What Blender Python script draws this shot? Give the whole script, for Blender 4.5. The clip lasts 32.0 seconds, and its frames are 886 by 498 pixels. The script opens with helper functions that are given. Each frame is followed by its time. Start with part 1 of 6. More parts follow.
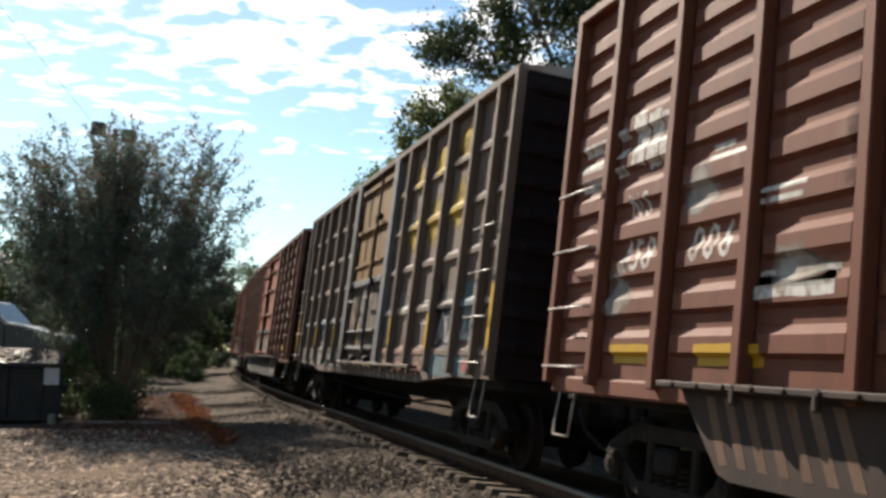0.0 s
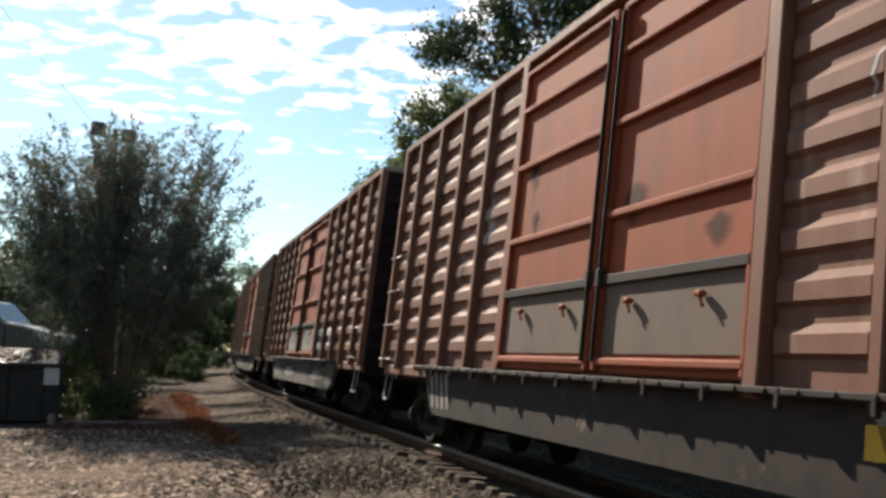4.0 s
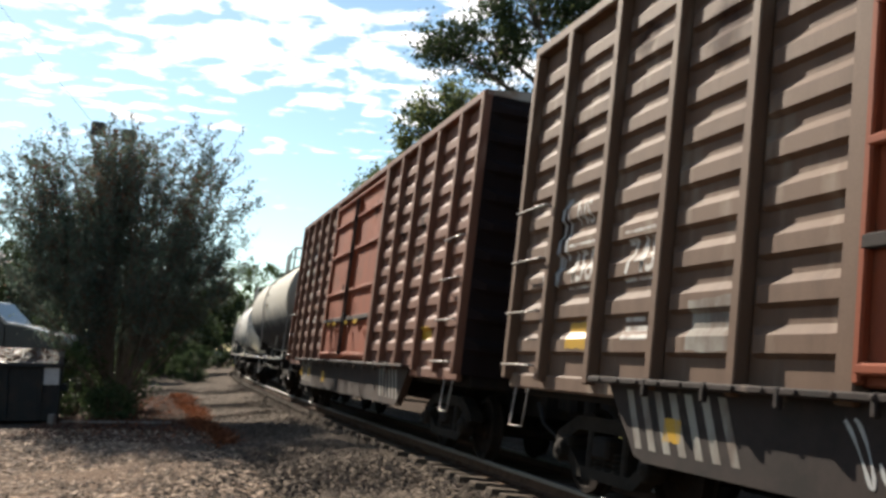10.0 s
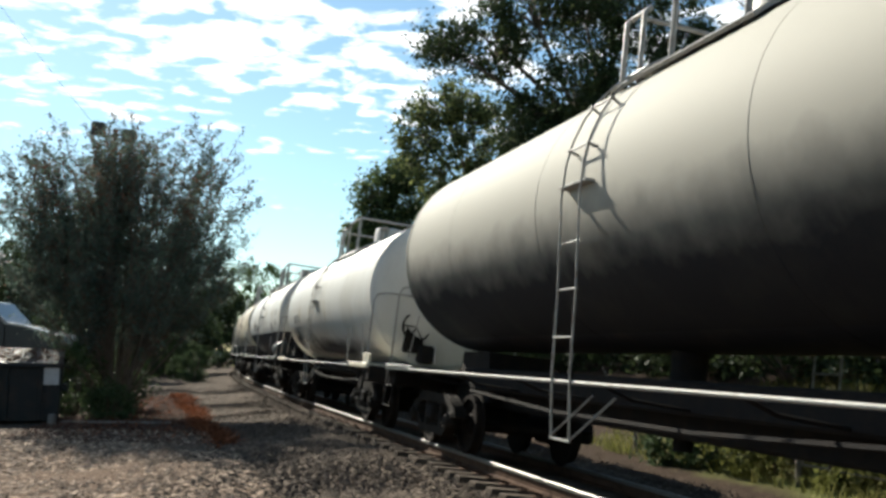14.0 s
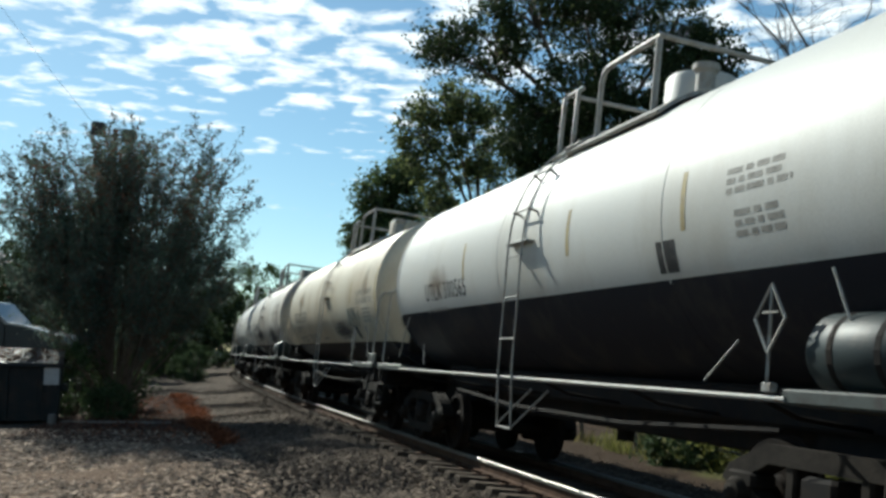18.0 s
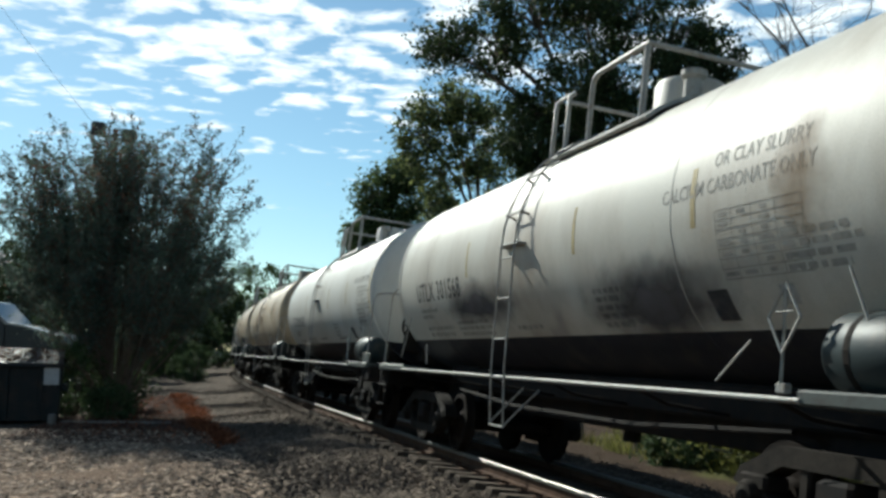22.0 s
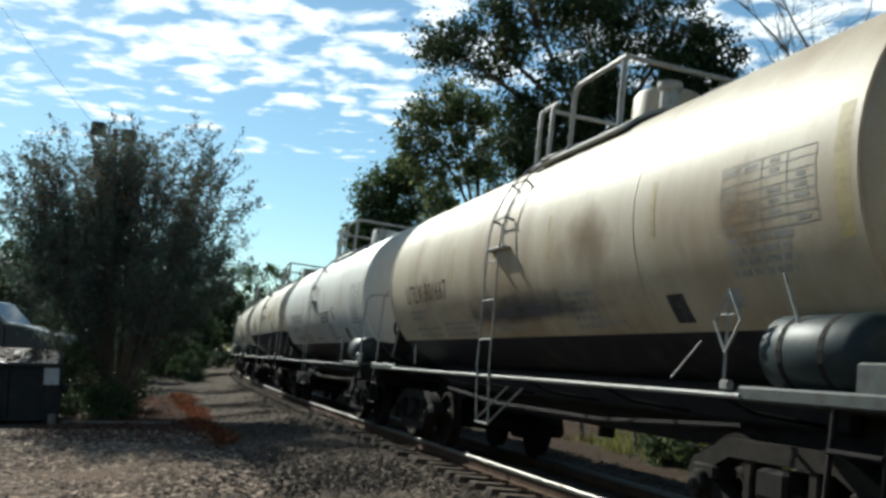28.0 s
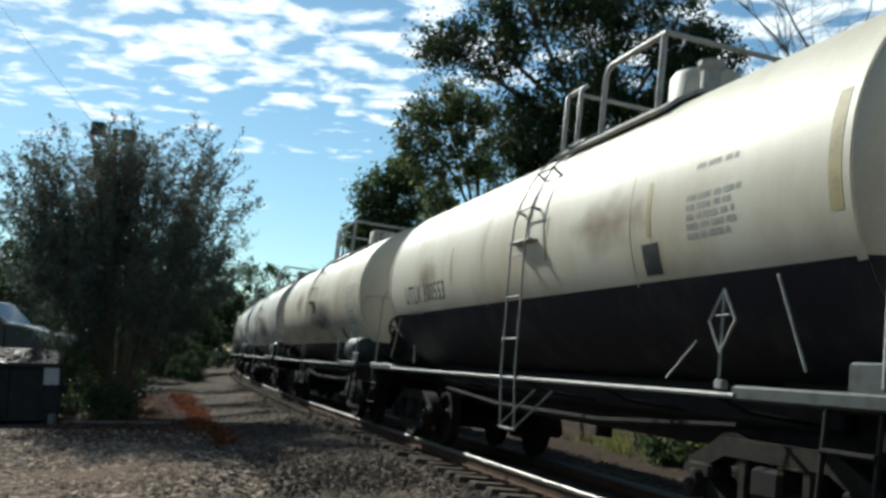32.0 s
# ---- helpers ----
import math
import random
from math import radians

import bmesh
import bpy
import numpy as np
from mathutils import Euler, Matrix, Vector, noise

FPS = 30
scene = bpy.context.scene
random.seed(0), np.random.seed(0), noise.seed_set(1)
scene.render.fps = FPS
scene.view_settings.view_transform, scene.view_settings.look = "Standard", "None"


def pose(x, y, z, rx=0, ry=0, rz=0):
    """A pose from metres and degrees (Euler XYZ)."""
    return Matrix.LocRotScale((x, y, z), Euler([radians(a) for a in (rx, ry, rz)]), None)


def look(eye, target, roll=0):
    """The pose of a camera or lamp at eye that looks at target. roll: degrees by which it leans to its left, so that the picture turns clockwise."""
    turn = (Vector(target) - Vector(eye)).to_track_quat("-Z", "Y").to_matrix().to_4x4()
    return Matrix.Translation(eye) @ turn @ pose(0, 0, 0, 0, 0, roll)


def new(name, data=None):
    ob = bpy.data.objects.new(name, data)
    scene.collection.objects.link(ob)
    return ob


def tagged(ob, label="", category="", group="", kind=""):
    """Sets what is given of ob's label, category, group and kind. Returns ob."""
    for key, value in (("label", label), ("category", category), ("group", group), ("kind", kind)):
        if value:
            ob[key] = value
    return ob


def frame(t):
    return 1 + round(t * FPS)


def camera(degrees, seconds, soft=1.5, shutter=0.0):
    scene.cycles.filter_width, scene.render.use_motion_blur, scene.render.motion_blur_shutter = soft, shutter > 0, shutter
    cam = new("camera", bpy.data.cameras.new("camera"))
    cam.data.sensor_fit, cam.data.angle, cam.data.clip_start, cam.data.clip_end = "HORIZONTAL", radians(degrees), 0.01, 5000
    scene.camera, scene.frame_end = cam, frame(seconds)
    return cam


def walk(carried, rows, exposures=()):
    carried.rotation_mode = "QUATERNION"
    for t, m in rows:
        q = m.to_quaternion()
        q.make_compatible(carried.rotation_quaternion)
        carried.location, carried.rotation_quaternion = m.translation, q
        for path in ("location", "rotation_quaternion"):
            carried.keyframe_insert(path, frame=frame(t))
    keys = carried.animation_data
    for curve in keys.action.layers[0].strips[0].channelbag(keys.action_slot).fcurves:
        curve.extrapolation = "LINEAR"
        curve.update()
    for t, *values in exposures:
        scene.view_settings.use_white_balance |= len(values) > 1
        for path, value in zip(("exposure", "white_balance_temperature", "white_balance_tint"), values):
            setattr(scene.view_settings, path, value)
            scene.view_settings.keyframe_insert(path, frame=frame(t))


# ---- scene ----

# ------------------------------------------------------------ camera
EYE = (0.0, 0.0, 1.44)
cam = camera(50.0, 32.0, soft=3.1, shutter=0.03)
CAM_POSE = Matrix.Translation(EYE) @ pose(0, 0, 0, 90 + 6.41, 0, 0) @ pose(0, 0, 0, 0, 0, 0.85)
walk(cam, [(0.0, CAM_POSE), (32.0, CAM_POSE)],
     [(0.0, 1.15, 6600, 11), (9.0, 1.15, 6600, 11), (13.0, 1.10, 6450, 9), (14.5, 0.95, 6200, 5), (17.0, 0.42, 6300, 6), (18.0, 0.53, 5800, 0), (19.0, 0.42, 5750, 0), (20.0, 0.59, 5800, 0), (21.0, 0.46, 5750, 0), (22.0, 0.55, 5800, 0), (23.0, 0.43, 5750, 0), (24.0, 0.52, 5750, 0), (25.0, 0.31, 5750, 0), (28.0, 0.62, 5800, 0), (29.0, 0.50, 5750, 0), (30.0, 0.55, 5700, 0), (31.0, 0.42, 5700, 0), (32.0, 0.53, 5700, 0)])

# ------------------------------------------------------------ world, sun
SUN_AZ, SUN_EL = -30.6, 35.0       # degrees from +y (positive to +x) and above the horizon
world = bpy.data.worlds.new("world")
scene.world = world
world.use_nodes = True
wt = world.node_tree
sky = wt.nodes.new("ShaderNodeTexSky")
sky.sky_type, sky.sun_disc = "NISHITA", False
sky.sun_elevation, sky.sun_rotation = radians(SUN_EL), radians(SUN_AZ)
sky.air_density, sky.dust_density, sky.ozone_density = 1.0, 0.2, 1.2
tint = wt.nodes.new("ShaderNodeMix")
tint.data_type, tint.blend_type = "RGBA", "MULTIPLY"
tint.inputs[0].default_value, tint.inputs[7].default_value = 1.0, (0.97, 1.08, 1.03, 1)
wt.links.new(sky.outputs[0], tint.inputs[6])
wt.links.new(tint.outputs[2], wt.nodes["Background"].inputs[0])
wt.nodes["Background"].inputs[1].default_value = 0.065
sun_data = bpy.data.lights.new("sun", "SUN")
sun_data.energy, sun_data.angle, sun_data.color = 5.0, radians(0.6), (1.0, 0.91, 0.78)
SUN_DIR = Vector((math.sin(radians(SUN_AZ)) * math.cos(radians(SUN_EL)), math.cos(radians(SUN_AZ)) * math.cos(radians(SUN_EL)), math.sin(radians(SUN_EL))))
sun = new("sun", sun_data)
sun.matrix_world = look(SUN_DIR * 60, (0, 0, 0))


# ------------------------------------------------------------ materials
def mat(name, base, rough=0.7, metal=0.0, dark=None, scale=3.0, grain=60.0, amount=0.5, bump=0.1, extra=None, spec=0.2,
        streak=1.0, per_object=0.0, per_island=0.0, translucent=0.0, space="Object"):
    """A paint, stone or leaf: base colour, a second colour in stains, a fine grain, relief."""
    m = bpy.data.materials.new(name)
    m.use_nodes = True
    nt = m.node_tree
    n, ln = nt.nodes, nt.links
    b = n["Principled BSDF"]
    b.inputs["Roughness"].default_value, b.inputs["Metallic"].default_value = rough, metal
    b.inputs["Specular IOR Level"].default_value = spec
    co = n.new("ShaderNodeTexCoord")
    mp = n.new("ShaderNodeMapping")
    mp.inputs["Scale"].default_value = (1, 1, streak)
    ln.new(co.outputs[space], mp.inputs[0])
    big = n.new("ShaderNodeTexNoise")
    big.inputs["Scale"].default_value, big.inputs["Detail"].default_value, big.inputs["Roughness"].default_value = scale, 6, 0.65
    fine = n.new("ShaderNodeTexNoise")
    fine.inputs["Scale"].default_value, fine.inputs["Detail"].default_value = grain, 3
    ln.new(mp.outputs[0], big.inputs[0])
    ln.new(co.outputs[space], fine.inputs[0])
    ramp = n.new("ShaderNodeValToRGB")
    ramp.color_ramp.elements[0].position, ramp.color_ramp.elements[1].position = 0.62 - 0.35 * amount, 0.78 - 0.2 * amount
    ln.new(big.outputs[0], ramp.inputs[0])
    mix = n.new("ShaderNodeMix")
    mix.data_type = "RGBA"
    d = dark or tuple(c * 0.55 for c in base)
    mix.inputs[6].default_value, mix.inputs[7].default_value = (*base, 1), (*d, 1)
    ln.new(ramp.outputs[0], mix.inputs[0])
    col = mix.outputs[2]
    if extra:
        third = n.new("ShaderNodeTexNoise")
        third.inputs["Scale"].default_value, third.inputs["Detail"].default_value = extra[1], 5
        ln.new(mp.outputs[0], third.inputs[0])
        r3 = n.new("ShaderNodeValToRGB")
        r3.color_ramp.elements[0].position, r3.color_ramp.elements[1].position = extra[2], extra[2] + 0.12
        ln.new(third.outputs[0], r3.inputs[0])
        m3 = n.new("ShaderNodeMix")
        m3.data_type = "RGBA"
        m3.inputs[7].default_value = (*extra[0], 1)
        ln.new(r3.outputs[0], m3.inputs[0])
        ln.new(col, m3.inputs[6])
        col = m3.outputs[2]
    hsv = n.new("ShaderNodeHueSaturation")
    mr = n.new("ShaderNodeMapRange")
    mr.inputs[3].default_value, mr.inputs[4].default_value = 0.86, 1.14
    ln.new(fine.outputs[0], mr.inputs[0])
    val = mr.outputs[0]
    for level, node, out in ((per_object, "ShaderNodeObjectInfo", "Random"), (per_island, "ShaderNodeNewGeometry", "Random Per Island")):
        if level:
            oi = n.new(node)
            mo = n.new("ShaderNodeMapRange")
            mo.inputs[3].default_value, mo.inputs[4].default_value = 1 - level, 1 + level
            ln.new(oi.outputs[out], mo.inputs[0])
            mu = n.new("ShaderNodeMath")
            mu.operation = "MULTIPLY"
            ln.new(val, mu.inputs[0])
            ln.new(mo.outputs[0], mu.inputs[1])
            val = mu.outputs[0]
    ln.new(val, hsv.inputs["Value"])
    ln.new(col, hsv.inputs["Color"])
    ln.new(hsv.outputs[0], b.inputs["Base Color"])
    if bump:
        bp = n.new("ShaderNodeBump")
        bp.inputs["Strength"].default_value, bp.inputs["Distance"].default_value = bump, 0.01
        ln.new(fine.outputs[0], bp.inputs["Height"])
        ln.new(bp.outputs[0], b.inputs["Normal"])
    if translucent:
        tr = n.new("ShaderNodeBsdfTranslucent")
        ln.new(hsv.outputs[0], tr.inputs[0])
        ms = n.new("ShaderNodeMixShader")
        ms.inputs[0].default_value = translucent
        ln.new(b.outputs[0], ms.inputs[1])
        ln.new(tr.outputs[0], ms.inputs[2])
        ln.new(ms.outputs[0], n["Material Output"].inputs[0])
    return m


BROWN = mat("brown_car_paint", (0.154, 0.0707, 0.0464), 0.7, dark=(0.0996, 0.0441, 0.029), scale=1.6, amount=0.5, extra=((0.232, 0.145, 0.105), 2.5, 0.57), streak=0.35, spec=0.15)
RED_BROWN = mat("red_brown_car_paint", (0.132, 0.0469, 0.0275), 0.7, dark=(0.088, 0.0316, 0.0198), scale=1.8, amount=0.4, extra=((0.176, 0.088, 0.0599), 2.2, 0.6), streak=0.35, spec=0.15)
OLIVE = mat("faded_olive_brown_paint", (0.124, 0.0753, 0.0497), 0.7, dark=(0.0825, 0.048, 0.0318), scale=1.6, amount=0.5, extra=((0.187, 0.136, 0.0986), 2.5, 0.56), streak=0.35, spec=0.15)
GREY = mat("weathered_grey_paint", (0.123, 0.0893, 0.0689), 0.78, dark=(0.0868, 0.062, 0.047), scale=1.2, amount=0.5, extra=((0.165, 0.0827, 0.0535), 2.0, 0.66), streak=0.4, spec=0.15)
DOOR = mat("orange_red_door_paint", (0.217, 0.0527, 0.0221), 0.75, dark=(0.147, 0.0425, 0.0238), scale=1.1, amount=0.5, extra=((0.13, 0.0578, 0.0357), 3.0, 0.6), streak=0.3, spec=0.15)
TAN = mat("tan_door_paint", (0.18, 0.0961, 0.0279), 0.78, dark=(0.0744, 0.0372, 0.0174), scale=1.4, amount=0.5, streak=0.4, spec=0.15)
PALE = mat("pale_grey_overpaint", (0.246, 0.234, 0.204), 0.78, dark=(0.102, 0.0723, 0.0561), scale=2.2, amount=0.55, streak=0.5, spec=0.15)
CHALKY_POST = mat("chalky_blue_grey_paint", (0.128, 0.124, 0.124), 0.75, dark=(0.0675, 0.0562, 0.0488), scale=2.0, amount=0.5, streak=0.3, spec=0.15)
GRIMY_DOOR = mat("grimy_smeared_paint", (0.075, 0.06, 0.05), 0.75, dark=(0.22, 0.15, 0.09), scale=2.2, amount=0.45, extra=((0.03, 0.024, 0.022), 2.6, 0.52), streak=0.6, spec=0.15)
YELLOW = mat("yellow_reflective_sheet", (0.42, 0.24, 0.012), 0.5, dark=(0.36, 0.2, 0.03), scale=6, amount=0.3, spec=0.2)
WHITE_MARK = mat("white_stencil_paint", (0.5, 0.48, 0.44), 0.78, dark=(0.2, 0.145, 0.115), scale=9, amount=0.5, spec=0.15)
BLACK_MARK = mat("black_stencil_paint", (0.03, 0.03, 0.03), 0.6, dark=(0.08, 0.075, 0.07), scale=9, amount=0.4)
GREY_MARK = mat("faded_grey_lettering", (0.33, 0.32, 0.30), 0.7, scale=12, amount=0.4)
SILL_DARK = mat("dark_sill_paint", (0.0294, 0.021, 0.0182), 0.78, dark=(0.0168, 0.0133, 0.0119), scale=2.5, amount=0.5, extra=((0.14, 0.105, 0.084), 3, 0.66), spec=0.15)
SILL_GREY = mat("streaked_grey_sill_paint", (0.128, 0.115, 0.0978), 0.75, dark=(0.0425, 0.0323, 0.0272), scale=2.2, amount=0.75, extra=((0.0765, 0.0467, 0.034), 3, 0.58), streak=0.5)
# brown sill colour darkened to carry the door track's shade
SILL_BROWN = mat("shaded_brown_sill_paint", (0.0465, 0.0292, 0.0218), 0.75, dark=(0.0255, 0.0173, 0.0142), scale=2.0, amount=0.6, extra=((0.112, 0.075, 0.0562), 3, 0.66), streak=0.5)
# near-black steel with faint brown patches
UNDER = mat("near_black_underframe_steel", (0.014, 0.0125, 0.012), 0.85, 0.0, dark=(0.024, 0.018, 0.014), scale=5, amount=0.5, spec=0.1)
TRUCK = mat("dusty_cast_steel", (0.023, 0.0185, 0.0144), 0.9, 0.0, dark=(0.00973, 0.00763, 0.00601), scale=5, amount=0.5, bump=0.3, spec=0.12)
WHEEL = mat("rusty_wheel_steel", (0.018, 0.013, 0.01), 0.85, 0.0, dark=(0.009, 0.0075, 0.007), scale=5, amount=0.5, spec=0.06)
TREAD = mat("bright_worn_steel", (0.2, 0.185, 0.17), 0.5, 1.0, scale=8, amount=0.2)
RAIL_SIDE = mat("rusty_rail_steel", (0.075, 0.043, 0.027), 0.85, 0.0, scale=6, amount=0.5, spec=0.06)
BARE = mat("worn_grab_iron", (0.22, 0.2, 0.18), 0.5, 0.4, dark=(0.12, 0.08, 0.06), scale=14, amount=0.4)
# end walls: the shade on them is put into this near-black colour
END_DARK = mat("shade_dark_end_paint", (0.018, 0.0125, 0.0125), 0.8, dark=(0.012, 0.009, 0.0085), scale=1.5, amount=0.5, streak=0.4, spec=0.06)
ROOF = mat("galvanised_roof", (0.30, 0.27, 0.24), 0.6, 0.3, dark=(0.2, 0.13, 0.09), scale=2, amount=0.5)
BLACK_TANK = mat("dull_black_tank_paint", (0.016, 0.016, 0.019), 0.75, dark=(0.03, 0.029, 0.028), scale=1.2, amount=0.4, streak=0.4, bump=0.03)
def dust_and_sun_tone(m, low, high, colour):
    """Pale tone on a tank's upper half: settled dust plus sunlight put into the colour."""
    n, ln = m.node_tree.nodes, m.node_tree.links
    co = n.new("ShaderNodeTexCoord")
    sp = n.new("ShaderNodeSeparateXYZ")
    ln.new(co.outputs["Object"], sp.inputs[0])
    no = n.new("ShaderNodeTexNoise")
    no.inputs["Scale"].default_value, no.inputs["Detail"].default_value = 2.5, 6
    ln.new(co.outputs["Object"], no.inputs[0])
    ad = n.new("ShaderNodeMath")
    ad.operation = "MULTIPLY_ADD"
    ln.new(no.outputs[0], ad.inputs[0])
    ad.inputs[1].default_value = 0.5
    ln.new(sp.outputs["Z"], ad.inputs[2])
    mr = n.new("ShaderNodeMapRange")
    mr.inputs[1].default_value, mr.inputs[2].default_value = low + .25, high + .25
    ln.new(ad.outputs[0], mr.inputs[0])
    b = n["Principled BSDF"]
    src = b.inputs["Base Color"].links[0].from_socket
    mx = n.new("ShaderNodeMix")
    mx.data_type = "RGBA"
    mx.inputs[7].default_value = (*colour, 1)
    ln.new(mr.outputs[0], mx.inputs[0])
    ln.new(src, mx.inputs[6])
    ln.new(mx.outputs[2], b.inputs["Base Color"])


# pale upper half stands for dust and for the sun's reach down the side
dust_and_sun_tone(BLACK_TANK, 2.2, 2.95, (0.36, 0.337, 0.282))
BLACK_BAND = mat("black_lower_paint", (0.02, 0.02, 0.0255), 0.6, dark=(0.05, 0.045, 0.04), scale=2, amount=0.4, streak=0.5, bump=0.03, spec=0.12)
TANKS = [
    mat("clean_white_tank", (0.55, 0.54, 0.50), 0.55, dark=(0.47, 0.445, 0.39), scale=1.0, amount=0.4, streak=0.3, bump=0.02, spec=0.3),
    mat("cream_tank", (0.53, 0.48, 0.375), 0.55, dark=(0.42, 0.35, 0.245), scale=0.9, amount=0.5, streak=0.3, bump=0.02, spec=0.3),
    mat("stained_tan_tank", (0.43, 0.36, 0.26), 0.55, dark=(0.30, 0.22, 0.135), scale=0.8, amount=0.6, extra=((0.24, 0.17, 0.11), 1.2, 0.66), streak=0.3, bump=0.02, spec=0.3),
    mat("soiled_white_tank", (0.50, 0.475, 0.415), 0.55, dark=(0.36, 0.315, 0.26), scale=0.8, amount=0.6, extra=((0.25, 0.225, 0.21), 1.5, 0.64), streak=0.35, bump=0.02, spec=0.3),
]


def overlay(name, base, dark, axis, hump_a, hump_z, cut=(.72, 1.2), grain=4.0, most=.95):
    """A stain with ragged, faded edges; axis: the direction across which it thins out."""
    m = mat(name, base, 0.75, dark=dark, scale=2.5, amount=0.6, streak=0.3, spec=0.1, bump=0)
    n, ln = m.node_tree.nodes, m.node_tree.links
    co = n.new("ShaderNodeTexCoord")
    sp = n.new("ShaderNodeSeparateXYZ")
    ln.new(co.outputs["Generated"], sp.inputs[0])
    no = n.new("ShaderNodeTexNoise")
    no.inputs["Scale"].default_value, no.inputs["Detail"].default_value, no.inputs["Roughness"].default_value = grain, 7, 0.65
    ln.new(co.outputs["Object"], no.inputs[0])

    def hump(out, lo, mid, hi):
        r = n.new("ShaderNodeValToRGB")
        e = r.color_ramp.elements
        e.new(mid)
        for el, (at, v) in zip(e, ((lo, 0), (mid, 1), (hi, 0))):
            el.position, el.color = at, (v, v, v, 1)
        ln.new(out, r.inputs[0])
        return r.outputs[0]

    mul = n.new("ShaderNodeMath")
    mul.operation = "MULTIPLY"
    ln.new(hump(sp.outputs[axis], *hump_a), mul.inputs[0])
    ln.new(hump(sp.outputs["Z"], *hump_z), mul.inputs[1])
    ad = n.new("ShaderNodeMath")
    ad.operation = "MULTIPLY_ADD"
    ln.new(no.outputs[0], ad.inputs[0])
    ad.inputs[1].default_value = .8
    ln.new(mul.outputs[0], ad.inputs[2])
    mr = n.new("ShaderNodeMapRange")
    mr.inputs[1].default_value, mr.inputs[2].default_value, mr.inputs[4].default_value = cut[0], cut[1], most
    ln.new(ad.outputs[0], mr.inputs[0])
    tr = n.new("ShaderNodeBsdfTransparent")
    mx = n.new("ShaderNodeMixShader")
    ln.new(mr.outputs[0], mx.inputs[0])
    ln.new(tr.outputs[0], mx.inputs[1])
    ln.new(n["Principled BSDF"].outputs[0], mx.inputs[2])
    ln.new(mx.outputs[0], n["Material Output"].inputs[0])
    return m


RUST_STAIN = overlay("brown_spill_stain", (0.27, 0.155, 0.075), (0.15, 0.075, 0.035), "Y", (.05, .55, .98), (0.0, .25, 1.0))
SOOT = overlay("sooty_grey_film", (0.12, 0.11, 0.115), (0.07, 0.062, 0.06), "X", (0.0, .5, 1.0), (0.0, .35, 1.0), (.6, 1.15), 2.0, .85)
TAN_STREAK = overlay("tan_run_marks", (0.26, 0.17, 0.09), (0.16, 0.10, 0.05), "X", (0.0, .5, 1.0), (0.0, .5, 1.0), (.8, 1.3), 3.0, .5)
PRIMER = overlay("chalky_primer_splash", (0.34, 0.32, 0.29), (0.2, 0.16, 0.13), "X", (0.0, .5, 1.0), (0.0, .3, 1.0), (.62, .95), 5.0, .9)
YELLOW_FADE = overlay("faded_yellow_paint", (0.40, 0.26, 0.03), (0.27, 0.18, 0.04), "X", (0.0, .5, 1.0), (0.0, .5, 1.0), (.5, .8), 4.0, .95)
PINK_FADE = overlay("faded_pink_primer", (0.30, 0.17, 0.125), (0.2, 0.11, 0.08), "X", (0.0, .5, 1.0), (0.0, .4, 1.0), (.55, .9), 4.0, .9)
RUST_RUN = overlay("dark_rust_runs", (0.07, 0.035, 0.025), (0.05, 0.025, 0.018), "X", (0.0, .5, 1.0), (0.0, .7, 1.0), (.75, 1.15), 5.0, .8)
GOLD = mat("ochre_stripe", (0.38, 0.305, 0.15), 0.6, dark=(0.27, 0.21, 0.11), scale=7, amount=0.4)
RAILING = mat("painted_pipe_railing", (0.31, 0.30, 0.275), 0.5, dark=(0.22, 0.18, 0.145), scale=10, amount=0.4)
TIE = mat("creosoted_tie_wood", (0.075, 0.058, 0.044), 0.9, dark=(0.04, 0.032, 0.026), scale=4, grain=40, amount=0.5, bump=0.4, per_object=0.25, spec=0.06)
STONE = mat("ballast_stone", (0.113, 0.0874, 0.0672), 0.9, dark=(0.0378, 0.0286, 0.0218), scale=8, amount=0.5, per_island=0.45, spec=0.06)
CHIP = mat("dry_leaf_and_bark_chip", (0.332, 0.241, 0.17), 0.8, dark=(0.0791, 0.0475, 0.0316), scale=5, amount=0.55, per_island=0.7, spec=0.06)
MULCH = mat("reddish_bark_mulch", (0.085, 0.043, 0.028), 0.9, dark=(0.04, 0.024, 0.017), scale=5, amount=0.5, per_island=0.6, spec=0.05)
BARK = mat("grey_brown_bark", (0.14, 0.11, 0.085), 0.9, dark=(0.07, 0.055, 0.045), scale=6, amount=0.5, bump=0.5)
LEAF_OAK = mat("oak_leaf", (0.0418, 0.059, 0.0245), 0.6, dark=(0.0288, 0.0396, 0.0187), scale=0.5, amount=0.5, per_island=0.4, translucent=0.28, spec=0.12)
LEAF_LIGHT = mat("yellowing_leaf", (0.15, 0.165, 0.06), 0.6, dark=(0.08, 0.105, 0.04), scale=0.5, amount=0.5, per_island=0.4, translucent=0.5, spec=0.12)
LEAF_PINE = mat("cedar_foliage", (0.075, 0.105, 0.04), 0.65, dark=(0.045, 0.065, 0.028), scale=0.5, amount=0.5, per_island=0.4, translucent=0.38, spec=0.12)
LEAF_RUSTY = mat("reddening_leaf", (0.147, 0.0782, 0.0552), 0.6, dark=(0.092, 0.0736, 0.0552), scale=0.9, amount=0.5, per_island=0.4, translucent=0.35, spec=0.12)
LEAF_MYRTLE = mat("myrtle_leaf", (0.101, 0.139, 0.106), 0.6, dark=(0.085, 0.106, 0.0904), scale=0.9, amount=0.55, per_island=0.4, translucent=0.4, spec=0.12)
LEAF_SHRUB = mat("shrub_leaf", (0.062, 0.09, 0.038), 0.6, dark=(0.04, 0.058, 0.027), scale=1.2, amount=0.5, per_island=0.4, translucent=0.25, spec=0.12)
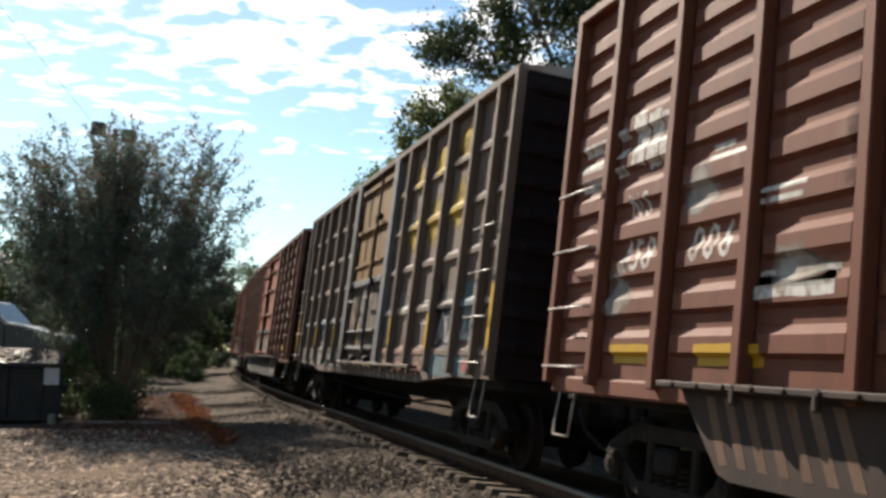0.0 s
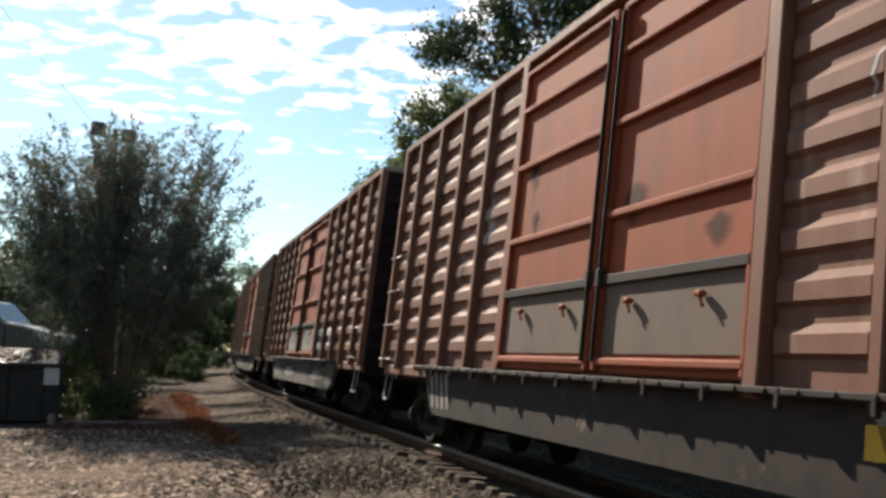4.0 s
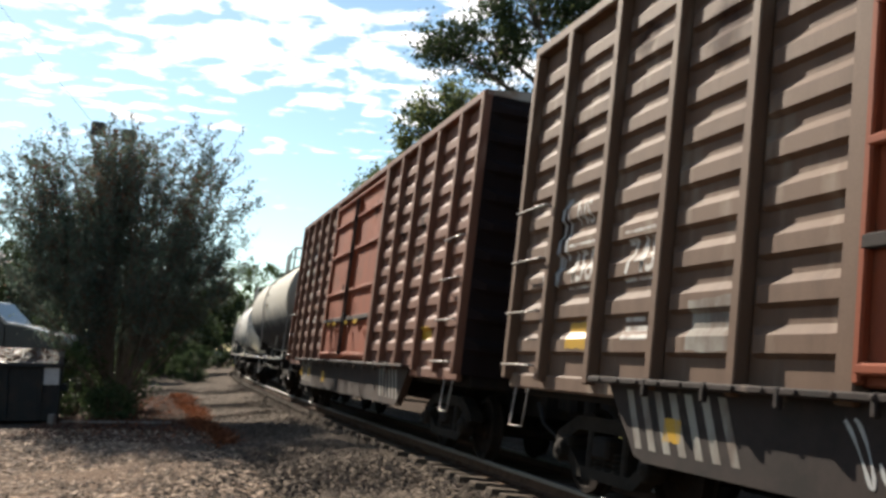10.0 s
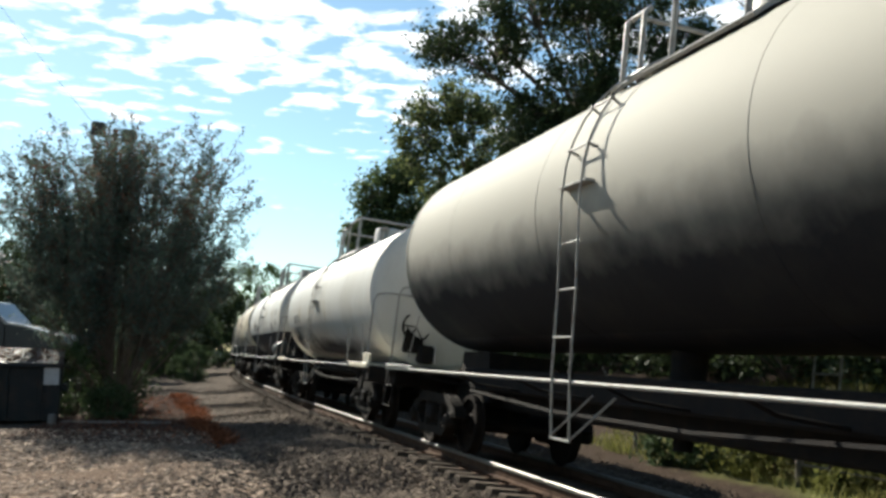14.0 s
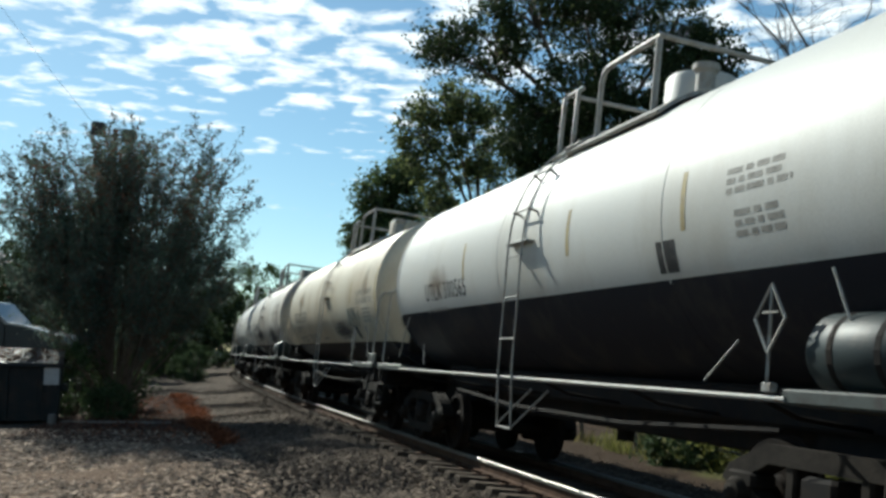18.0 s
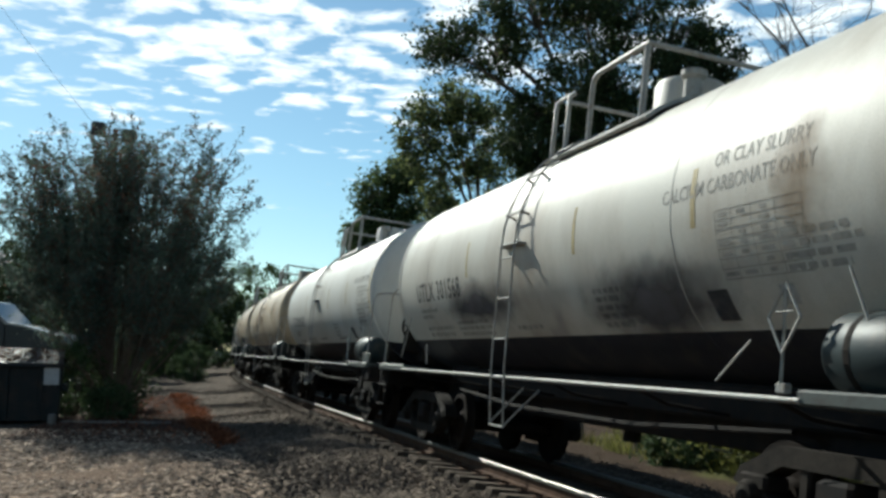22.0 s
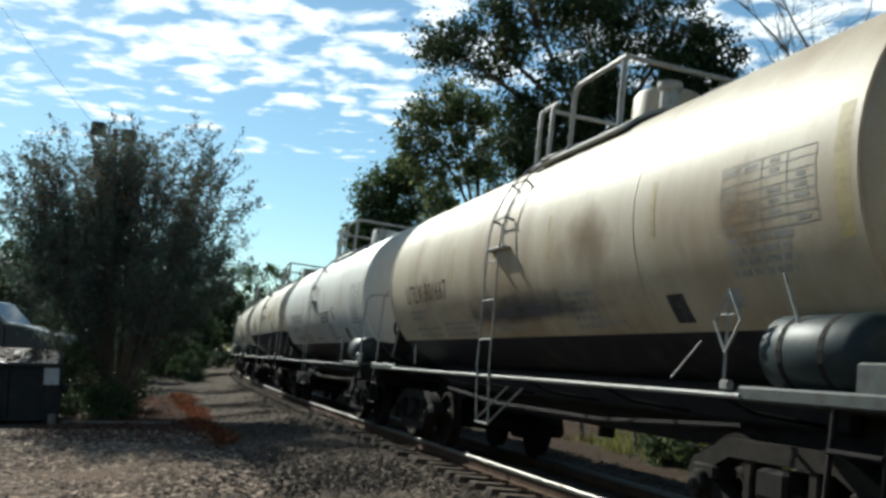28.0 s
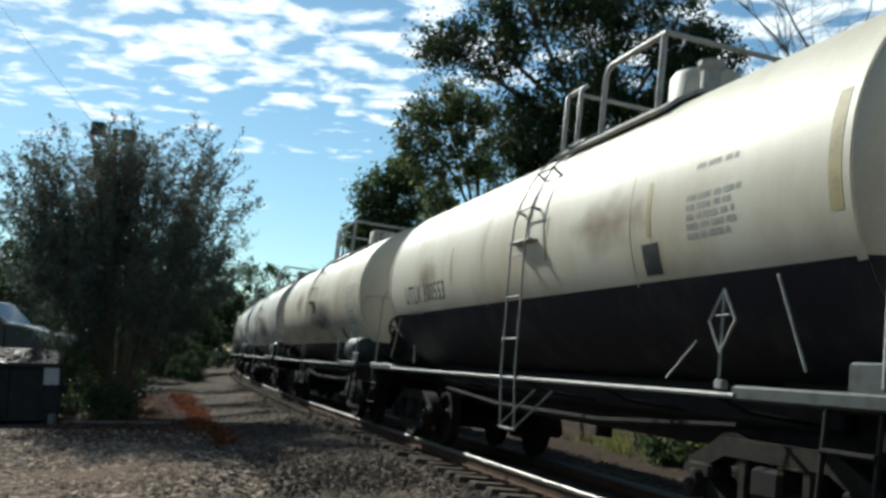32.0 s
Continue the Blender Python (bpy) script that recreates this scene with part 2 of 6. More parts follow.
GRASS = mat("rank_grass", (0.15, 0.155, 0.045), 0.7, dark=(0.15, 0.115, 0.05), scale=0.6, amount=0.5, per_island=0.4, translucent=0.35, spec=0.06)
FERN = mat("rust_orange_dead_fern", (0.221, 0.0754, 0.0325), 0.8, dark=(0.091, 0.0416, 0.0234), scale=2, amount=0.6, per_island=0.6, translucent=0.2, spec=0.05)
BIN_GREEN = mat("dark_dumpster_paint", (0.02, 0.022, 0.022), 0.6, dark=(0.04, 0.032, 0.026), scale=2, amount=0.4, spec=0.12)
BIN_LID = mat("black_plastic_lid", (0.06, 0.056, 0.052), 0.65, dark=(0.09, 0.08, 0.07), scale=3, amount=0.5)
PAPER = mat("weathered_paper_sticker", (0.42, 0.41, 0.40), 0.7, scale=12, amount=0.3)
CAR_BLACK = mat("dark_car_paint", (0.03, 0.034, 0.042), 0.25, dark=(0.04, 0.04, 0.05), scale=1, amount=0.3, bump=0, spec=0.5)
CAR_SILVER = mat("silver_car_paint", (0.42, 0.42, 0.43), 0.25, 0.6, scale=1, amount=0.2, bump=0, spec=0.5)
CAR_WHITE = mat("white_car_paint", (0.72, 0.72, 0.72), 0.3, scale=1, amount=0.2, bump=0, spec=0.5)
RUBBER = mat("tyre_rubber", (0.02, 0.02, 0.02), 0.8, scale=6, amount=0.3)
CHROME = mat("chrome_trim", (0.7, 0.7, 0.7), 0.15, 1.0, scale=6, amount=0.1, bump=0, spec=0.5)
DARK_GLASS = mat("tinted_glass", (0.02, 0.025, 0.03), 0.05, scale=1, amount=0.1, bump=0, spec=0.5)
WALL_GREY = mat("grey_siding", (0.20, 0.21, 0.22), 0.8, dark=(0.16, 0.165, 0.17), scale=1, amount=0.4)
SHINGLE = mat("dark_shingle_roof", (0.10, 0.10, 0.105), 0.85, dark=(0.07, 0.07, 0.075), scale=2, amount=0.5)
POLE_WOOD = mat("weathered_pole_wood", (0.12, 0.10, 0.085), 0.85, scale=3, amount=0.5, bump=0.3)
PLATFORM = mat("dull_grey_platform_paint", (0.055, 0.064, 0.06), 0.6, dark=(0.035, 0.03, 0.027), scale=6, amount=0.5)
TANK_PRINT = mat("faded_tank_lettering", (0.29, 0.275, 0.245), 0.7, scale=12, amount=0.4, bump=0)
RESERVOIR = mat("dark_grey_reservoir_paint", (0.018, 0.027, 0.029), 0.5, dark=(0.05, 0.045, 0.04), scale=4, amount=0.4)
LAMP_GREY = mat("dark_bronze_metal", (0.05, 0.048, 0.045), 0.5, 0.4, scale=5, amount=0.3)
CONCRETE = mat("concrete_kerb", (0.17, 0.15, 0.13), 0.85, dark=(0.1, 0.085, 0.07), scale=3, amount=0.5, bump=0.3)
RED_SHEET = mat("red_paint_spot", (0.4, 0.06, 0.04), 0.6, scale=6, amount=0.3)
GRAFFITI = [mat("white_spray_paint", (0.34, 0.34, 0.33), 0.7, dark=(0.2, 0.18, 0.165), scale=10, amount=0.4),
            mat("teal_spray_paint", (0.085, 0.125, 0.135), 0.7, dark=(0.055, 0.075, 0.085), scale=6, amount=0.4),
            mat("black_spray_paint", (0.03, 0.03, 0.032), 0.8, scale=6, amount=0.3, spec=0.1, bump=0)]


def ground_material():
    """Gravel along the track, leaf litter and bark in the yard, rough grass beyond the rails."""
    m = bpy.data.materials.new("ground_surface")
    m.use_nodes = True
    nt = m.node_tree
    n, ln = nt.nodes, nt.links
    b = n["Principled BSDF"]
    b.inputs["Roughness"].default_value, b.inputs["Specular IOR Level"].default_value = 0.95, 0.05
    co = n.new("ShaderNodeTexCoord")

    def tex(scale, detail=5, rough=0.6):
        t = n.new("ShaderNodeTexNoise")
        t.inputs["Scale"].default_value, t.inputs["Detail"].default_value, t.inputs["Roughness"].default_value = scale, detail, rough
        ln.new(co.outputs["Object"], t.inputs[0])
        return t.outputs[0]

    def ramp(src, *stops):
        r = n.new("ShaderNodeValToRGB")
        e = r.color_ramp.elements
        while len(e) < len(stops):
            e.new(0.5)
        for el, (at, c) in zip(e, stops):
            el.position, el.color = at, (*c, 1)
        ln.new(src, r.inputs[0])
        return r.outputs[0]

    def mixed(a, c, fac):
        x = n.new("ShaderNodeMix")
        x.data_type = "RGBA"
        ln.new(fac, x.inputs[0])
        ln.new(a, x.inputs[6])
        ln.new(c, x.inputs[7])
        return x.outputs[2]

    vor = n.new("ShaderNodeTexVoronoi")
    vor.inputs["Scale"].default_value = 17
    ln.new(co.outputs["Object"], vor.inputs[0])
    sep = n.new("ShaderNodeSeparateColor")
    ln.new(vor.outputs["Color"], sep.inputs[0])
    gravel = ramp(sep.outputs[0], (0.0, (0.021, 0.015, 0.011)), (0.5, (0.064, 0.047, 0.035)), (1.0, (0.175, 0.137, 0.104)))
    litter = ramp(tex(26, 6, 0.75), (0.3, (0.026, 0.015, 0.010)), (0.5, (0.10, 0.063, 0.042)), (0.68, (0.34, 0.245, 0.17)))
    grass = ramp(tex(6, 6, 0.7), (0.3, (0.05, 0.056, 0.017)), (0.5, (0.11, 0.115, 0.036)), (0.7, (0.16, 0.13, 0.055)))
    leaves = ramp(tex(14, 6, 0.7), (0.3, (0.018, 0.012, 0.0085)), (0.55, (0.05, 0.033, 0.022)), (0.72, (0.11, 0.076, 0.052)))

    def zone(name):
        a = n.new("ShaderNodeAttribute")
        a.attribute_name = name
        add = n.new("ShaderNodeMath")
        add.operation = "ADD"
        ln.new(a.outputs["Fac"], add.inputs[0])
        sc = n.new("ShaderNodeMath")
        sc.operation = "MULTIPLY_ADD"
        ln.new(tex(1.4, 6, 0.7), sc.inputs[0])
        sc.inputs[1].default_value, sc.inputs[2].default_value = 0.9, -0.45
        ln.new(sc.outputs[0], add.inputs[1])
        r = n.new("ShaderNodeMapRange")
        r.inputs[1].default_value, r.inputs[2].default_value = 0.35, 0.65
        ln.new(add.outputs[0], r.inputs[0])
        return r.outputs[0]

    c = mixed(gravel, litter, zone("litter"))
    c = mixed(c, leaves, zone("leaves"))
    c = mixed(c, grass, zone("grass"))
    ln.new(c, b.inputs["Base Color"])
    bp = n.new("ShaderNodeBump")
    bp.inputs["Strength"].default_value, bp.inputs["Distance"].default_value = 0.9, 0.04
    ln.new(vor.outputs["Distance"], bp.inputs["Height"])
    ln.new(bp.outputs[0], b.inputs["Normal"])
    return m


GROUND = ground_material()


# ------------------------------------------------------------ mesh tools
class Shape:
    """Gathers vertices and faces of one mesh."""

    def __init__(self):
        self.v, self.f = [], []

    def add(self, verts, faces):
        k = len(self.v)
        self.v += [tuple(p) for p in verts]
        self.f += [tuple(i + k for i in f) for f in faces]
        return self

    def box(self, c, s, bevel=0.0, m=None):
        """A block about c of size s, its edges cut by bevel."""
        hx, hy, hz = s[0] / 2, s[1] / 2, s[2] / 2
        b = min(bevel, hx * 0.9, hy * 0.9, hz * 0.9)
        if b <= 0:
            vs = [(x, y, z) for x in (-hx, hx) for y in (-hy, hy) for z in (-hz, hz)]
            fs = [(0, 1, 3, 2), (4, 6, 7, 5), (0, 4, 5, 1), (2, 3, 7, 6), (0, 2, 6, 4), (1, 5, 7, 3)]
        else:
            vs, fs = [], []
            levels = ((-hz, b), (-hz + b, 0), (hz - b, 0), (hz, b))
            for z, inset in levels:
                x, y = hx - inset, hy - inset
                vs += [(-x + b, -y, z), (x - b, -y, z), (x, -y + b, z), (x, y - b, z), (x - b, y, z), (-x + b, y, z), (-x, y - b, z), (-x, -y + b, z)]
            for r in range(3):
                for i in range(8):
                    j = (i + 1) % 8
                    fs.append((r * 8 + i, r * 8 + j, r * 8 + 8 + j, r * 8 + 8 + i))
            fs += [tuple(range(7, -1, -1)), tuple(range(24, 32))]
        if m is not None:
            vs = [m @ Vector(p) for p in vs]
        return self.add([(p[0] + c[0], p[1] + c[1], p[2] + c[2]) for p in vs], fs)

    def tube(self, path, r, n=6, close=True):
        """A round bar along a path; r is one radius or one for each point."""
        path = [Vector(p) for p in path]
        rs = r if isinstance(r, (list, tuple)) else [r] * len(path)
        side = None
        vs, fs = [], []
        for i, p in enumerate(path):
            a, c = path[max(i - 1, 0)], path[min(i + 1, len(path) - 1)]
            d = (c - a).normalized() if (c - a).length > 1e-9 else Vector((0, 0, 1))
            if side is None:
                side = d.orthogonal().normalized()
            side = (side - d * side.dot(d)).normalized()
            up = d.cross(side)
            for k in range(n):
                q = 2 * math.pi * k / n
                vs.append(p + (side * math.cos(q) + up * math.sin(q)) * rs[i])
        for i in range(len(path) - 1):
            for k in range(n):
                l = (k + 1) % n
                fs.append((i * n + k, i * n + l, i * n + n + l, i * n + n + k))
        if close:
            fs += [tuple(range(n - 1, -1, -1)), tuple(range((len(path) - 1) * n, len(path) * n))]
        return self.add(vs, fs)

    def lathe(self, profile, n=20, axis="x", centre=(0, 0, 0)):
        """Turns a profile of (along, radius) about an axis."""
        vs, fs = [], []
        for a, r in profile:
            for k in range(n):
                q = 2 * math.pi * k / n
                c, s = math.cos(q) * r, math.sin(q) * r
                p = {"x": (a, c, s), "y": (c, a, s), "z": (c, s, a)}[axis]
                vs.append((p[0] + centre[0], p[1] + centre[1], p[2] + centre[2]))
        for i in range(len(profile) - 1):
            for k in range(n):
                l = (k + 1) % n
                fs.append((i * n + k, i * n + l, i * n + n + l, i * n + n + k))
        fs += [tuple(range(n)), tuple(range((len(profile) - 1) * n, len(profile) * n))]
        return self.add(vs, fs)

    def slab(self, outline, y0, y1):
        """An outline in x and z, drawn out from y0 to y1."""
        k = len(outline)
        vs = [(x, y0, z) for x, z in outline] + [(x, y1, z) for x, z in outline]
        fs = [tuple(range(k)), tuple(range(2 * k - 1, k - 1, -1))]
        fs += [(i, (i + 1) % k, (i + 1) % k + k, i + k) for i in range(k)]
        return self.add(vs, fs)

    def mesh(self, name, material, smooth=0):
        me = bpy.data.meshes.new(name)
        me.from_pydata(self.v, [], self.f)
        me.materials.append(material)
        bm = bmesh.new()
        bm.from_mesh(me)
        bmesh.ops.recalc_face_normals(bm, faces=bm.faces)
        if smooth:
            for e in bm.edges:
                e.smooth = len(e.link_faces) == 2 and e.calc_face_angle(0) < radians(smooth)
            for f in bm.faces:
                f.smooth = True
        bm.to_mesh(me)
        bm.free()
        return me


def part(name, shape, material, parent, label="", smooth=0, at=None):
    """Links a shape, or a mesh that is shared, as one part of a thing or of a part."""
    me = shape if isinstance(shape, bpy.types.Mesh) else shape.mesh(name, material, smooth)
    ob = new(name, me)
    ob.parent = parent
    if at is not None:
        ob.matrix_basis = at if isinstance(at, Matrix) else Matrix.Translation(at)
    if label:
        tagged(ob, label)
    return ob


def lettering(text, size, material, parent, at, label="", name="lettering", spread=1.0):
    """Stencilled characters as a thin mesh; at: the pose of the left end of the baseline."""
    cu = bpy.data.curves.new(name, "FONT")
    cu.body, cu.size, cu.space_character, cu.extrude = text, size, spread, 0.0
    cu.resolution_u, cu.offset = 2, size * 0.013
    tmp = bpy.data.objects.new(name, cu)
    scene.collection.objects.link(tmp)
    me = bpy.data.meshes.new_from_object(tmp.evaluated_get(bpy.context.evaluated_depsgraph_get()))
    bpy.data.objects.remove(tmp)
    me.materials.clear()
    me.materials.append(material)
    ob = new(name, me)
    ob.parent, ob.matrix_basis = parent, at
    if label:
        tagged(ob, label)
    return ob


def cut_level(me, heights, axis=1):
    """Cuts a flat mesh along level lines, so that it can follow a curved or ribbed side."""
    bm = bmesh.new()
    bm.from_mesh(me)
    for h in heights:
        co = [0, 0, 0]
        co[axis] = h
        no = [0, 0, 0]
        no[axis] = 1
        bmesh.ops.bisect_plane(bm, geom=bm.verts[:] + bm.edges[:] + bm.faces[:], plane_co=co, plane_no=no)
    bm.to_mesh(me)
    bm.free()


# ------------------------------------------------------------ the line of the track
LINE_STEP = 0.25
LINE_S = np.arange(-330.0, 520.0, LINE_STEP)
_k = np.clip(-0.0005 + 5.2e-5 * LINE_S, 0.0, 0.006)
_zero = int(np.argmin(np.abs(LINE_S)))


def _sum(a):
    c = np.concatenate([[0.0], np.cumsum((a[1:] + a[:-1]) / 2 * LINE_STEP)])
    return c - c[_zero]


LINE_TH = 0.3011 - _sum(_k)
LINE_X = 5.501 + _sum(-np.sin(LINE_TH))
LINE_Y = _sum(np.cos(LINE_TH))
BANK = 0.109
GRADE = 0.003


def on_line(s, lat=0.0, h=0.0):
    """The place at s metres along the track, lat metres towards the yard, h metres over the rail tops (the track leans)."""
    t = float(np.interp(s, LINE_S, LINE_TH))
    n = Vector((-math.cos(t), -math.sin(t), 0))
    c = Vector((float(np.interp(s, LINE_S, LINE_X)), float(np.interp(s, LINE_S, LINE_Y)), GRADE * max(min(s, 200), -40)))
    across, up = n * math.cos(BANK) + Vector((0, 0, math.sin(BANK))), Vector((0, 0, math.cos(BANK))) - n * math.sin(BANK)
    return c + n * 0.75 + across * (lat - 0.75) + up * h


def car_pose(s, wheelbase):
    a, b = on_line(s - wheelbase / 2), on_line(s + wheelbase / 2)
    x = (b - a).normalized()
    mid = on_line(s, 0, 0)
    up = (on_line(s, 0, 1) - mid).normalized()
    y = up.cross(x).normalized()
    z = x.cross(y)
    c = (a + b) / 2
    return Matrix(((x.x, y.x, z.x, c.x), (x.y, y.y, z.y, c.y), (x.z, y.z, z.z, c.z), (0, 0, 0, 1)))


SPEED, CREEP = 6.807, -0.0065


def travelled(t):
    return SPEED * (t - 13.0) + CREEP * (t - 13.0) ** 2 / 2


MOVING = []         # (car, s of its middle at 13 s, truck spacing, wheelsets)


# ------------------------------------------------------------ ground and track
def ground_height(x, y):
    """Heights of the ground sheet and the zones, from the distance to the track."""
    near = slice(0, len(LINE_S), 4)
    lx, ly, lt, ls = LINE_X[near], LINE_Y[near], LINE_TH[near], LINE_S[near]
    lat, grade = np.empty_like(x), np.empty_like(x)
    for i in range(0, len(x), 4000):
        d2 = (x[i:i + 4000, None] - lx) ** 2 + (y[i:i + 4000, None] - ly) ** 2
        j = d2.argmin(1)
        lat[i:i + 4000] = -(x[i:i + 4000] - lx[j]) * np.cos(lt[j]) - (y[i:i + 4000] - ly[j]) * np.sin(lt[j])
        grade[i:i + 4000] = GRADE * np.clip(ls[j], -40, 200)
    z = np.interp(lat, [-60, -12, -7.5, -4.6, -2.6, -1.35, 1.35, 1.8, 3.4, 60], [2.0, 1.35, 0.25, -0.55, -0.50, -0.42, -0.19, -0.21, -0.35, -0.34])
    rise = np.interp(y, [60, 120, 400], [0, 0.9, 2.0]) * np.clip((np.abs(lat) - 4) / 6, 0, 1)
    return z + grade + rise, lat


def make_ground():
    u = np.linspace(-1, 1, 301)
    warp = lambda a, c, k: c + np.sinh(a * k) / math.sinh(k) * 3000
    gx, gy = np.meshgrid(warp(u, -2, 8.2), warp(u, 20, 8.2))
    x, y = gx.ravel(), gy.ravel()
    z, lat = ground_height(x, y)
    near = np.abs(lat) < 40
    z = z + np.array([noise.noise(Vector((a * 0.35, b * 0.35, 0))) * 0.05 + noise.noise(Vector((a * 1.3, b * 1.3, 5))) * 0.02 if q else 0 for a, b, q in zip(x, y, near)]) * (np.abs(lat) > 1.6)
    n = len(u)
    faces = [(j * n + i, j * n + i + 1, (j + 1) * n + i + 1, (j + 1) * n + i) for j in range(n - 1) for i in range(n - 1)]
    me = bpy.data.meshes.new("ground")
    me.from_pydata(list(zip(x, y, z)), [], faces)
    for name, w in (("litter", np.clip((lat - 4.3) / 1.6 + 0.5, 0, 1) * (1 - np.clip((y - 19) / 5 + 0.5, 0, 1) * (1 - np.clip((lat - 9) / 3, 0, 1)))),
                    ("leaves", np.clip((-lat - 1.9) / 0.8, 0, 1)),
                    ("grass", np.clip((-lat - 3.2) / 2.2 + 0.25, 0, 1) * np.clip(1.9 - y / 15, 0.1, 1) + (np.hypot(x, y) > 130))):
        a = me.attributes.new(name, "FLOAT", "POINT")
        a.data.foreach_set("value", w.astype(np.float32))
    me.materials.append(GROUND)
    for p in me.polygons:
        p.use_smooth = True
    return tagged(new("ground", me), "gravel and bark-littered yard beside the railway line", "ground", kind="structure")


make_ground()


def make_track():
    track = tagged(new("railway_track"), "banked curved railway track on grey stone ballast", "railway track", kind="structure")
    stations = [*range(-60, 0, 6), *np.arange(0, 70, 1.5), *range(70, 260, 6)]
    for lat in (0.755, -0.755):
        foot, head = Shape(), Shape()
        for sh, prof in ((foot, [(-0.07, -0.17), (0.07, -0.17), (0.07, -0.158), (0.012, -0.14), (0.010, -0.045), (-0.010, -0.045), (-0.012, -0.14), (-0.07, -0.158)]),
                         (head, [(-0.034, -0.045), (0.034, -0.045), (0.036, -0.008), (0.028, 0.0), (-0.028, 0.0), (-0.036, -0.008)])):
            k = len(prof)
            vs = [on_line(s, lat + a, h) for s in stations for a, h in prof]
            fs = [(i * k + j, i * k + (j + 1) % k, (i + 1) * k + (j + 1) % k, (i + 1) * k + j) for i in range(len(stations) - 1) for j in range(k)]
            sh.add(vs, fs)
        part("rail_web", foot, RAIL_SIDE, track)
        part("rail_head", head, TREAD, track, "rail head polished bright by wheels")
    tie = Shape().box((0, 0, -0.26), (0.22, 2.6, 0.17), 0.012).mesh("tie", TIE)
    plate = Shape().box((0, 0, -0.171), (0.2, 0.36, 0.014), 0.004)
    for dx, dy in ((-0.06, 0.10), (0.06, 0.10), (-0.06, -0.10), (0.06, -0.10)):
        plate.box((dx, dy, -0.155), (0.02, 0.035, 0.045), 0.004)
    plate = plate.mesh("tie_plate", RAIL_SIDE)
    rng = random.Random(5)
    for i in range(150):
        s = 4.0 + i * 0.52
        m = car_pose(s, 1.0) @ pose(rng.uniform(-.03, .03), rng.uniform(-.06, .06), rng.uniform(-.01, .01), 0, 0, rng.uniform(-1, 1))
        t = part("tie", tie, TIE, track, at=m)
        if s < 45:
            part("tie_plate", plate, RAIL_SIDE, t, at=(0, 0.755, 0))
    rest = Shape()
    for i in range(260):
        s = 82.0 + i * 0.52 if i < 200 else 4.0 - (i - 199) * 0.52
        one = Shape().box((0, 0, -0.26), (0.22, 2.6, 0.17))
        m = car_pose(s, 1.0)
        rest.add([m @ Vector(p) for p in one.v], one.f)
    tagged(part("tie_row", rest, TIE, track), kind="stuff")


make_track()

OCTA_F = np.array([(0, 2, 4), (2, 1, 4), (1, 3, 4), (3, 0, 4), (2, 0, 5), (1, 2, 5), (3, 1, 5), (0, 3, 5)])


def scatter(name, centres, sizes, material, flat=0.7, seed=1, label="", category="", parent=None, kind="stuff"):
    """Many small angular pieces in one mesh."""
    rng = np.random.default_rng(seed)
    n = len(centres)
    base = np.array([(-1, 0, 0), (1, 0, 0), (0, -1, 0), (0, 1, 0), (0, 0, 1), (0, 0, -1)], float)
    v = base[None] * (rng.uniform(0.6, 1.2, (n, 6, 1)) * sizes[:, None, None])
    v += rng.normal(0, 0.18, (n, 6, 3)) * sizes[:, None, None]
    a = rng.uniform(0, 2 * math.pi, n)
    ca, sa = np.cos(a)[:, None], np.sin(a)[:, None]
    x, y = v[..., 0] * ca - v[..., 1] * sa, v[..., 0] * sa + v[..., 1] * ca
    v = np.stack([x, y, v[..., 2] * flat], -1) + centres[:, None]
    f = OCTA_F[None] + (np.arange(n) * 6)[:, None, None]
    me = bpy.data.meshes.new(name)
    me.from_pydata(v.reshape(-1, 3).tolist(), [], f.reshape(-1, 3).tolist())
    me.materials.append(material)
    ob = new(name, me)
    ob.parent = parent
    return tagged(ob, label, category, kind=kind)


def leaf_quads(centres, size, seed, rng=None, droop=0.0, narrow=0.55):
    """Vertices and faces of one small folded leaf at each centre."""
    rng = np.random.default_rng(seed)
    n = len(centres)
    d = rng.normal(0, 1, (n, 3))
    d[:, 2] -= droop
    d /= np.linalg.norm(d, axis=1)[:, None]
    e = np.cross(d, rng.normal(0, 1, (n, 3)))
    e /= np.linalg.norm(e, axis=1)[:, None]
    s = (size * rng.uniform(0.6, 1.35, n))[:, None]
    up = np.cross(d, e) * s * 0.12
    a, b = d * s * 0.5, e * s * 0.5 * narrow
    v = np.stack([centres - a, centres + b + up, centres + a, centres - b + up], 1)
    k = (np.arange(n) * 4)[:, None]
    f = np.concatenate([k + [0, 1, 2], k + [0, 2, 3]], 0)
    return v.reshape(-1, 3), f


def foliage(name, centres, size, material, parent, seed, label="", droop=0.0, narrow=0.55):
    v, f = leaf_quads(np.asarray(centres), size, seed, droop=droop, narrow=narrow)
    me = bpy.data.meshes.new(name)
    me.from_pydata(v.tolist(), [], f.tolist())
    me.materials.append(material)
    ob = new(name, me)
    ob.parent = parent
    if label:
        tagged(ob, label)
    return ob


def clumps(rng, centre, radii, count, per, spread):
    """Points for leaves: clusters over an ellipsoid, thinner inside, with gaps."""
    d = rng.normal(0, 1, (count, 3))
    d /= np.linalg.norm(d, axis=1)[:, None]
    r = rng.uniform(0.45, 1.0, (count, 1)) ** 0.6
    c = np.array(centre) + d * r * np.array(radii)
    p = np.repeat(c, per, 0) + rng.normal(0, spread, (count * per, 3)) * np.repeat(rng.uniform(0.5, 1.3, (count, 1)), per, 0)
    return c, p


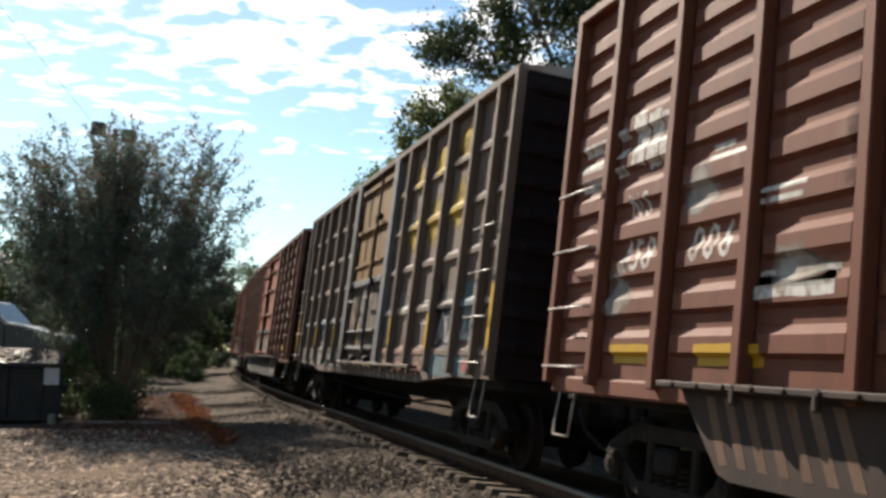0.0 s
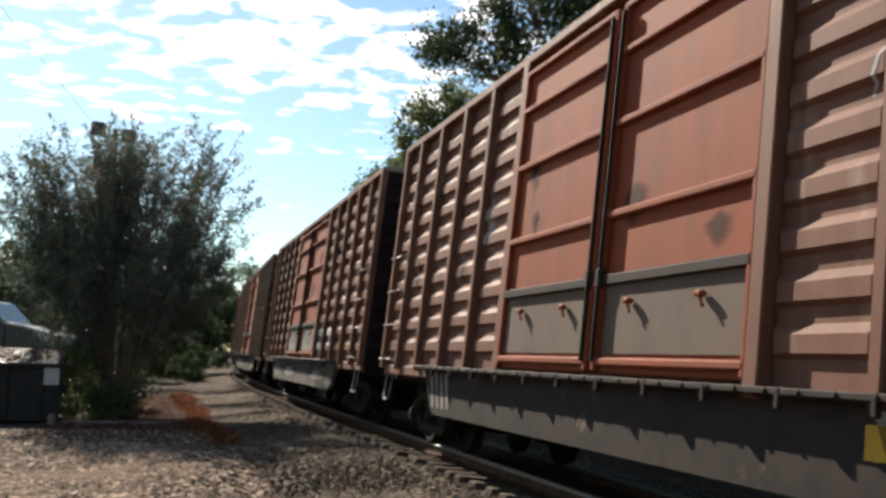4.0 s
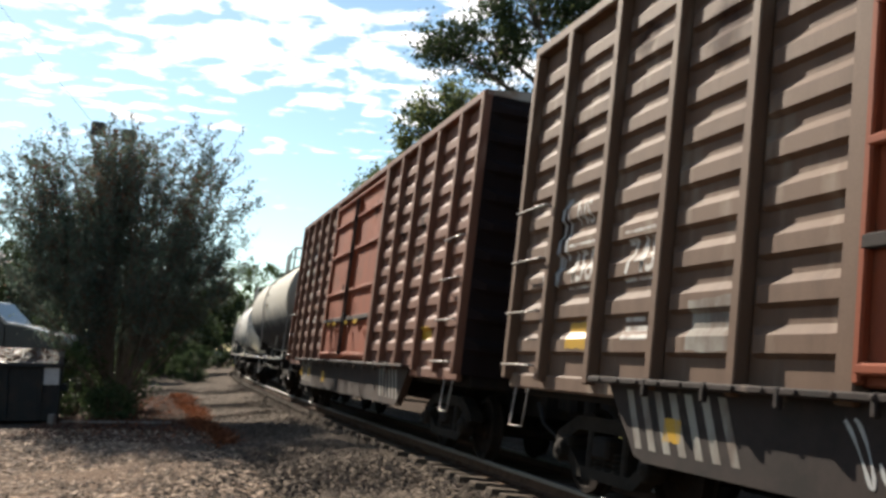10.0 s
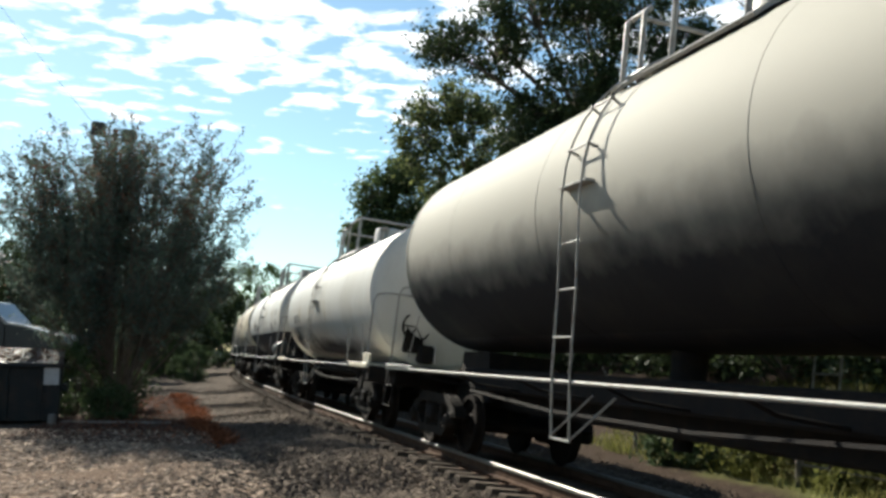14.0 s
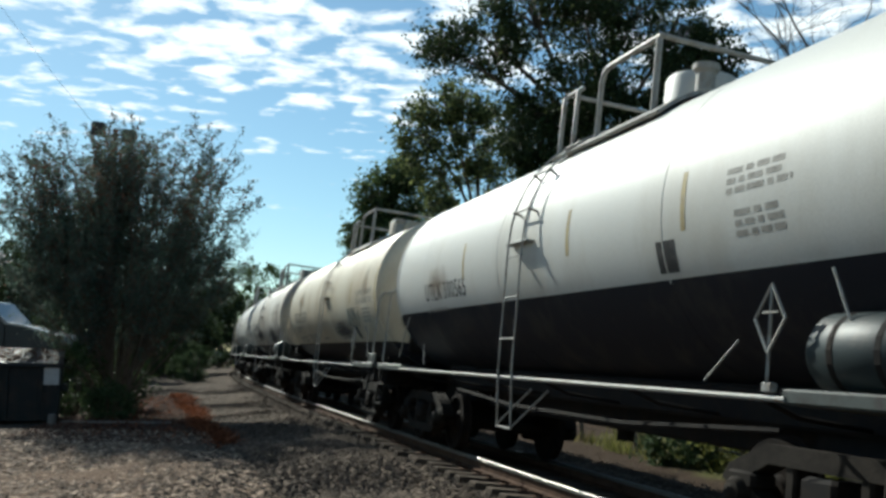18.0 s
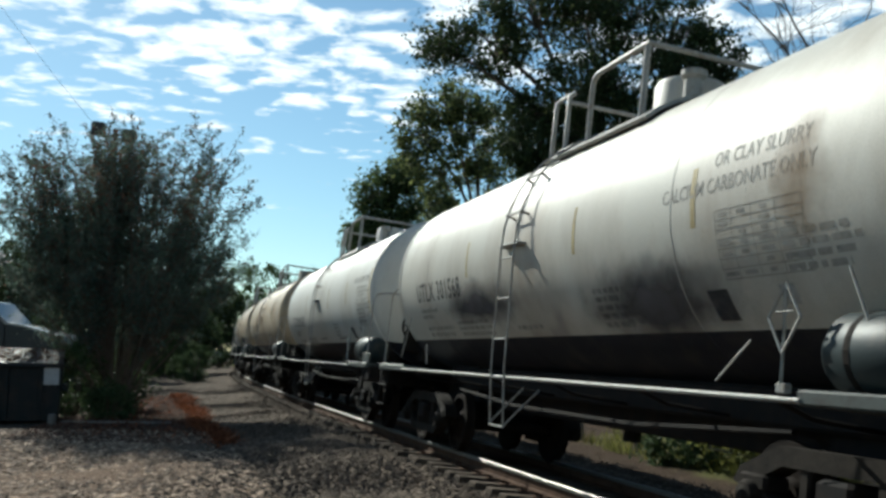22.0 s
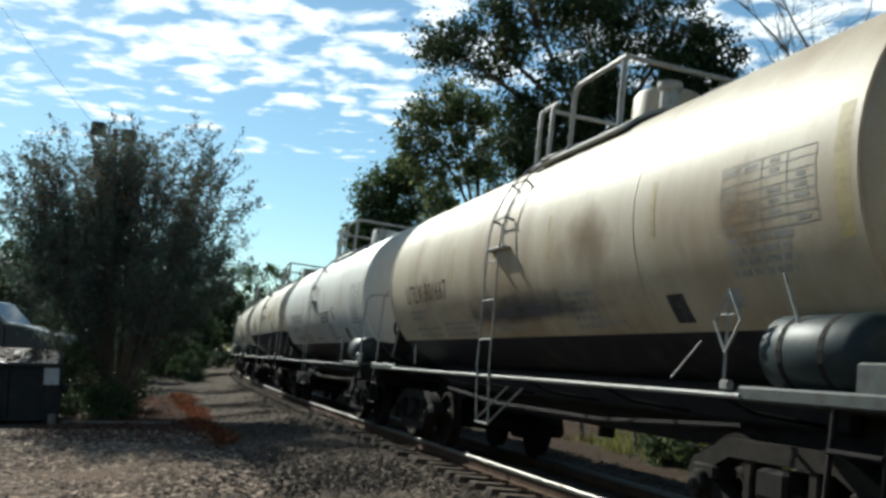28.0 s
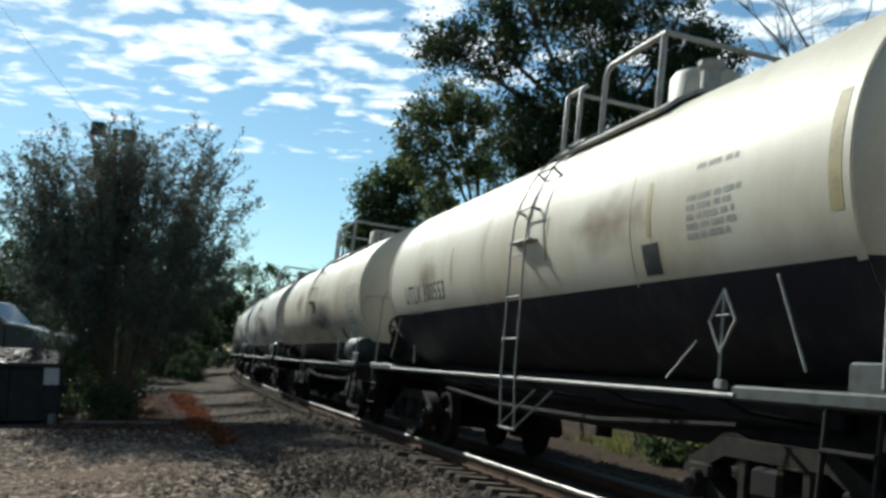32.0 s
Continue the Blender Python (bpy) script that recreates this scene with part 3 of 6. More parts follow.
def tree(name, base, lobes, leaf, leaf_size, per, spread, label, category, seed, trunk_r=0.25, trunks=1, fork=0.35, extra_leaf=None, group="", droop=0.2):
    """Trunks and limbs that run to the clusters of each lobe: (centre, radii, clusters), all from the base."""
    rng = np.random.default_rng(seed)
    t = tagged(new(name), label, category, group)
    t.location = base
    wood, pts = Shape(), []
    top = max(c[2] for c, _, _ in lobes)
    stems = []
    for k in range(trunks):
        a = 2 * math.pi * k / max(trunks, 1) + 0.4
        lean = 0.0 if trunks == 1 else 0.14 * top
        p0 = Vector((math.cos(a) * 0.25 * (trunks > 1), math.sin(a) * 0.25 * (trunks > 1), -0.3))
        p3 = Vector((math.cos(a) * lean, math.sin(a) * lean, top * 0.8))
        path = [p0 + (p3 - p0) * q + Vector((rng.normal(0, .12), rng.normal(0, .12), 0)) * math.sin(q * 3) for q in np.linspace(0, 1, 8)]
        wood.tube(path, [trunk_r * (1.25 - 1.05 * q) for q in np.linspace(0, 1, 8)], 8)
        stems.append(path)
    limbs = Shape()
    for centre, radii, count in lobes:
        c, p = clumps(rng, centre, radii, count, per, spread)
        pts.append(p)
        stem = min(stems, key=lambda s: (s[5] - Vector(centre)).length)
        k = min(6, max(2, int(7 * max(fork, min(0.85, (centre[2] - radii[2]) / top)))))
        root, end = stem[k], Vector(centre)
        bend = (root + end) / 2 + Vector((rng.normal(0, .3), rng.normal(0, .3), 0.25))
        limbs.tube([root, bend, end], [trunk_r * 0.42, trunk_r * 0.28, trunk_r * 0.14], 6)
        for q in c[:: max(1, count // 14)]:
            q = Vector(q)
            m = (end + q) / 2 + Vector((rng.normal(0, .15), rng.normal(0, .15), rng.normal(0, .15)))
            limbs.tube([end * 0.7 + bend * 0.3, m, q], [trunk_r * 0.13, trunk_r * 0.08, trunk_r * 0.025], 4)
    part("trunk", wood, BARK, t, smooth=60)
    part("branchwork", limbs, BARK, t, smooth=60)
    pts = np.concatenate(pts)
    if extra_leaf:
        pick = rng.random(len(pts)) < extra_leaf[1]
        foliage("crown_highlight", pts[pick], leaf_size, extra_leaf[0], t, seed + 1, droop=droop)
        pts = pts[~pick]
    foliage("crown", pts, leaf_size, leaf, t, seed, droop=droop)
    return t


# ------------------------------------------------------------ railway cars
def truck_meshes():
    side = Shape()
    side.slab([(-1.13, .50), (-1.05, .62), (-.62, .80), (.62, .80), (1.05, .62), (1.13, .50), (1.0, .47), (.58, .66), (-.58, .66), (-1.0, .47)], -.09, .09)
    side.slab([(-.98, .50), (-.60, .20), (.60, .20), (.98, .50), (.84, .52), (.52, .31), (-.52, .31), (-.84, .52)], -.085, .085)
    for x in (-.36, .36):
        side.box((x, 0, .48), (.11, .15, .42), .02)
    for x in (-.89, .89):
        side.box((x, 0, .52), (.34, .22, .14), .03)
    spring = Shape().tube([(.075 * math.cos(q), .075 * math.sin(q), .31 + .2 * q / 25.2) for q in np.linspace(0, 25.2, 29)], .017, 4)
    wheel = Shape().lathe([(-.065, .40), (-.065, .455), (-.04, .462), (-.025, .425), (.07, .415), (.07, .36), (.02, .34), (.01, .16), (.05, .12), (.05, .085)], 28, "y")
    cap = Shape().lathe([(.0, .10), (.03, .115), (.16, .115), (.19, .09), (.195, .05), (.215, .03)], 12, "y")
    axle = Shape().lathe([(-.95, .07), (-.8, .085), (-.3, .075), (.3, .075), (.8, .085), (.95, .07)], 12, "y")
    bolster = Shape().box((0, 0, .52), (.34, 2.3, .22), .03)
    bolster.box((0, 0, .68), (.5, .9, .16), .03)
    beam = Shape().box((0, 0, .36), (.1, 1.7, .1), .02)
    shoe = Shape().box((0, 0, .42), (.07, .12, .34), .02)
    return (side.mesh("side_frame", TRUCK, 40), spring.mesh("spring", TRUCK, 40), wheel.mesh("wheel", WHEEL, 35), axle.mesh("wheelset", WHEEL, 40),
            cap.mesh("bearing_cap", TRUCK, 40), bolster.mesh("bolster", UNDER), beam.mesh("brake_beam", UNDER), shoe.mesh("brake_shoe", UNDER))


SIDE_FRAME, SPRING, WHEEL_MESH, AXLE, CAP, BOLSTER, BEAM, SHOE = truck_meshes()
WHEEL_R = 0.42


def add_trucks(car, half):
    """Two trucks under a car; returns the wheelsets, which turn."""
    sets = []
    for x in (-half, half):
        b = part("bolster", BOLSTER, UNDER, car, at=(x, 0, 0))
        for y in (1.0, -1.0):
            f = part("side_frame", SIDE_FRAME, TRUCK, car, "dusty cast-steel truck side frame", at=(x, y, 0))
            for dx in (-.19, 0, .19):
                part("spring", SPRING, TRUCK, f, at=(dx, 0, 0))
        for dx in (-.89, .89):
            w = part("wheelset", AXLE, WHEEL, car, "steel wheelset with worn rims", at=(x + dx, 0, WHEEL_R))
            for sy in (1, -1):
                side = pose(0, 0, 0, 0, 0, 0 if sy > 0 else 180)
                part("wheel", WHEEL_MESH, WHEEL, w, at=side @ Matrix.Translation((0, .75, 0)))
                part("bearing_cap", CAP, TRUCK, w, at=side @ Matrix.Translation((0, .98, 0)))
            sets.append(w)
            part("brake_beam", BEAM, UNDER, car, at=(x + dx * 0.42, 0, 0))
    return sets


def coupler(car, x):
    sg = 1 if x > 0 else -1
    sh = Shape().box((x + sg * .25, 0, .87), (.7, .16, .2), .03)
    sh.box((x + sg * .62, .04, .87), (.26, .3, .28), .06)
    part("coupler", sh, UNDER, car)
    hose = Shape().tube([(x + sg * .05, .35, .85), (x + sg * .3, .36, .6), (x + sg * .5, .2, .42), (x + sg * .66, .1, .5)], .025, 6)
    part("brake_hose", hose, RUBBER, car)


MESHES = {}
RIBS = {"waves": ([1.36 + .335 * i for i in range(10)], .225, .05), "flat": ([1.30, 1.95, 2.65, 3.35, 4.05], .17, .05)}


def rib_profile(kind):
    zs, hh, out = RIBS[kind]
    prof = [(1.0, 0)]
    for z in zs:
        prof += [(z, 0), (z + .035, out), (z + hh - .07, out), (z + hh, 0)]
    return prof + [(4.9, 0)]


def drape(ob, kind, W, lift=.0015):
    """Lays flat paint onto the ribbed side."""
    prof = rib_profile(kind)
    cut_level(ob.data, [z for z, _ in prof[1:-1]], 2)
    zs, ys = [p[0] for p in prof], [p[1] for p in prof]
    for v in ob.data.vertices:
        v.co.y = W - .016 + lift + float(np.interp(v.co.z, zs, ys))




def rib_panel(width, paint, kind):
    """A pressed side sheet with level ribs, tapered at both ends."""
    key = ("panel", round(width, 3), paint.name, kind)
    if key not in MESHES:
        w = width / 2
        prof = [(1.11, 0), *rib_profile(kind)[1:-1], (4.83, 0)]
        cols = (-w, -w + .05, -w + .14, w - .14, w - .05, w)
        sh = Shape().add([(x, -.016 + y * (0 if i in (0, 1, 4, 5) else 1), z) for z, y in prof for i, x in enumerate(cols)],
                         [(r * 6 + i, r * 6 + i + 1, r * 6 + i + 7, r * 6 + i + 6) for r in range(len(prof) - 1) for i in range(5)])
        MESHES[key] = sh.mesh("side_panel", paint)
    return MESHES[key]


def shared(key, make):
    if key not in MESHES:
        MESHES[key] = make()
    return MESHES[key]


car_kind = {}

def double_door(car, W, flip, door_half, door_paint, lower):
    """Two plug door leaves with level bars, stiles and lock rods."""
    for k in (0, 1):
        cx = -door_half / 2 + k * door_half
        leaf = part("door_leaf", Shape().box((0, 0, 2.95), (door_half - .1, .06, 3.5), .015), door_paint, car, "orange-red plug door leaf", at=flip @ Matrix.Translation((cx, W + .02, 0)))
        for z in (1.3, 2.63, 3.5, 4.2, 4.66):
            me = shared(("dbar", door_paint.name), lambda: Shape().box((0, .06, 0), (door_half - .16, .07, .07), .015).mesh("door_bar", door_paint))
            part("door_bar", me, door_paint, leaf, at=(0, 0, z))
        for x in (-door_half / 2 + .09, door_half / 2 - .09):
            me = shared(("dstile", door_paint.name), lambda: Shape().box((0, .055, 2.95), (.07, .07, 3.48), .015).mesh("door_stile", door_paint))
            part("door_stile", me, door_paint, leaf, at=(x, 0, 0))
        part("lock_rail", Shape().box((0, .06, 2.03), (door_half - .16, .07, .09), .01), SILL_DARK, leaf)
        for x in (-.55, .55):
            hd = Shape().box((x, .09, 1.82), (.1, .07, .05), .015)
            hd.tube([(x, .1, 1.82), (x - .06, .1, 1.72)], .014, 5)
            part("door_handle", hd, door_paint, leaf)
        x = 1.1 if k == 0 else -1.1
        part("lock_rod", Shape().tube([(x, .11, 1.3), (x, .11, 4.6)], .02, 6), SILL_DARK, leaf)
        part("rod_keeper", Shape().box((x, .1, 2.05), (.09, .07, .2), .02), SILL_DARK, leaf)
        if lower is not None:
            part("overpaint_patch", Shape().box((0, .036, 1.68), (door_half - .3, .012, .62), .004), lower, leaf)


def single_door(car, W, flip, door, paint):
    """One wide sliding door: golden panels above, grimy panels below, two lock rods."""
    x0, x1 = door[0] + .2, door[1] - .2
    mid, wide = (x0 + x1) / 2, x1 - x0
    leaf = part("door_leaf", Shape().box((0, 0, 2.95), (wide, .06, 3.6), .015), paint, car, "golden-brown sliding door, grimy below", at=flip @ Matrix.Translation((mid, W - .01, 0)))
    part("lower_panel", Shape().box((0, .034, 1.9), (wide - .04, .012, 1.5), .004), GRIMY_DOOR, leaf, "dark grimy door panel with pale smears")
    for z, h, out in ((2.69, .12, .09), (3.08, .04, .04), (3.78, .09, .06), (4.62, .1, .06), (1.74, .05, .12), (1.42, .07, .1)):
        part("door_bar", Shape().box((0, .03 + out / 2, z), (wide - .02, out, h), .012), paint if z > 2.8 else CHALKY_POST, leaf)
    part("door_stile", Shape().box((-.05, .05, 2.05), (.2, .05, 1.2), .01), CHALKY_POST, leaf)
    part("door_stile", Shape().box((-.05, .045, 3.4), (.08, .05, 1.3), .01), paint, leaf)
    for x in (-wide / 2 + .05, wide / 2 - .05):
        part("door_stile", Shape().box((x, .05, 2.95), (.1, .06, 3.58), .012), SILL_DARK, leaf)
    for x in (-.76, 1.04):
        rod = part("lock_rod", Shape().tube([(x, .16, 1.12), (x, .16, 4.75)], .026, 8), SILL_DARK, leaf, smooth=50)
        for z in (1.35, 2.66, 3.9):
            part("rod_keeper", Shape().box((x, .13, z), (.13, .1, .12), .02), SILL_DARK, rod)
        side = -1 if x > 0 else 1
        part("door_handle", Shape().tube([(x + side * .05, .17, 2.36), (x + side * .45, .15, 2.34)], .02, 6), BARE, leaf)
    part("lever", Shape().tube([(-.02, .13, 2.5), (.06, .13, 1.95), (.1, .14, 1.75)], .018, 6), SILL_DARK, leaf)
    for x in (-1.0, .2, 1.1):
        part("door_roller", Shape().box((x, .12, 1.2), (.16, .12, .16), .03), SILL_DARK, leaf)
    part("yellow_sheet", Shape().box((.13, .085, 1.68), (.085, .006, .44), .002), YELLOW, leaf, "yellow reflective sheet")


def boxcar(label, s, half, paint, door_paint, style, sill_paint, lower=None, yellow_x=(), marks=(), tags=(), post_paint=None, edges=None, door=(-2.42, 2.42)):
    """A tall boxcar with double doors; +x runs away along the track, +y is the yard side."""
    car = tagged(new("boxcar"), label, "freight car", "boxcars of the passing train")
    post_paint = post_paint or paint
    kind = "waves" if style == "waves" else "flat"
    W = 1.47
    # shell and floor
    sh = Shape().box((0, 0, 2.97), (2 * half - .06, 2 * W - .12, 3.74), .02)
    part("inner_shell", sh, paint, car)
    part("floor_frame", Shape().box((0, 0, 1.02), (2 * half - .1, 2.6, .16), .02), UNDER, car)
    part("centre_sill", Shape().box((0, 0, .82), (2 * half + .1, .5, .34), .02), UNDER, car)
    # sides
    inner = half - .98
    if edges is None:
        step = (inner - door[1]) / 4
        edges = [-half + .06, -inner] + [-inner + step * (i + 1) for i in range(4)]
        edges += [-e for e in reversed(edges)]
    for sy in (1, -1):
        flip = Matrix.Identity(4) if sy > 0 else pose(0, 0, 0, 0, 0, 180)
        for a, b in zip(edges, edges[1:]):
            if a > door[0] - .1 and b < door[1] + .1:
                continue
            part("side_panel", rib_panel(round(b - a, 3), paint, kind), paint, car, at=flip @ Matrix.Translation(((a + b) / 2, W, 0)))
        for e in edges:
            beside = min(abs(e - door[0]), abs(e - door[1])) < .05
            wide = (.30 if kind == "flat" else .17) if beside else .11
            this = CHALKY_POST if beside and kind == "flat" else post_paint
            me = shared(("post", wide, this.name), lambda: Shape().box((0, .045, 2.98), (wide, .125, 3.78), .012).mesh("side_post", this))
            part("side_post", me, this, car, at=flip @ Matrix.Translation((e, W, 0)))
        if kind == "flat":
            single_door(car, W, flip, door, door_paint)
        else:
            double_door(car, W, flip, door[1], door_paint, lower)
        # eave, door track and sill
        part("side_plate", Shape().box((0, W + .032, 4.87), (2 * half, .15, .13), .02), post_paint, car, at=flip)
        part("door_track", Shape().box((0, W + .13, 1.14), (11.0 if style == "waves" else 5.6, .16, .05), .01), sill_paint, car, at=flip @ Matrix.Translation((0 if style == "waves" else -1.7, 0, 0)))
        for i in range(12):
            me = shared(("bracket", sill_paint.name), lambda: Shape().box((0, W + .19, 1.10), (.05, .05, .14), .01).mesh("track_bracket", sill_paint))
            part("track_bracket", me, sill_paint, car, at=flip @ Matrix.Translation((-4.5 + i * .82, 0, 0)))
        if sy > 0 and style == "waves":
            rivet = shared("rivet", lambda: Shape().lathe([(0, .022), (.012, .018), (.016, .004)], 8, "y").mesh("rivet", SILL_DARK))
            for i in range(34):
                part("rivet", rivet, SILL_DARK, car, at=(-5.3 + i * .32, W + .21, 1.14))
        if style == "waves":
            sill = Shape().slab([(-5.45, 1.13), (5.4, 1.13), (4.85, .56), (4.7, .52), (-4.75, .52), (-4.9, .56)], W - .06, W + .05)
            part("side_sill", sill, sill_paint, car, at=flip)
            low = Shape().box((0, W - .02, 1.08), (2 * half - .1, .08, .16), .02)
            part("side_rail", low, paint, car, at=flip)
        else:
            sill = Shape().slab([(-7.6, 1.44), (7.5, 1.44), (7.5, 1.07), (5.8, 1.06), (4.7, .99), (4.1, .92), (-4.4, .92), (-5.0, .98), (-6.1, 1.05), (-7.6, 1.06)], W - .06, W + .022)
            part("side_sill", sill, sill_paint, car, at=flip)
        # ladders, stirrups
        for ex in (-1, 1):
            for z in (1.24, 1.80, 2.36, 2.93):
                me = shared("rung", lambda: Shape().tube([(-.4, 0, 0), (-.4, .09, 0), (.4, .09, 0), (.4, 0, 0)], .011, 6).mesh("ladder_rung", BARE, 60))
                part("ladder_rung", me, BARE, car, "worn steel ladder rung", at=flip @ Matrix.Translation((ex * (half - .5), W + .065, z)))
            me = shared("stirrup", lambda: Shape().tube([(-.17, 0, 1.05), (-.17, .04, .6), (.17, .04, .6), (.17, 0, 1.05)], .013, 6).mesh("sill_step", BARE, 60))
            part("sill_step", me, BARE, car, at=flip @ Matrix.Translation((ex * (half - .42), W, 0)))
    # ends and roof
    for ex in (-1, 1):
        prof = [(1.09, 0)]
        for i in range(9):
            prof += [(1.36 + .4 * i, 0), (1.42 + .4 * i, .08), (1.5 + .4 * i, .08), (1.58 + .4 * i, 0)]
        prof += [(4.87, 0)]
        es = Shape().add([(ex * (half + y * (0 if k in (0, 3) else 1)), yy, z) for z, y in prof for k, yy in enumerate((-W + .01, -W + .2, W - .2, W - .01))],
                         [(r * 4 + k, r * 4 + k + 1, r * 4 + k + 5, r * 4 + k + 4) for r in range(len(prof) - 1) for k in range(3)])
        part("end_wall", es, END_DARK, car, "ribbed end wall painted dark for its shade")
        coupler(car, ex * half)
        for z in (1.3, 1.7, 2.1, 2.5, 2.9, 3.3, 3.7, 4.1):
            me = shared(("end_rung", ex), lambda: Shape().tube([(0, -.2, 0), (ex * .13, -.2, 0), (ex * .13, .2, 0), (0, .2, 0)], .013, 5).mesh("end_rung", BARE, 50))
            part("end_rung", me, BARE, car, at=(ex * (half + .01), -1.05, z))
    roof = Shape()
    roof.add([(-half, -W - .06, 4.92), (-half, 0, 5.12), (-half, W + .06, 4.92), (half, -W - .06, 4.92), (half, 0, 5.12), (half, W + .06, 4.92), (-half, -W - .06, 4.86), (-half, W + .06, 4.86), (half, -W - .06, 4.86), (half, W + .06, 4.86)],
             [(0, 1, 4, 3), (1, 2, 5, 4), (6, 7, 9, 8), (0, 3, 8, 6), (2, 7, 9, 5), (0, 6, 7, 2, 1), (3, 4, 5, 9, 8)])
    part("roof", roof, ROOF, car)
    seam = shared(("seam", round(W, 2)), lambda: Shape().add(
        [(-.04, -W - .05, 4.93), (.04, -W - .05, 4.93), (.04, 0, 5.13), (-.04, 0, 5.13), (.04, W + .05, 4.93), (-.04, W + .05, 4.93),
         (-.025, -W - .05, 4.98), (.025, -W - .05, 4.98), (.025, 0, 5.18), (-.025, 0, 5.18), (.025, W + .05, 4.98), (-.025, W + .05, 4.98)],
        [(6, 7, 8, 9), (9, 8, 10, 11), (0, 6, 9, 3), (1, 2, 8, 7), (3, 9, 11, 5), (2, 4, 10, 8), (0, 1, 7, 6), (4, 5, 11, 10)]).mesh("roof_seam", ROOF))
    for i in range(13):
        part("roof_seam", seam, ROOF, car, at=(-half + .3 + i * (2 * half - .6) / 12, 0, 0))
    # markings on the yard side
    car_kind[car.name] = kind
    for x, z, w, h in yellow_x:
        low_down, on_door = z < 1.15, door[0] < x < door[1]
        ob = part("yellow_sheet", patch_shape(x, z, w, h, 3), YELLOW, car, "yellow reflective sheet")
        for v in ob.data.vertices:
            v.co.y = W + (.052 if low_down else .117 if on_door else .109)
        if not low_down and not on_door and w > .2:
            drape(ob, kind, W, .002)
    grime = random.Random(int(abs(s) * 10))
    for i in range(9):
        x = grime.choice([-1, 1]) * grime.uniform(2.9, half - 1.0)
        plate(x, grime.uniform(1.9, 4.2), grime.uniform(.3, .9), grime.uniform(.5, 1.3), grime.choice((RUST_RUN, RUST_RUN, PRIMER)), name="weather_stain")(car, W)
    for i in range(4 if kind == "waves" else 0):
        x = grime.choice([-1, 1]) * grime.uniform(.3, 1.9)
        plate(x, grime.uniform(1.7, 4.2), grime.uniform(.4, .8), grime.uniform(.4, .9), RUST_RUN, name="weather_stain", flat=True)(car, W)
    for fn in (*marks, *tags):
        fn(car, W)
    # brake gear
    cyl = Shape().lathe([(-1.2, .14), (-1.15, .2), (-.5, .2), (-.45, .14)], 14, "x", (0, -.5, .72))
    part("air_reservoir", cyl, UNDER, car, smooth=40)
    rods = Shape().tube([(-5, .3, .62), (-1, .35, .55), (3, .25, .6), (5, .3, .62)], .025, 5)
    rods.tube([(-4.6, 1.0, .75), (-2, .8, .6), (1.5, .9, .64), (4.6, 1.0, .75)], .02, 5)
    part("brake_rod", rods, UNDER, car)
    sets = add_trucks(car, 6.2)
    MOVING.append((car, s, 12.4, sets))
    return car


FACE = Matrix(((-1, 0, 0, 0), (0, 0, 1, 0), (0, 1, 0, 0), (0, 0, 0, 1)))     # text that is read from the yard


def words(text, x, z, size, material=None, spread=1.0, flat=False):
    def go(car, W):
        ob = lettering(text, size, material or WHITE_MARK, car, Matrix.Identity(4), spread=spread)
        for v in ob.data.vertices:
            v.co = (x - v.co.x * .86, W + .06, z + v.co.y)
        ob.data.flip_normals()
        if not flat:
            drape(ob, car_kind[car.name], W, .002)
    return go


def patch_shape(x, z, w, h, seed=0):
    """A rectangle with a slightly ragged outline."""
    rng = random.Random(seed)
    j = lambda s: rng.uniform(-s, s)
    top = [(x + w / 2 - w * i / 6, z + h / 2 + j(.04 * h)) for i in range(7)]
    bot = [(x - w / 2 + w * i / 6, z - h / 2 + j(.04 * h)) for i in range(7)]
    return Shape().add([(a, 0, b) for a, b in top + bot], [tuple(range(14))])


def bars(x, z, w, rows, h=.05, gap=.04, material=None, flat=False):
    """Small print that cannot be read, as plain lines."""
    def go(car, W):
        rng = random.Random(int(x * 100 + z * 10))
        for i in range(rows):
            ww = w * rng.uniform(.55, 1)
            ob = part("small_print", Shape().add([(x, W + .06, z - i * (h + gap)), (x - ww, W + .06, z - i * (h + gap)), (x - ww, W + .06, z - i * (h + gap) + h), (x, W + .06, z - i * (h + gap) + h)], [(0, 1, 2, 3)]), material or WHITE_MARK, car)
            if not flat:
                drape(ob, car_kind[car.name], W, .002)
    return go


def plate(x, z, w, h, material, label="", name="painted_patch", flat=False):
    def go(car, W):
        sh = patch_shape(x, z, w, h, int(x * 77 + z * 13))
        ob = part(name, sh, material, car, label)
        for v in ob.data.vertices:
            v.co.y = W + (.052 if flat is True else flat)
        if not flat:
            drape(ob, car_kind[car.name], W, .0012)
    return go


def stripes(x0, n, material, step=.22, z0=1.08, z1=.62, lean=.22, w=.1, out=.0505):
    def go(car, W):
        for i in range(n):
            x = x0 - i * step
            sh = Shape().slab([(x, z0), (x - w, z0), (x - w - lean, z1), (x - lean, z1)], W + out, W + out + .0015)
            part("hazard_stripe", sh, material, car, "slanted white hazard stripe")
    return go


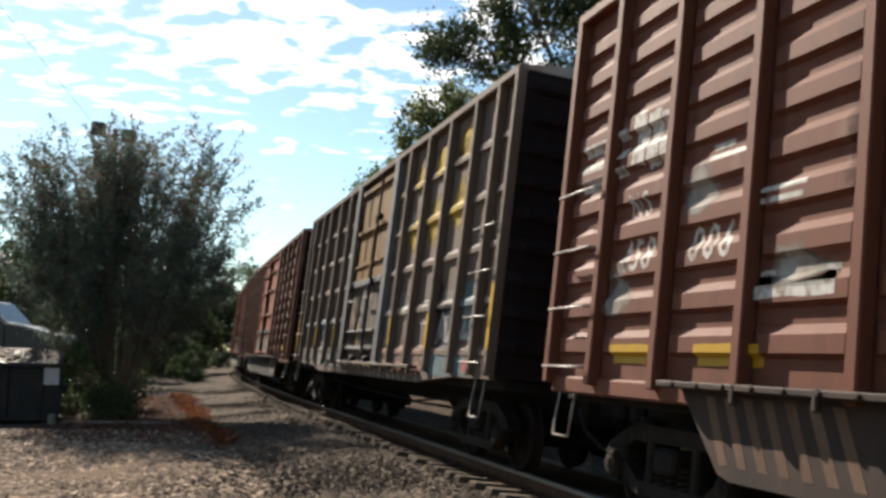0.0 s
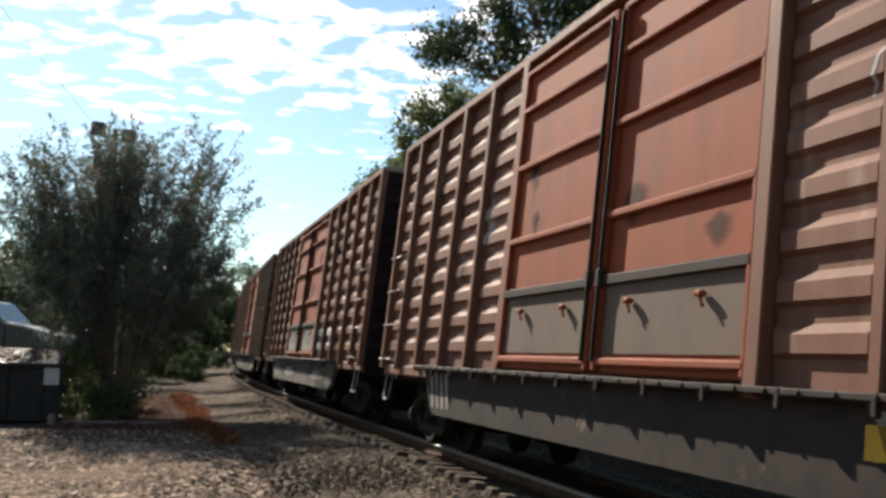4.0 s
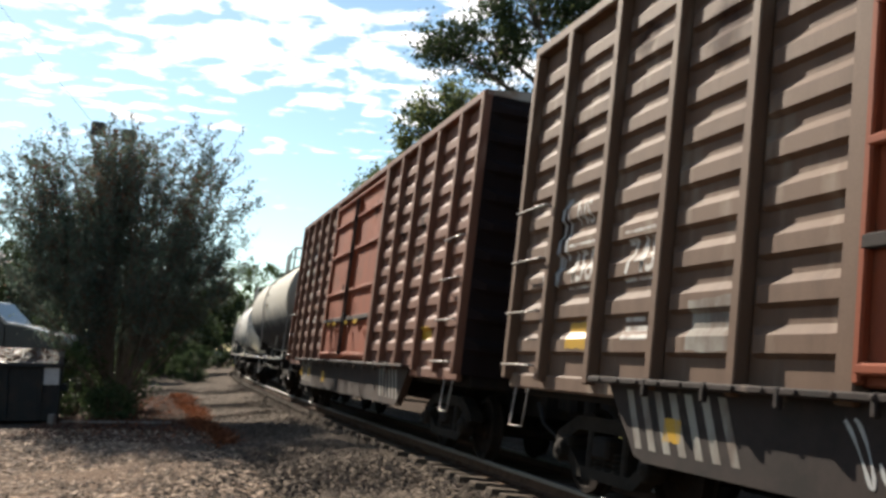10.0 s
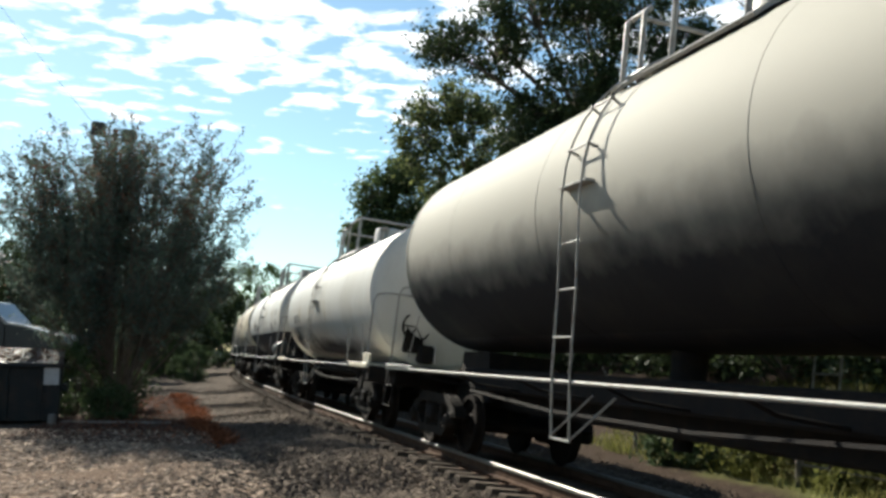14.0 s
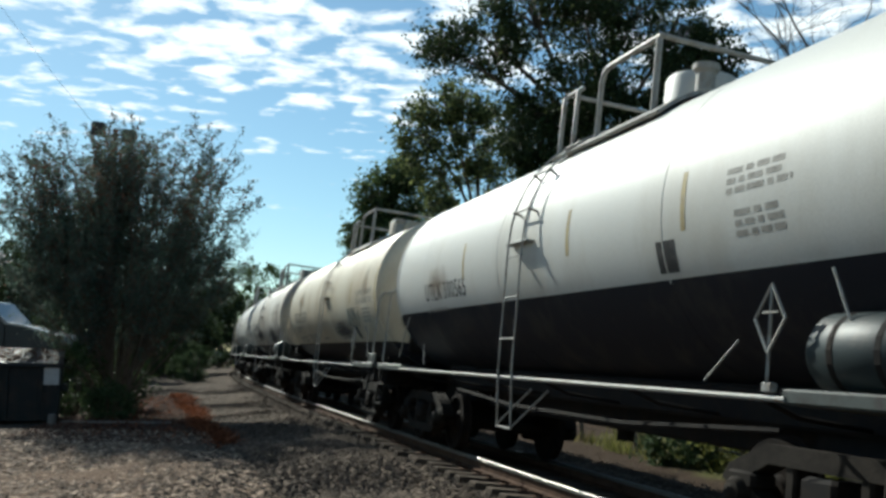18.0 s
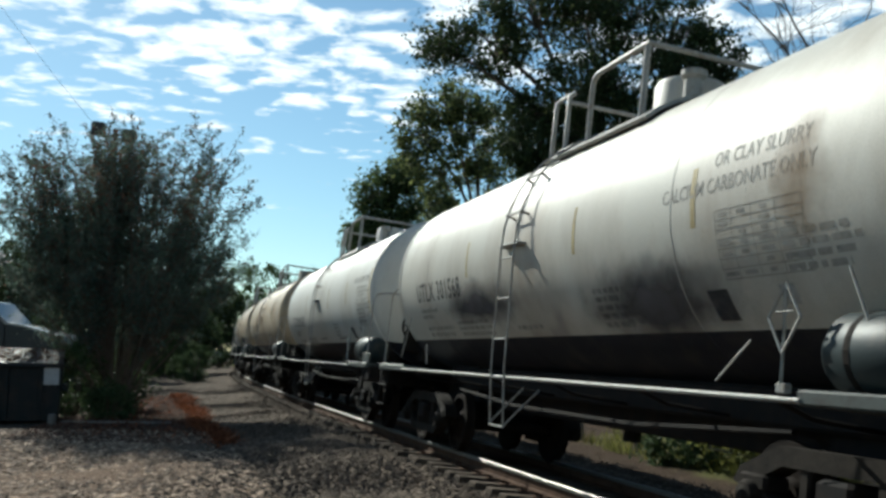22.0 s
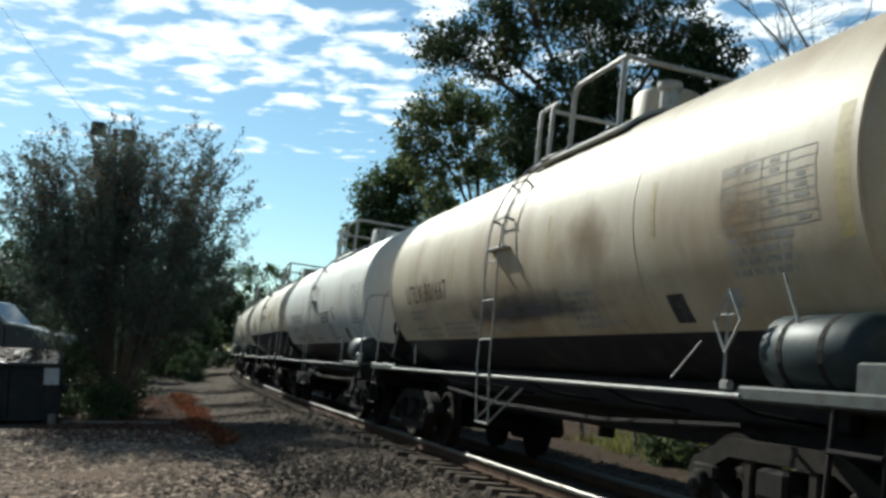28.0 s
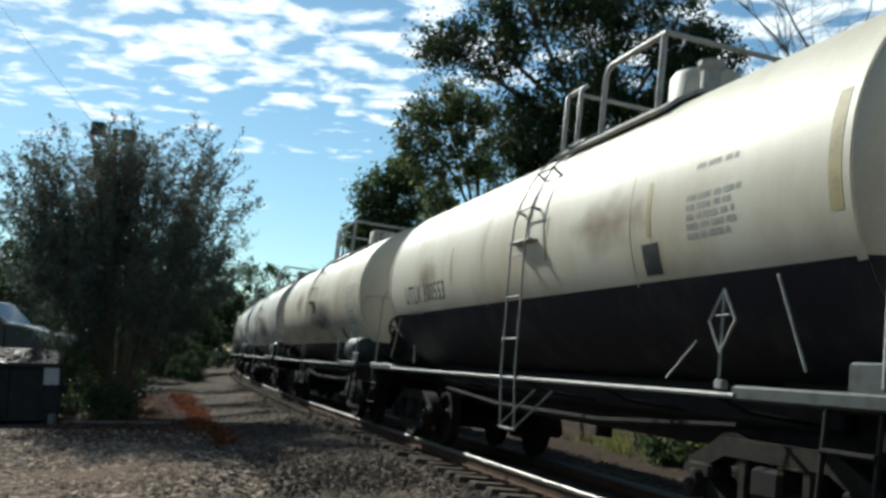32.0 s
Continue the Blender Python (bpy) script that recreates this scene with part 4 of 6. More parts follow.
def scrawl(x, z, w, h, material, seed, curved=None, count=9, thick=.03, name="graffiti_stroke", flat=None):
    """Sprayed looping strokes of no meaning, each a thin coat of its own."""
    def go(car, W):
        rng = random.Random(seed)
        for i in range(count):
            cx = x - w * (i + .5) / count
            f1, f2 = rng.uniform(2.2, 5.5), rng.uniform(3.5, 7.5)
            a1, a2, lean = rng.uniform(0, 6.3), rng.uniform(0, 6.3), rng.uniform(-.3, .15)
            n, sh, line = 26, Shape(), []
            for j in range(n):
                q = j / (n - 1)
                pz = .5 * math.sin(f2 * q + a2) * rng.uniform(.97, 1.03)
                line.append((cx + w / count * (.55 * math.sin(f1 * q + a1) + lean * pz), z + h * pz))
            for j, (px, pz) in enumerate(line):
                d = Vector((line[min(n - 1, j + 1)][0] - line[max(0, j - 1)][0], line[min(n - 1, j + 1)][1] - line[max(0, j - 1)][1]))
                d = d.normalized() if d.length > 1e-6 else Vector((1, 0))
                wide = thick / 2 * (.75 + .35 * math.sin(j * .9))
                for k in (1, -1):
                    zz = pz + d.x * wide * k
                    y = (flat if flat is not None else W + .06) if curved is None else curved(zz)
                    sh.v.append((px - d.y * wide * k, y, zz))
            for j in range(n - 1):
                sh.f.append((2 * j, 2 * j + 1, 2 * j + 3, 2 * j + 2))
            ob = part(name, sh, material, car)
            if curved is None and flat is None:
                drape(ob, car_kind[car.name], W, .0026)
    return go


def tank_mesh(name, profile, cz, n, band, upper, lower):
    """A turned shell with two paints that meet at the height band."""
    me = Shape().lathe(profile, n, "x", (0, 0, cz)).mesh(name, upper, 40)
    me.materials.append(lower)
    cut_level(me, [band], 2)
    for p in me.polygons:
        if p.center.z < band:
            p.material_index = 1
    return me


def on_tank(r, cz, text, x, z, size, material, car, spread=1.0, name="lettering", squeeze=.84):
    """Characters laid on the round side of a tank."""
    ob = lettering(text, size, material, car, Matrix.Identity(4), name=name, spread=spread)
    a0 = math.asin(max(-1, min(1, (z - cz) / r)))
    cut_level(ob.data, [size * q / 8 for q in range(-2, 9)], 1)
    for v in ob.data.vertices:
        a = a0 + v.co.y / r
        rr = r + .0018
        v.co = (x - v.co.x * squeeze, math.cos(a) * rr, cz + math.sin(a) * rr)
    ob.data.flip_normals()
    return ob


def tank_patch(r, cz, x, z, w, h, material, car, name, label="", lift=.0015):
    """A painted area that follows the round side."""
    sh = Shape()
    a0, a1 = math.asin((z - h / 2 - cz) / r), math.asin(min(.995, (z + h / 2 - cz) / r))
    k = max(2, int((a1 - a0) / .05) + 1)
    vs = [(xx, math.cos(a0 + (a1 - a0) * i / k) * (r + lift), cz + math.sin(a0 + (a1 - a0) * i / k) * (r + lift)) for i in range(k + 1) for xx in (x - w / 2, x + w / 2)]
    sh.add(vs, [(2 * i, 2 * i + 1, 2 * i + 3, 2 * i + 2) for i in range(k)])
    return part(name, sh, material, car, label)


def print_row(r, cz, x, z, w, h, car, rng):
    """One line of small print that cannot be read: a row of short bars, one for each word."""
    sh, used = Shape(), 0.0
    a0, a1 = math.asin((z - cz) / r), math.asin((z + h - cz) / r)
    while used < w:
        long = min(rng.uniform(.05, .2), w - used)
        xs = (x - used, x - used - long)
        sh.add([(q, math.cos(a) * (r + .0015), cz + math.sin(a) * (r + .0015)) for a in (a0, a1) for q in xs], [(0, 1, 3, 2)])
        used += long + rng.uniform(.025, .05)
    return tagged(part("small_print", sh, TANK_PRINT, car), kind="stuff")


def tank_car(label, s, half, r, cz, upper, lower, band, mark="", head_mark="", reservoir=True, stain=False, text=(), rows=(), stripes_x=(), light_frame=False, extra=(), lad=.2, mark_x=1.72, mark_size=.40, grime=(), table=None, squeeze=.84, sprayed=(), mark_z=2.16):
    """A tank car; +x runs away along the track, +y is the yard side."""
    car = tagged(new("tank_car"), label, "tank car", "tank cars of the passing train")
    frame_mat = TANKS[1] if light_frame else UNDER
    L = half - .72                              # where the heads begin
    N = 120
    part("tank_shell", tank_mesh("tank_shell", [(-L + 2 * L * i / 8, r) for i in range(9)], cz, N, band, upper, lower), upper, car)
    for ex in (-1, 1):
        prof = [(ex * (L + .42 * math.sin(q)), r * math.cos(q)) for q in np.linspace(0, math.pi / 2 - .04, 15)]
        head = part("tank_head", tank_mesh("tank_head", prof, cz, N, band, upper, lower), upper, car)
        if stain and ex < 0:
            sh = Shape()
            vs, nx, nz = [], 14, 14
            for i in range(nx + 1):
                for j in range(nz + 1):
                    y, z = -.2 + 1.45 * i / nx, cz - 1.0 + 1.3 * j / nz
                    rho = math.hypot(y, z - cz) / r
                    if rho > .985:
                        y, z = y * .985 / rho, cz + (z - cz) * .985 / rho
                        rho = .985
                    vs.append((-(L + .42 * math.sqrt(1 - rho * rho) + .003), y, z))
            sh.add(vs, [(i * (nz + 1) + j, (i + 1) * (nz + 1) + j, (i + 1) * (nz + 1) + j + 1, i * (nz + 1) + j + 1) for i in range(nx) for j in range(nz)])
            part("spill_stain", sh, RUST_STAIN, head, "brown dried spill", smooth=60)
        ring = Shape().lathe([(ex * (L - .02), r - .01), (ex * (L - .015), r + .012), (ex * (L + .045), r + .012), (ex * (L + .05), r - .01)], N, "x", (0, 0, cz))
        me = ring.mesh("head_seam", upper, 40)
        me.materials.append(lower)
        for p in me.polygons:
            if p.center.z < band:
                p.material_index = 1
        part("head_seam", me, upper, car)
    for x in (-2.96, .95, 4.1):
        seam = Shape().lathe([(x - .012, r - .005), (x - .008, r + .003), (x + .008, r + .003), (x + .012, r - .005)], N, "x", (0, 0, cz))
        me = seam.mesh("weld_seam", upper, 40)
        me.materials.append(lower)
        for p in me.polygons:
            if p.center.z < band:
                p.material_index = 1
        part("weld_seam", me, upper, car)
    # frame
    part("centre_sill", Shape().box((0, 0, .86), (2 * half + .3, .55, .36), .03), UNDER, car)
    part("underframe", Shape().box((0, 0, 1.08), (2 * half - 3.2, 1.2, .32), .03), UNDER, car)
    for ex in (-1, 1):
        part("end_platform", Shape().box((ex * (half - .9), 0, 1.12), (1.6, 3.0, .1), .015), PLATFORM if not light_frame else frame_mat, car, "grey steel end platform")
        part("end_beam", Shape().box((ex * (half - .2), 0, .98), (.3, 2.9, .3), .03), UNDER, car)
        part("bolster_saddle", Shape().slab([(ex * (half - 2.6), .75), (ex * (half - 1.1), .75), (ex * (half - 1.2), 1.5), (ex * (half - 2.4), 1.5)], -.5, .5), UNDER, car)
        coupler(car, ex * (half - .36))
        for sy in (1, -1):
            br = Shape().box((0, 0, 0), (.02, .02, .75), .006, m=Matrix.Rotation(radians(-ex * 28), 4, "Y"))
            part("saddle_brace", br, RAILING, car, "diagonal brace", at=(ex * (half - 1.25), sy * 1.38, 1.62))
        hoop = Shape()
        xx = ex * (half - .3)
        hoop.tube([(xx, 1.46, 1.2), (xx, 1.46, 2.34), (xx, 1.40, 2.46), (xx, 1.2, 2.51), (xx, -1.2, 2.51), (xx, -1.40, 2.46), (xx, -1.46, 2.34), (xx, -1.46, 1.2)], .019, 6)
        part("end_handrail", hoop, RAILING, car, "bent pipe end handrail", smooth=50)
        if ex < 0:
            c = Vector((xx + .1, .55, 1.95))
            ring = Shape().tube([Vector((0, math.cos(q) * .27, math.sin(q) * .27)) for q in np.linspace(0, 2 * math.pi, 19)], .022, 6, False)
            hb = part("hand_brake_wheel", ring, UNDER, car, smooth=50, at=tuple(c))
            for k in range(3):
                q = math.pi * k / 3
                part("spoke", Shape().tube([(0, -math.cos(q) * .27, -math.sin(q) * .27), (0, math.cos(q) * .27, math.sin(q) * .27)], .014, 5), UNDER, hb)
            part("hand_brake_box", Shape().box((xx + .2, .55, 1.75), (.16, .4, .6), .03), UNDER, car)
        st = Shape().tube([(ex * (half - .75), 1.46, 1.16), (ex * (half - .75), 1.5, .5), (ex * (half - .3), 1.5, .5), (ex * (half - .3), 1.46, 1.16)], .02, 6)
        st.tube([(ex * (half - .75), 1.5, .82), (ex * (half - .3), 1.5, .82)], .018, 6)
        part("sill_step", st, UNDER, car)
    for sy in (1, -1):
        rail = Shape().tube([(-half + 1.65, sy * 1.5, 1.10), (half - 1.65, sy * 1.5, 1.10)], .02, 8)
        hr = part("side_handrail", rail, RAILING, car, "long pipe handrail along the frame", smooth=50)
        for x in np.linspace(-half + 1.9, half - 1.9, 6):
            br = Shape().tube([(x, sy * 1.5, 1.10), (x, sy * 1.2, 1.0), (x, sy * .3, .95)], .02, 5)
            part("rail_bracket", br, UNDER, hr)
        # ladder up the middle
        stiles = []
        mount = Shape().box((-half + .35, sy * 1.44, 1.25), (.5, .05, .2), .015)
        part("rail_mount", mount, PLATFORM if not light_frame else frame_mat, car)
        zt = [(.55, 1.47), (1.19, 1.53), (1.9, 1.55), (cz - .15, max(1.56, r + .1))] + [(cz + (r + .1) * math.sin(a), (r + .1) * math.cos(a)) for a in np.linspace(.12, 1.25, 8)]
        for dx in (-.21, .21):
            stiles.append(part("ladder_stile", Shape().tube([(lad + dx, sy * y, z) for z, y in zt], .0125, 6), RAILING, car, smooth=50))
        rung = shared("tank_rung", lambda: Shape().tube([(-.23, 0, 0), (.23, 0, 0)], .013, 6).mesh("ladder_rung", RAILING, 50))
        for z, y in [(.55, 1.47), (1.53, 1.54), (2.0, 1.55), (2.47, 1.56)] + [(cz + (r + .1) * math.sin(a), (r + .1) * math.cos(a)) for a in (.22, .56, .9)]:
            part("ladder_rung", rung, RAILING, stiles[0], at=(lad, sy * y, z))
        for a in (.22, .56, .9):
            for dx in (-.22, .22):
                q = [(lad + dx, sy * (r + d) * math.cos(a), cz + (r + d) * math.sin(a)) for d in (-.01, .12)]
                part("ladder_clip", Shape().tube(q, .016, 6), RAILING, stiles[0])
        part("ladder_standoff", Shape().box((lad, sy * (r + .04), cz - .03), (.62, .12, .03), .008), RAILING, car)
        for dx in (-.23, .23):
            part("ladder_brace", Shape().tube([(lad + dx, sy * 1.47, .57), (lad + dx - .5, sy * 1.3, 1.0)], .012, 5), RAILING, car)
        # cross pieces on the frame
        for ex in (-1, 1):
            part("rail_stay", Shape().tube([(ex * (half - 2.7), sy * 1.42, 1.2), (ex * (half - 2.4), sy * 1.36, 1.5)], .008, 5), RAILING, car)
        # placard holder
        ph = Shape()
        px = -half + 1.82
        for a, b in (((0, .23), (.16, 0)), ((.16, 0), (0, -.23)), ((0, -.23), (-.16, 0)), ((-.16, 0), (0, .23))):
            ph.tube([(px + a[0], sy * 1.53, 1.62 + a[1]), (px + b[0], sy * 1.53, 1.62 + b[1])], .011, 5)
        ph.tube([(px, sy * 1.53, 1.85), (px, sy * 1.52, 1.14)], .012, 5)
        ph.tube([(px - .08, sy * 1.53, 1.66), (px + .08, sy * 1.53, 1.66)], .008, 5)
        hold = part("placard_holder", ph, RAILING, car, "diamond placard holder on a stalk")
        part("holder_foot", Shape().box((px, sy * 1.5, 1.17), (.1, .06, .07), .01), RAILING, hold)
    # top fittings
    top = cz + r
    pf = Shape()
    arc = np.linspace(radians(46), radians(134), 13)
    pf.add([(x, math.cos(a) * (r + d), cz + math.sin(a) * (r + d)) for x in (lad - 2.1, lad + .4) for d in (.04, .08) for a in arc],
           [(13 + i, 14 + i, 40 + i, 39 + i) for i in range(12)] + [(i, i + 1, 27 + i, 26 + i) for i in range(12)] + [(i, i + 1, 14 + i, 13 + i) for i in range(12)] + [(26 + i, 27 + i, 40 + i, 39 + i) for i in range(12)] + [(0, 13, 39, 26), (12, 25, 51, 38)])
    part("top_platform", pf, RAILING, car, "curved tread plate on the tank top")
    for sy in (1, -1):
        y = sy * .95
        foot = cz + math.sqrt(r * r - .95 ** 2) - .05
        for dx in (.46, .08):
            part("gate_post", Shape().tube([(lad + dx, y, foot), (lad + dx, y, top + .44), (lad + dx - .02, y - sy * .06, top + .5)], .03, 8), RAILING, car, smooth=50)
        part("gate_bar", Shape().tube([(lad + .46, y - sy * .05, top + .49), (lad + .08, y - sy * .05, top + .49)], .026, 8), RAILING, car, smooth=50)
        hoop = Shape().tube([(lad - .55, y, foot), (lad - .55, y, top + .40), (lad - .59, y, top + .48), (lad - .68, y, top + .52), (lad - 1.85, y, top + .52)], .032, 8)
        part("platform_railing", hoop, RAILING, car, "pipe railing round the platform", smooth=50)
        part("railing_post", Shape().tube([(lad - 1.8, y, foot), (lad - 1.8, y, top + .5)], .036, 8), RAILING, car, smooth=50)
    part("cross_railing", Shape().tube([(lad - 1.83, -.95, top + .52), (lad - 1.83, .95, top + .52)], .03, 8), RAILING, car, smooth=50)
    part("cross_railing", Shape().tube([(lad + .1, -.95, top + .38), (lad + .1, .95, top + .38)], .026, 8), RAILING, car, smooth=50)
    dome = Shape().lathe([(top - .1, .4), (top + .40, .4), (top + .45, .37), (top + .47, .1)], 22, "z", (lad - 1.1, 0, 0))
    part("manway", dome, upper if upper is not BLACK_TANK else RAILING, car, "round manway housing", smooth=40)
    valve = Shape().lathe([(top, .1), (top + .3, .1), (top + .34, .14), (top + .4, .14), (top + .42, .04)], 12, "z", (lad - 1.65, .3, 0))
    part("relief_valve", valve, RAILING, car, smooth=40)
    if reservoir:
        res = Shape().lathe([(-.52, .1), (-.48, .21), (-.4, .265), (.4, .265), (.48, .21), (.52, .1)], 20, "x", (-half + 1.12, 1.2, 1.42))
        rv = part("air_reservoir", res, RESERVOIR if not light_frame else frame_mat, car, "round-ended air reservoir on the platform", smooth=50)
        bands = Shape()
        for dx in (-.2, .2):
            bands.lathe([(dx - .025, .268), (dx + .025, .268)], 20, "x", (-half + 1.12, 1.2, 1.42))
        part("reservoir_strap", bands, UNDER, rv)
    vb = Shape().box((-half + .45, .3, 1.45), (.3, .3, .35), .04)
    part("brake_valve", vb, UNDER, car)
    outlet = Shape().lathe([(.55, .1), (.75, .1), (.8, .16), (cz - r + .1, .2)], 12, "z", (0, 0, 0))
    part("outlet_valve", outlet, UNDER, car, smooth=40)
    pipe = Shape().tube([(-half + 2.6, .8, .9), (-1.5, .85, .78), (1.5, .85, .78), (half - 2.6, .8, .9)], .025, 5)
    part("brake_pipe", pipe, UNDER, car)
    # markings on the yard side
    if mark:
        on_tank(r, cz, mark, half - mark_x, mark_z, mark_size, BLACK_MARK if upper is not BLACK_TANK else GREY_MARK, car, 1.12, squeeze=squeeze)
        for i, w in enumerate((.9, .55, 1.3, 1.2) if band < 1.8 else (.9,)):
            print_row(r, cz, half - mark_x - .05, mark_z - .16 - .085 * i - (.08 if i > 1 else 0), w, .05, car, random.Random(int(s + i)))
        for i in range(3 if band < 1.8 else 0):
            print_row(r, cz, half - mark_x - 1.6, mark_z - .36 - .07 * i, 1.3, .045, car, random.Random(int(s + 7 + i)))
    if head_mark:
        ob = lettering(head_mark, .26, BLACK_MARK, car, Matrix.Identity(4), name="head_lettering")
        cut_level(ob.data, [.04 * q for q in range(-1, 7)], 1)
        cut_level(ob.data, [.1 * q for q in range(1, 20)], 0)
        for v in ob.data.vertices:
            y, z = .85 - v.co.x * .8, cz + .55 + v.co.y
            rho = min(.98, math.hypot(y, z - cz) / r)
            v.co = (-(L + .42 * math.sqrt(1 - rho * rho) + .003), y, z)
    for tx, x, z, size in text:
        on_tank(r, cz, tx, x, z, size, TANK_PRINT if size < .3 else BLACK_MARK, car)
    for tx, x, z, size, narrow in sprayed:
        on_tank(r, cz, tx, x, z, size, GRAFFITI[2], car, name="sprayed_words", squeeze=narrow)
    for x, z, w, n in rows:
        rng = random.Random(int(s * 10 + x * 100))
        for i in range(n):
            print_row(r, cz, x + w / 2, z - .075 * i, w * rng.uniform(.75, 1), .045, car, rng)
    if table:
        tx, tz, tw, th = table
        for i in range(8):
            tank_patch(r, cz, tx, tz + th / 2 - th * i / 7, tw, .009, TANK_PRINT, car, "table_line")
        for i, q in enumerate((-.5, -.22, .05, .3, .5)):
            tank_patch(r, cz, tx + q * tw, tz, .009, th, TANK_PRINT, car, "table_line", lift=.0022)
        rng = random.Random(int(s * 10))
        for i in range(7):
            for q in (-.36, -.09, .17, .4):
                if rng.random() < .75:
                    tank_patch(r, cz, tx + q * tw, tz + th / 2 - th * (i + .5) / 7, tw * rng.uniform(.08, .17), .03, TANK_PRINT, car, "small_print", lift=.0018)
    for x, z, w, h, m in stripes_x:
        tank_patch(r, cz, x, z, w, h, m, car, "painted_stripe", lift=.002)
    for x, z, w, h, m in grime:
        tank_patch(r, cz, x, z, w, h, m, car, "weather_stain", lift=.0026)
    for fn in extra:
        fn(car, r)
    sets = add_trucks(car, half - 1.75)
    MOVING.append((car, s, 2 * (half - 1.75), sets))
    return car


# ------------------------------------------------------------ the train
def make_train():
    white = ((-2.3, 2.6, .42, .3),)
    boxcar("red-brown steel boxcar with ribbed sides and white markings", -86.45, 7.9, RED_BROWN, DOOR, "waves", SILL_BROWN,
           yellow_x=((6.24, 1.38, .8, .16), (4.9, 1.38, .8, .16)),
           marks=(words("458", 6.62, 2.10, .40, spread=1.12), words("006", 5.5, 2.10, .40, spread=1.2), words("NS", 6.55, 2.58, .30, spread=1.3),
                  *[plate(7.3, z, .58, .11, WHITE_MARK) for z in (3.02, 3.2, 3.38)], *[plate(6.78, z, .2, .09, WHITE_MARK) for z in (3.05, 3.22, 3.4)],
                  plate(6.45, 3.3, .22, .48, WHITE_MARK), plate(6.2, 3.25, .2, .5, WHITE_MARK), plate(5.95, 3.24, .26, .42, WHITE_MARK), bars(5.3, 2.95, .5, 2),
                  plate(4.2, 2.0, .8, .34, PRIMER), plate(4.2, 1.86, .8, .2, WHITE_MARK), bars(4.6, 2.5, .6, 2, .04),
                  stripes(5.05, 7, OLIVE)))
    boxcar("weathered taupe boxcar with a golden door and patched paint", -69.23, 7.65, GREY, TAN, "flat", GREY, door=(-1.76, 1.4),
           edges=(-7.6, -6.98, -6.1, -4.95, -3.8, -2.68, -1.76, 1.4, 2.34, 3.45, 4.68, 5.75, 6.85, 7.52),
           yellow_x=((-2.68, 1.72, .1, .46), (-4.95, 1.66, .1, .52), (-7.6, 1.8, .1, .8), (2.34, 1.7, .1, .46), (4.68, 1.74, .1, .46), (7.5, 1.8, .1, .8)),
           marks=(words("CS", 6.62, 3.0, .38, YELLOW_FADE, 1.6), words("XT", 5.45, 2.95, .38, YELLOW_FADE, 1.6), words("107", 6.62, 2.32, .38, GREY_MARK), words("809", 5.46, 2.27, .42), bars(6.6, 1.92, .5, 2, .06, .08, GREY_MARK), bars(5.45, 1.92, .5, 2, .06, .08, GREY_MARK),
                  plate(6.3, 1.86, .9, .5, GRAFFITI[1]), plate(5.2, 1.86, .95, .5, GRAFFITI[1]), plate(4.05, 1.9, .95, .48, GRAFFITI[1]), plate(4.05, 1.52, .8, .2, WHITE_MARK), plate(5.2, 1.5, .7, .14, PALE), plate(6.3, 1.5, .7, .12, PRIMER),
                  *[plate(x, 1.24, w, .36, PALE, flat=.024) for x, w in ((1.9, .8), (2.9, 1.0), (4.05, 1.1), (5.2, .9), (6.3, .8))], plate(2.9, 2.0, .72, .32, PALE, "bare pale plate on the side"), plate(2.9, 1.7, .34, .16, WHITE_MARK), plate(2.9, 1.7, .26, .09, SILL_DARK),
                  words("42", 1.98, 2.08, .2, WHITE_MARK), plate(1.85, 1.5, .5, .06, WHITE_MARK), scrawl(2.1, 3.3, .4, .35, GRAFFITI[0], 15, count=2, thick=.07),
                  *[plate(x, z, .95, h, YELLOW_FADE, "faded yellow paint patch") for x, z, h in ((-3.24, 3.3, .7), (-4.37, 3.4, .9), (-5.5, 3.5, .9), (-4.37, 4.35, .6), (-5.5, 4.4, .6), (-3.24, 4.25, .5))],
                  *[plate(x, 1.3, .95, .7, PINK_FADE) for x in (-2.2, -3.24, -4.37)], *[plate(x, 1.16, .9, .3, PINK_FADE, flat=.024) for x in (-2.2, -3.24, -4.37)],
                  plate(-5.52, 1.72, .98, .62, GRAFFITI[2]), plate(-5.52, 2.12, 1.0, .26, PALE), plate(-5.52, 1.2, .95, .3, GRAFFITI[1], flat=.024), plate(-6.5, 1.95, .7, .7, GRAFFITI[1]), plate(-6.5, 1.6, .7, .1, WHITE_MARK), plate(-6.5, 1.2, .66, .24, GRAFFITI[1], flat=.024), plate(-6.6, 1.2, .14, .16, RED_SHEET, flat=.026),
                  *[plate(-4.37 + dx, 1.98 + dz, w, h, WHITE_MARK) for dx, dz, w, h in ((0, .17, .5, .025), (0, -.17, .5, .025), (.25, 0, .025, .34), (-.25, 0, .025, .34), (0, 0, .02, .3))],
                  plate(-3.24, 2.1, .8, .5, PRIMER), plate(-2.2, 2.3, .6, .7, PRIMER), plate(-2.2, 1.75, .55, .5, GRAFFITI[1]),
                  scrawl(-2.8, 2.2, .9, .3, GRAFFITI[0], 11, count=4, thick=.04), scrawl(-5.1, 1.72, .85, .4, GRAFFITI[0], 13, count=4, thick=.07), scrawl(-6.1, 1.75, .8, .4, GRAFFITI[0], 14, count=4, thick=.05), scrawl(-1.9, 1.9, .6, .8, GRAFFITI[0], 12, count=3, thick=.05),
                  stripes(-.9, 11, PALE, .34, 1.0, .93, .05, .14, .0225)))
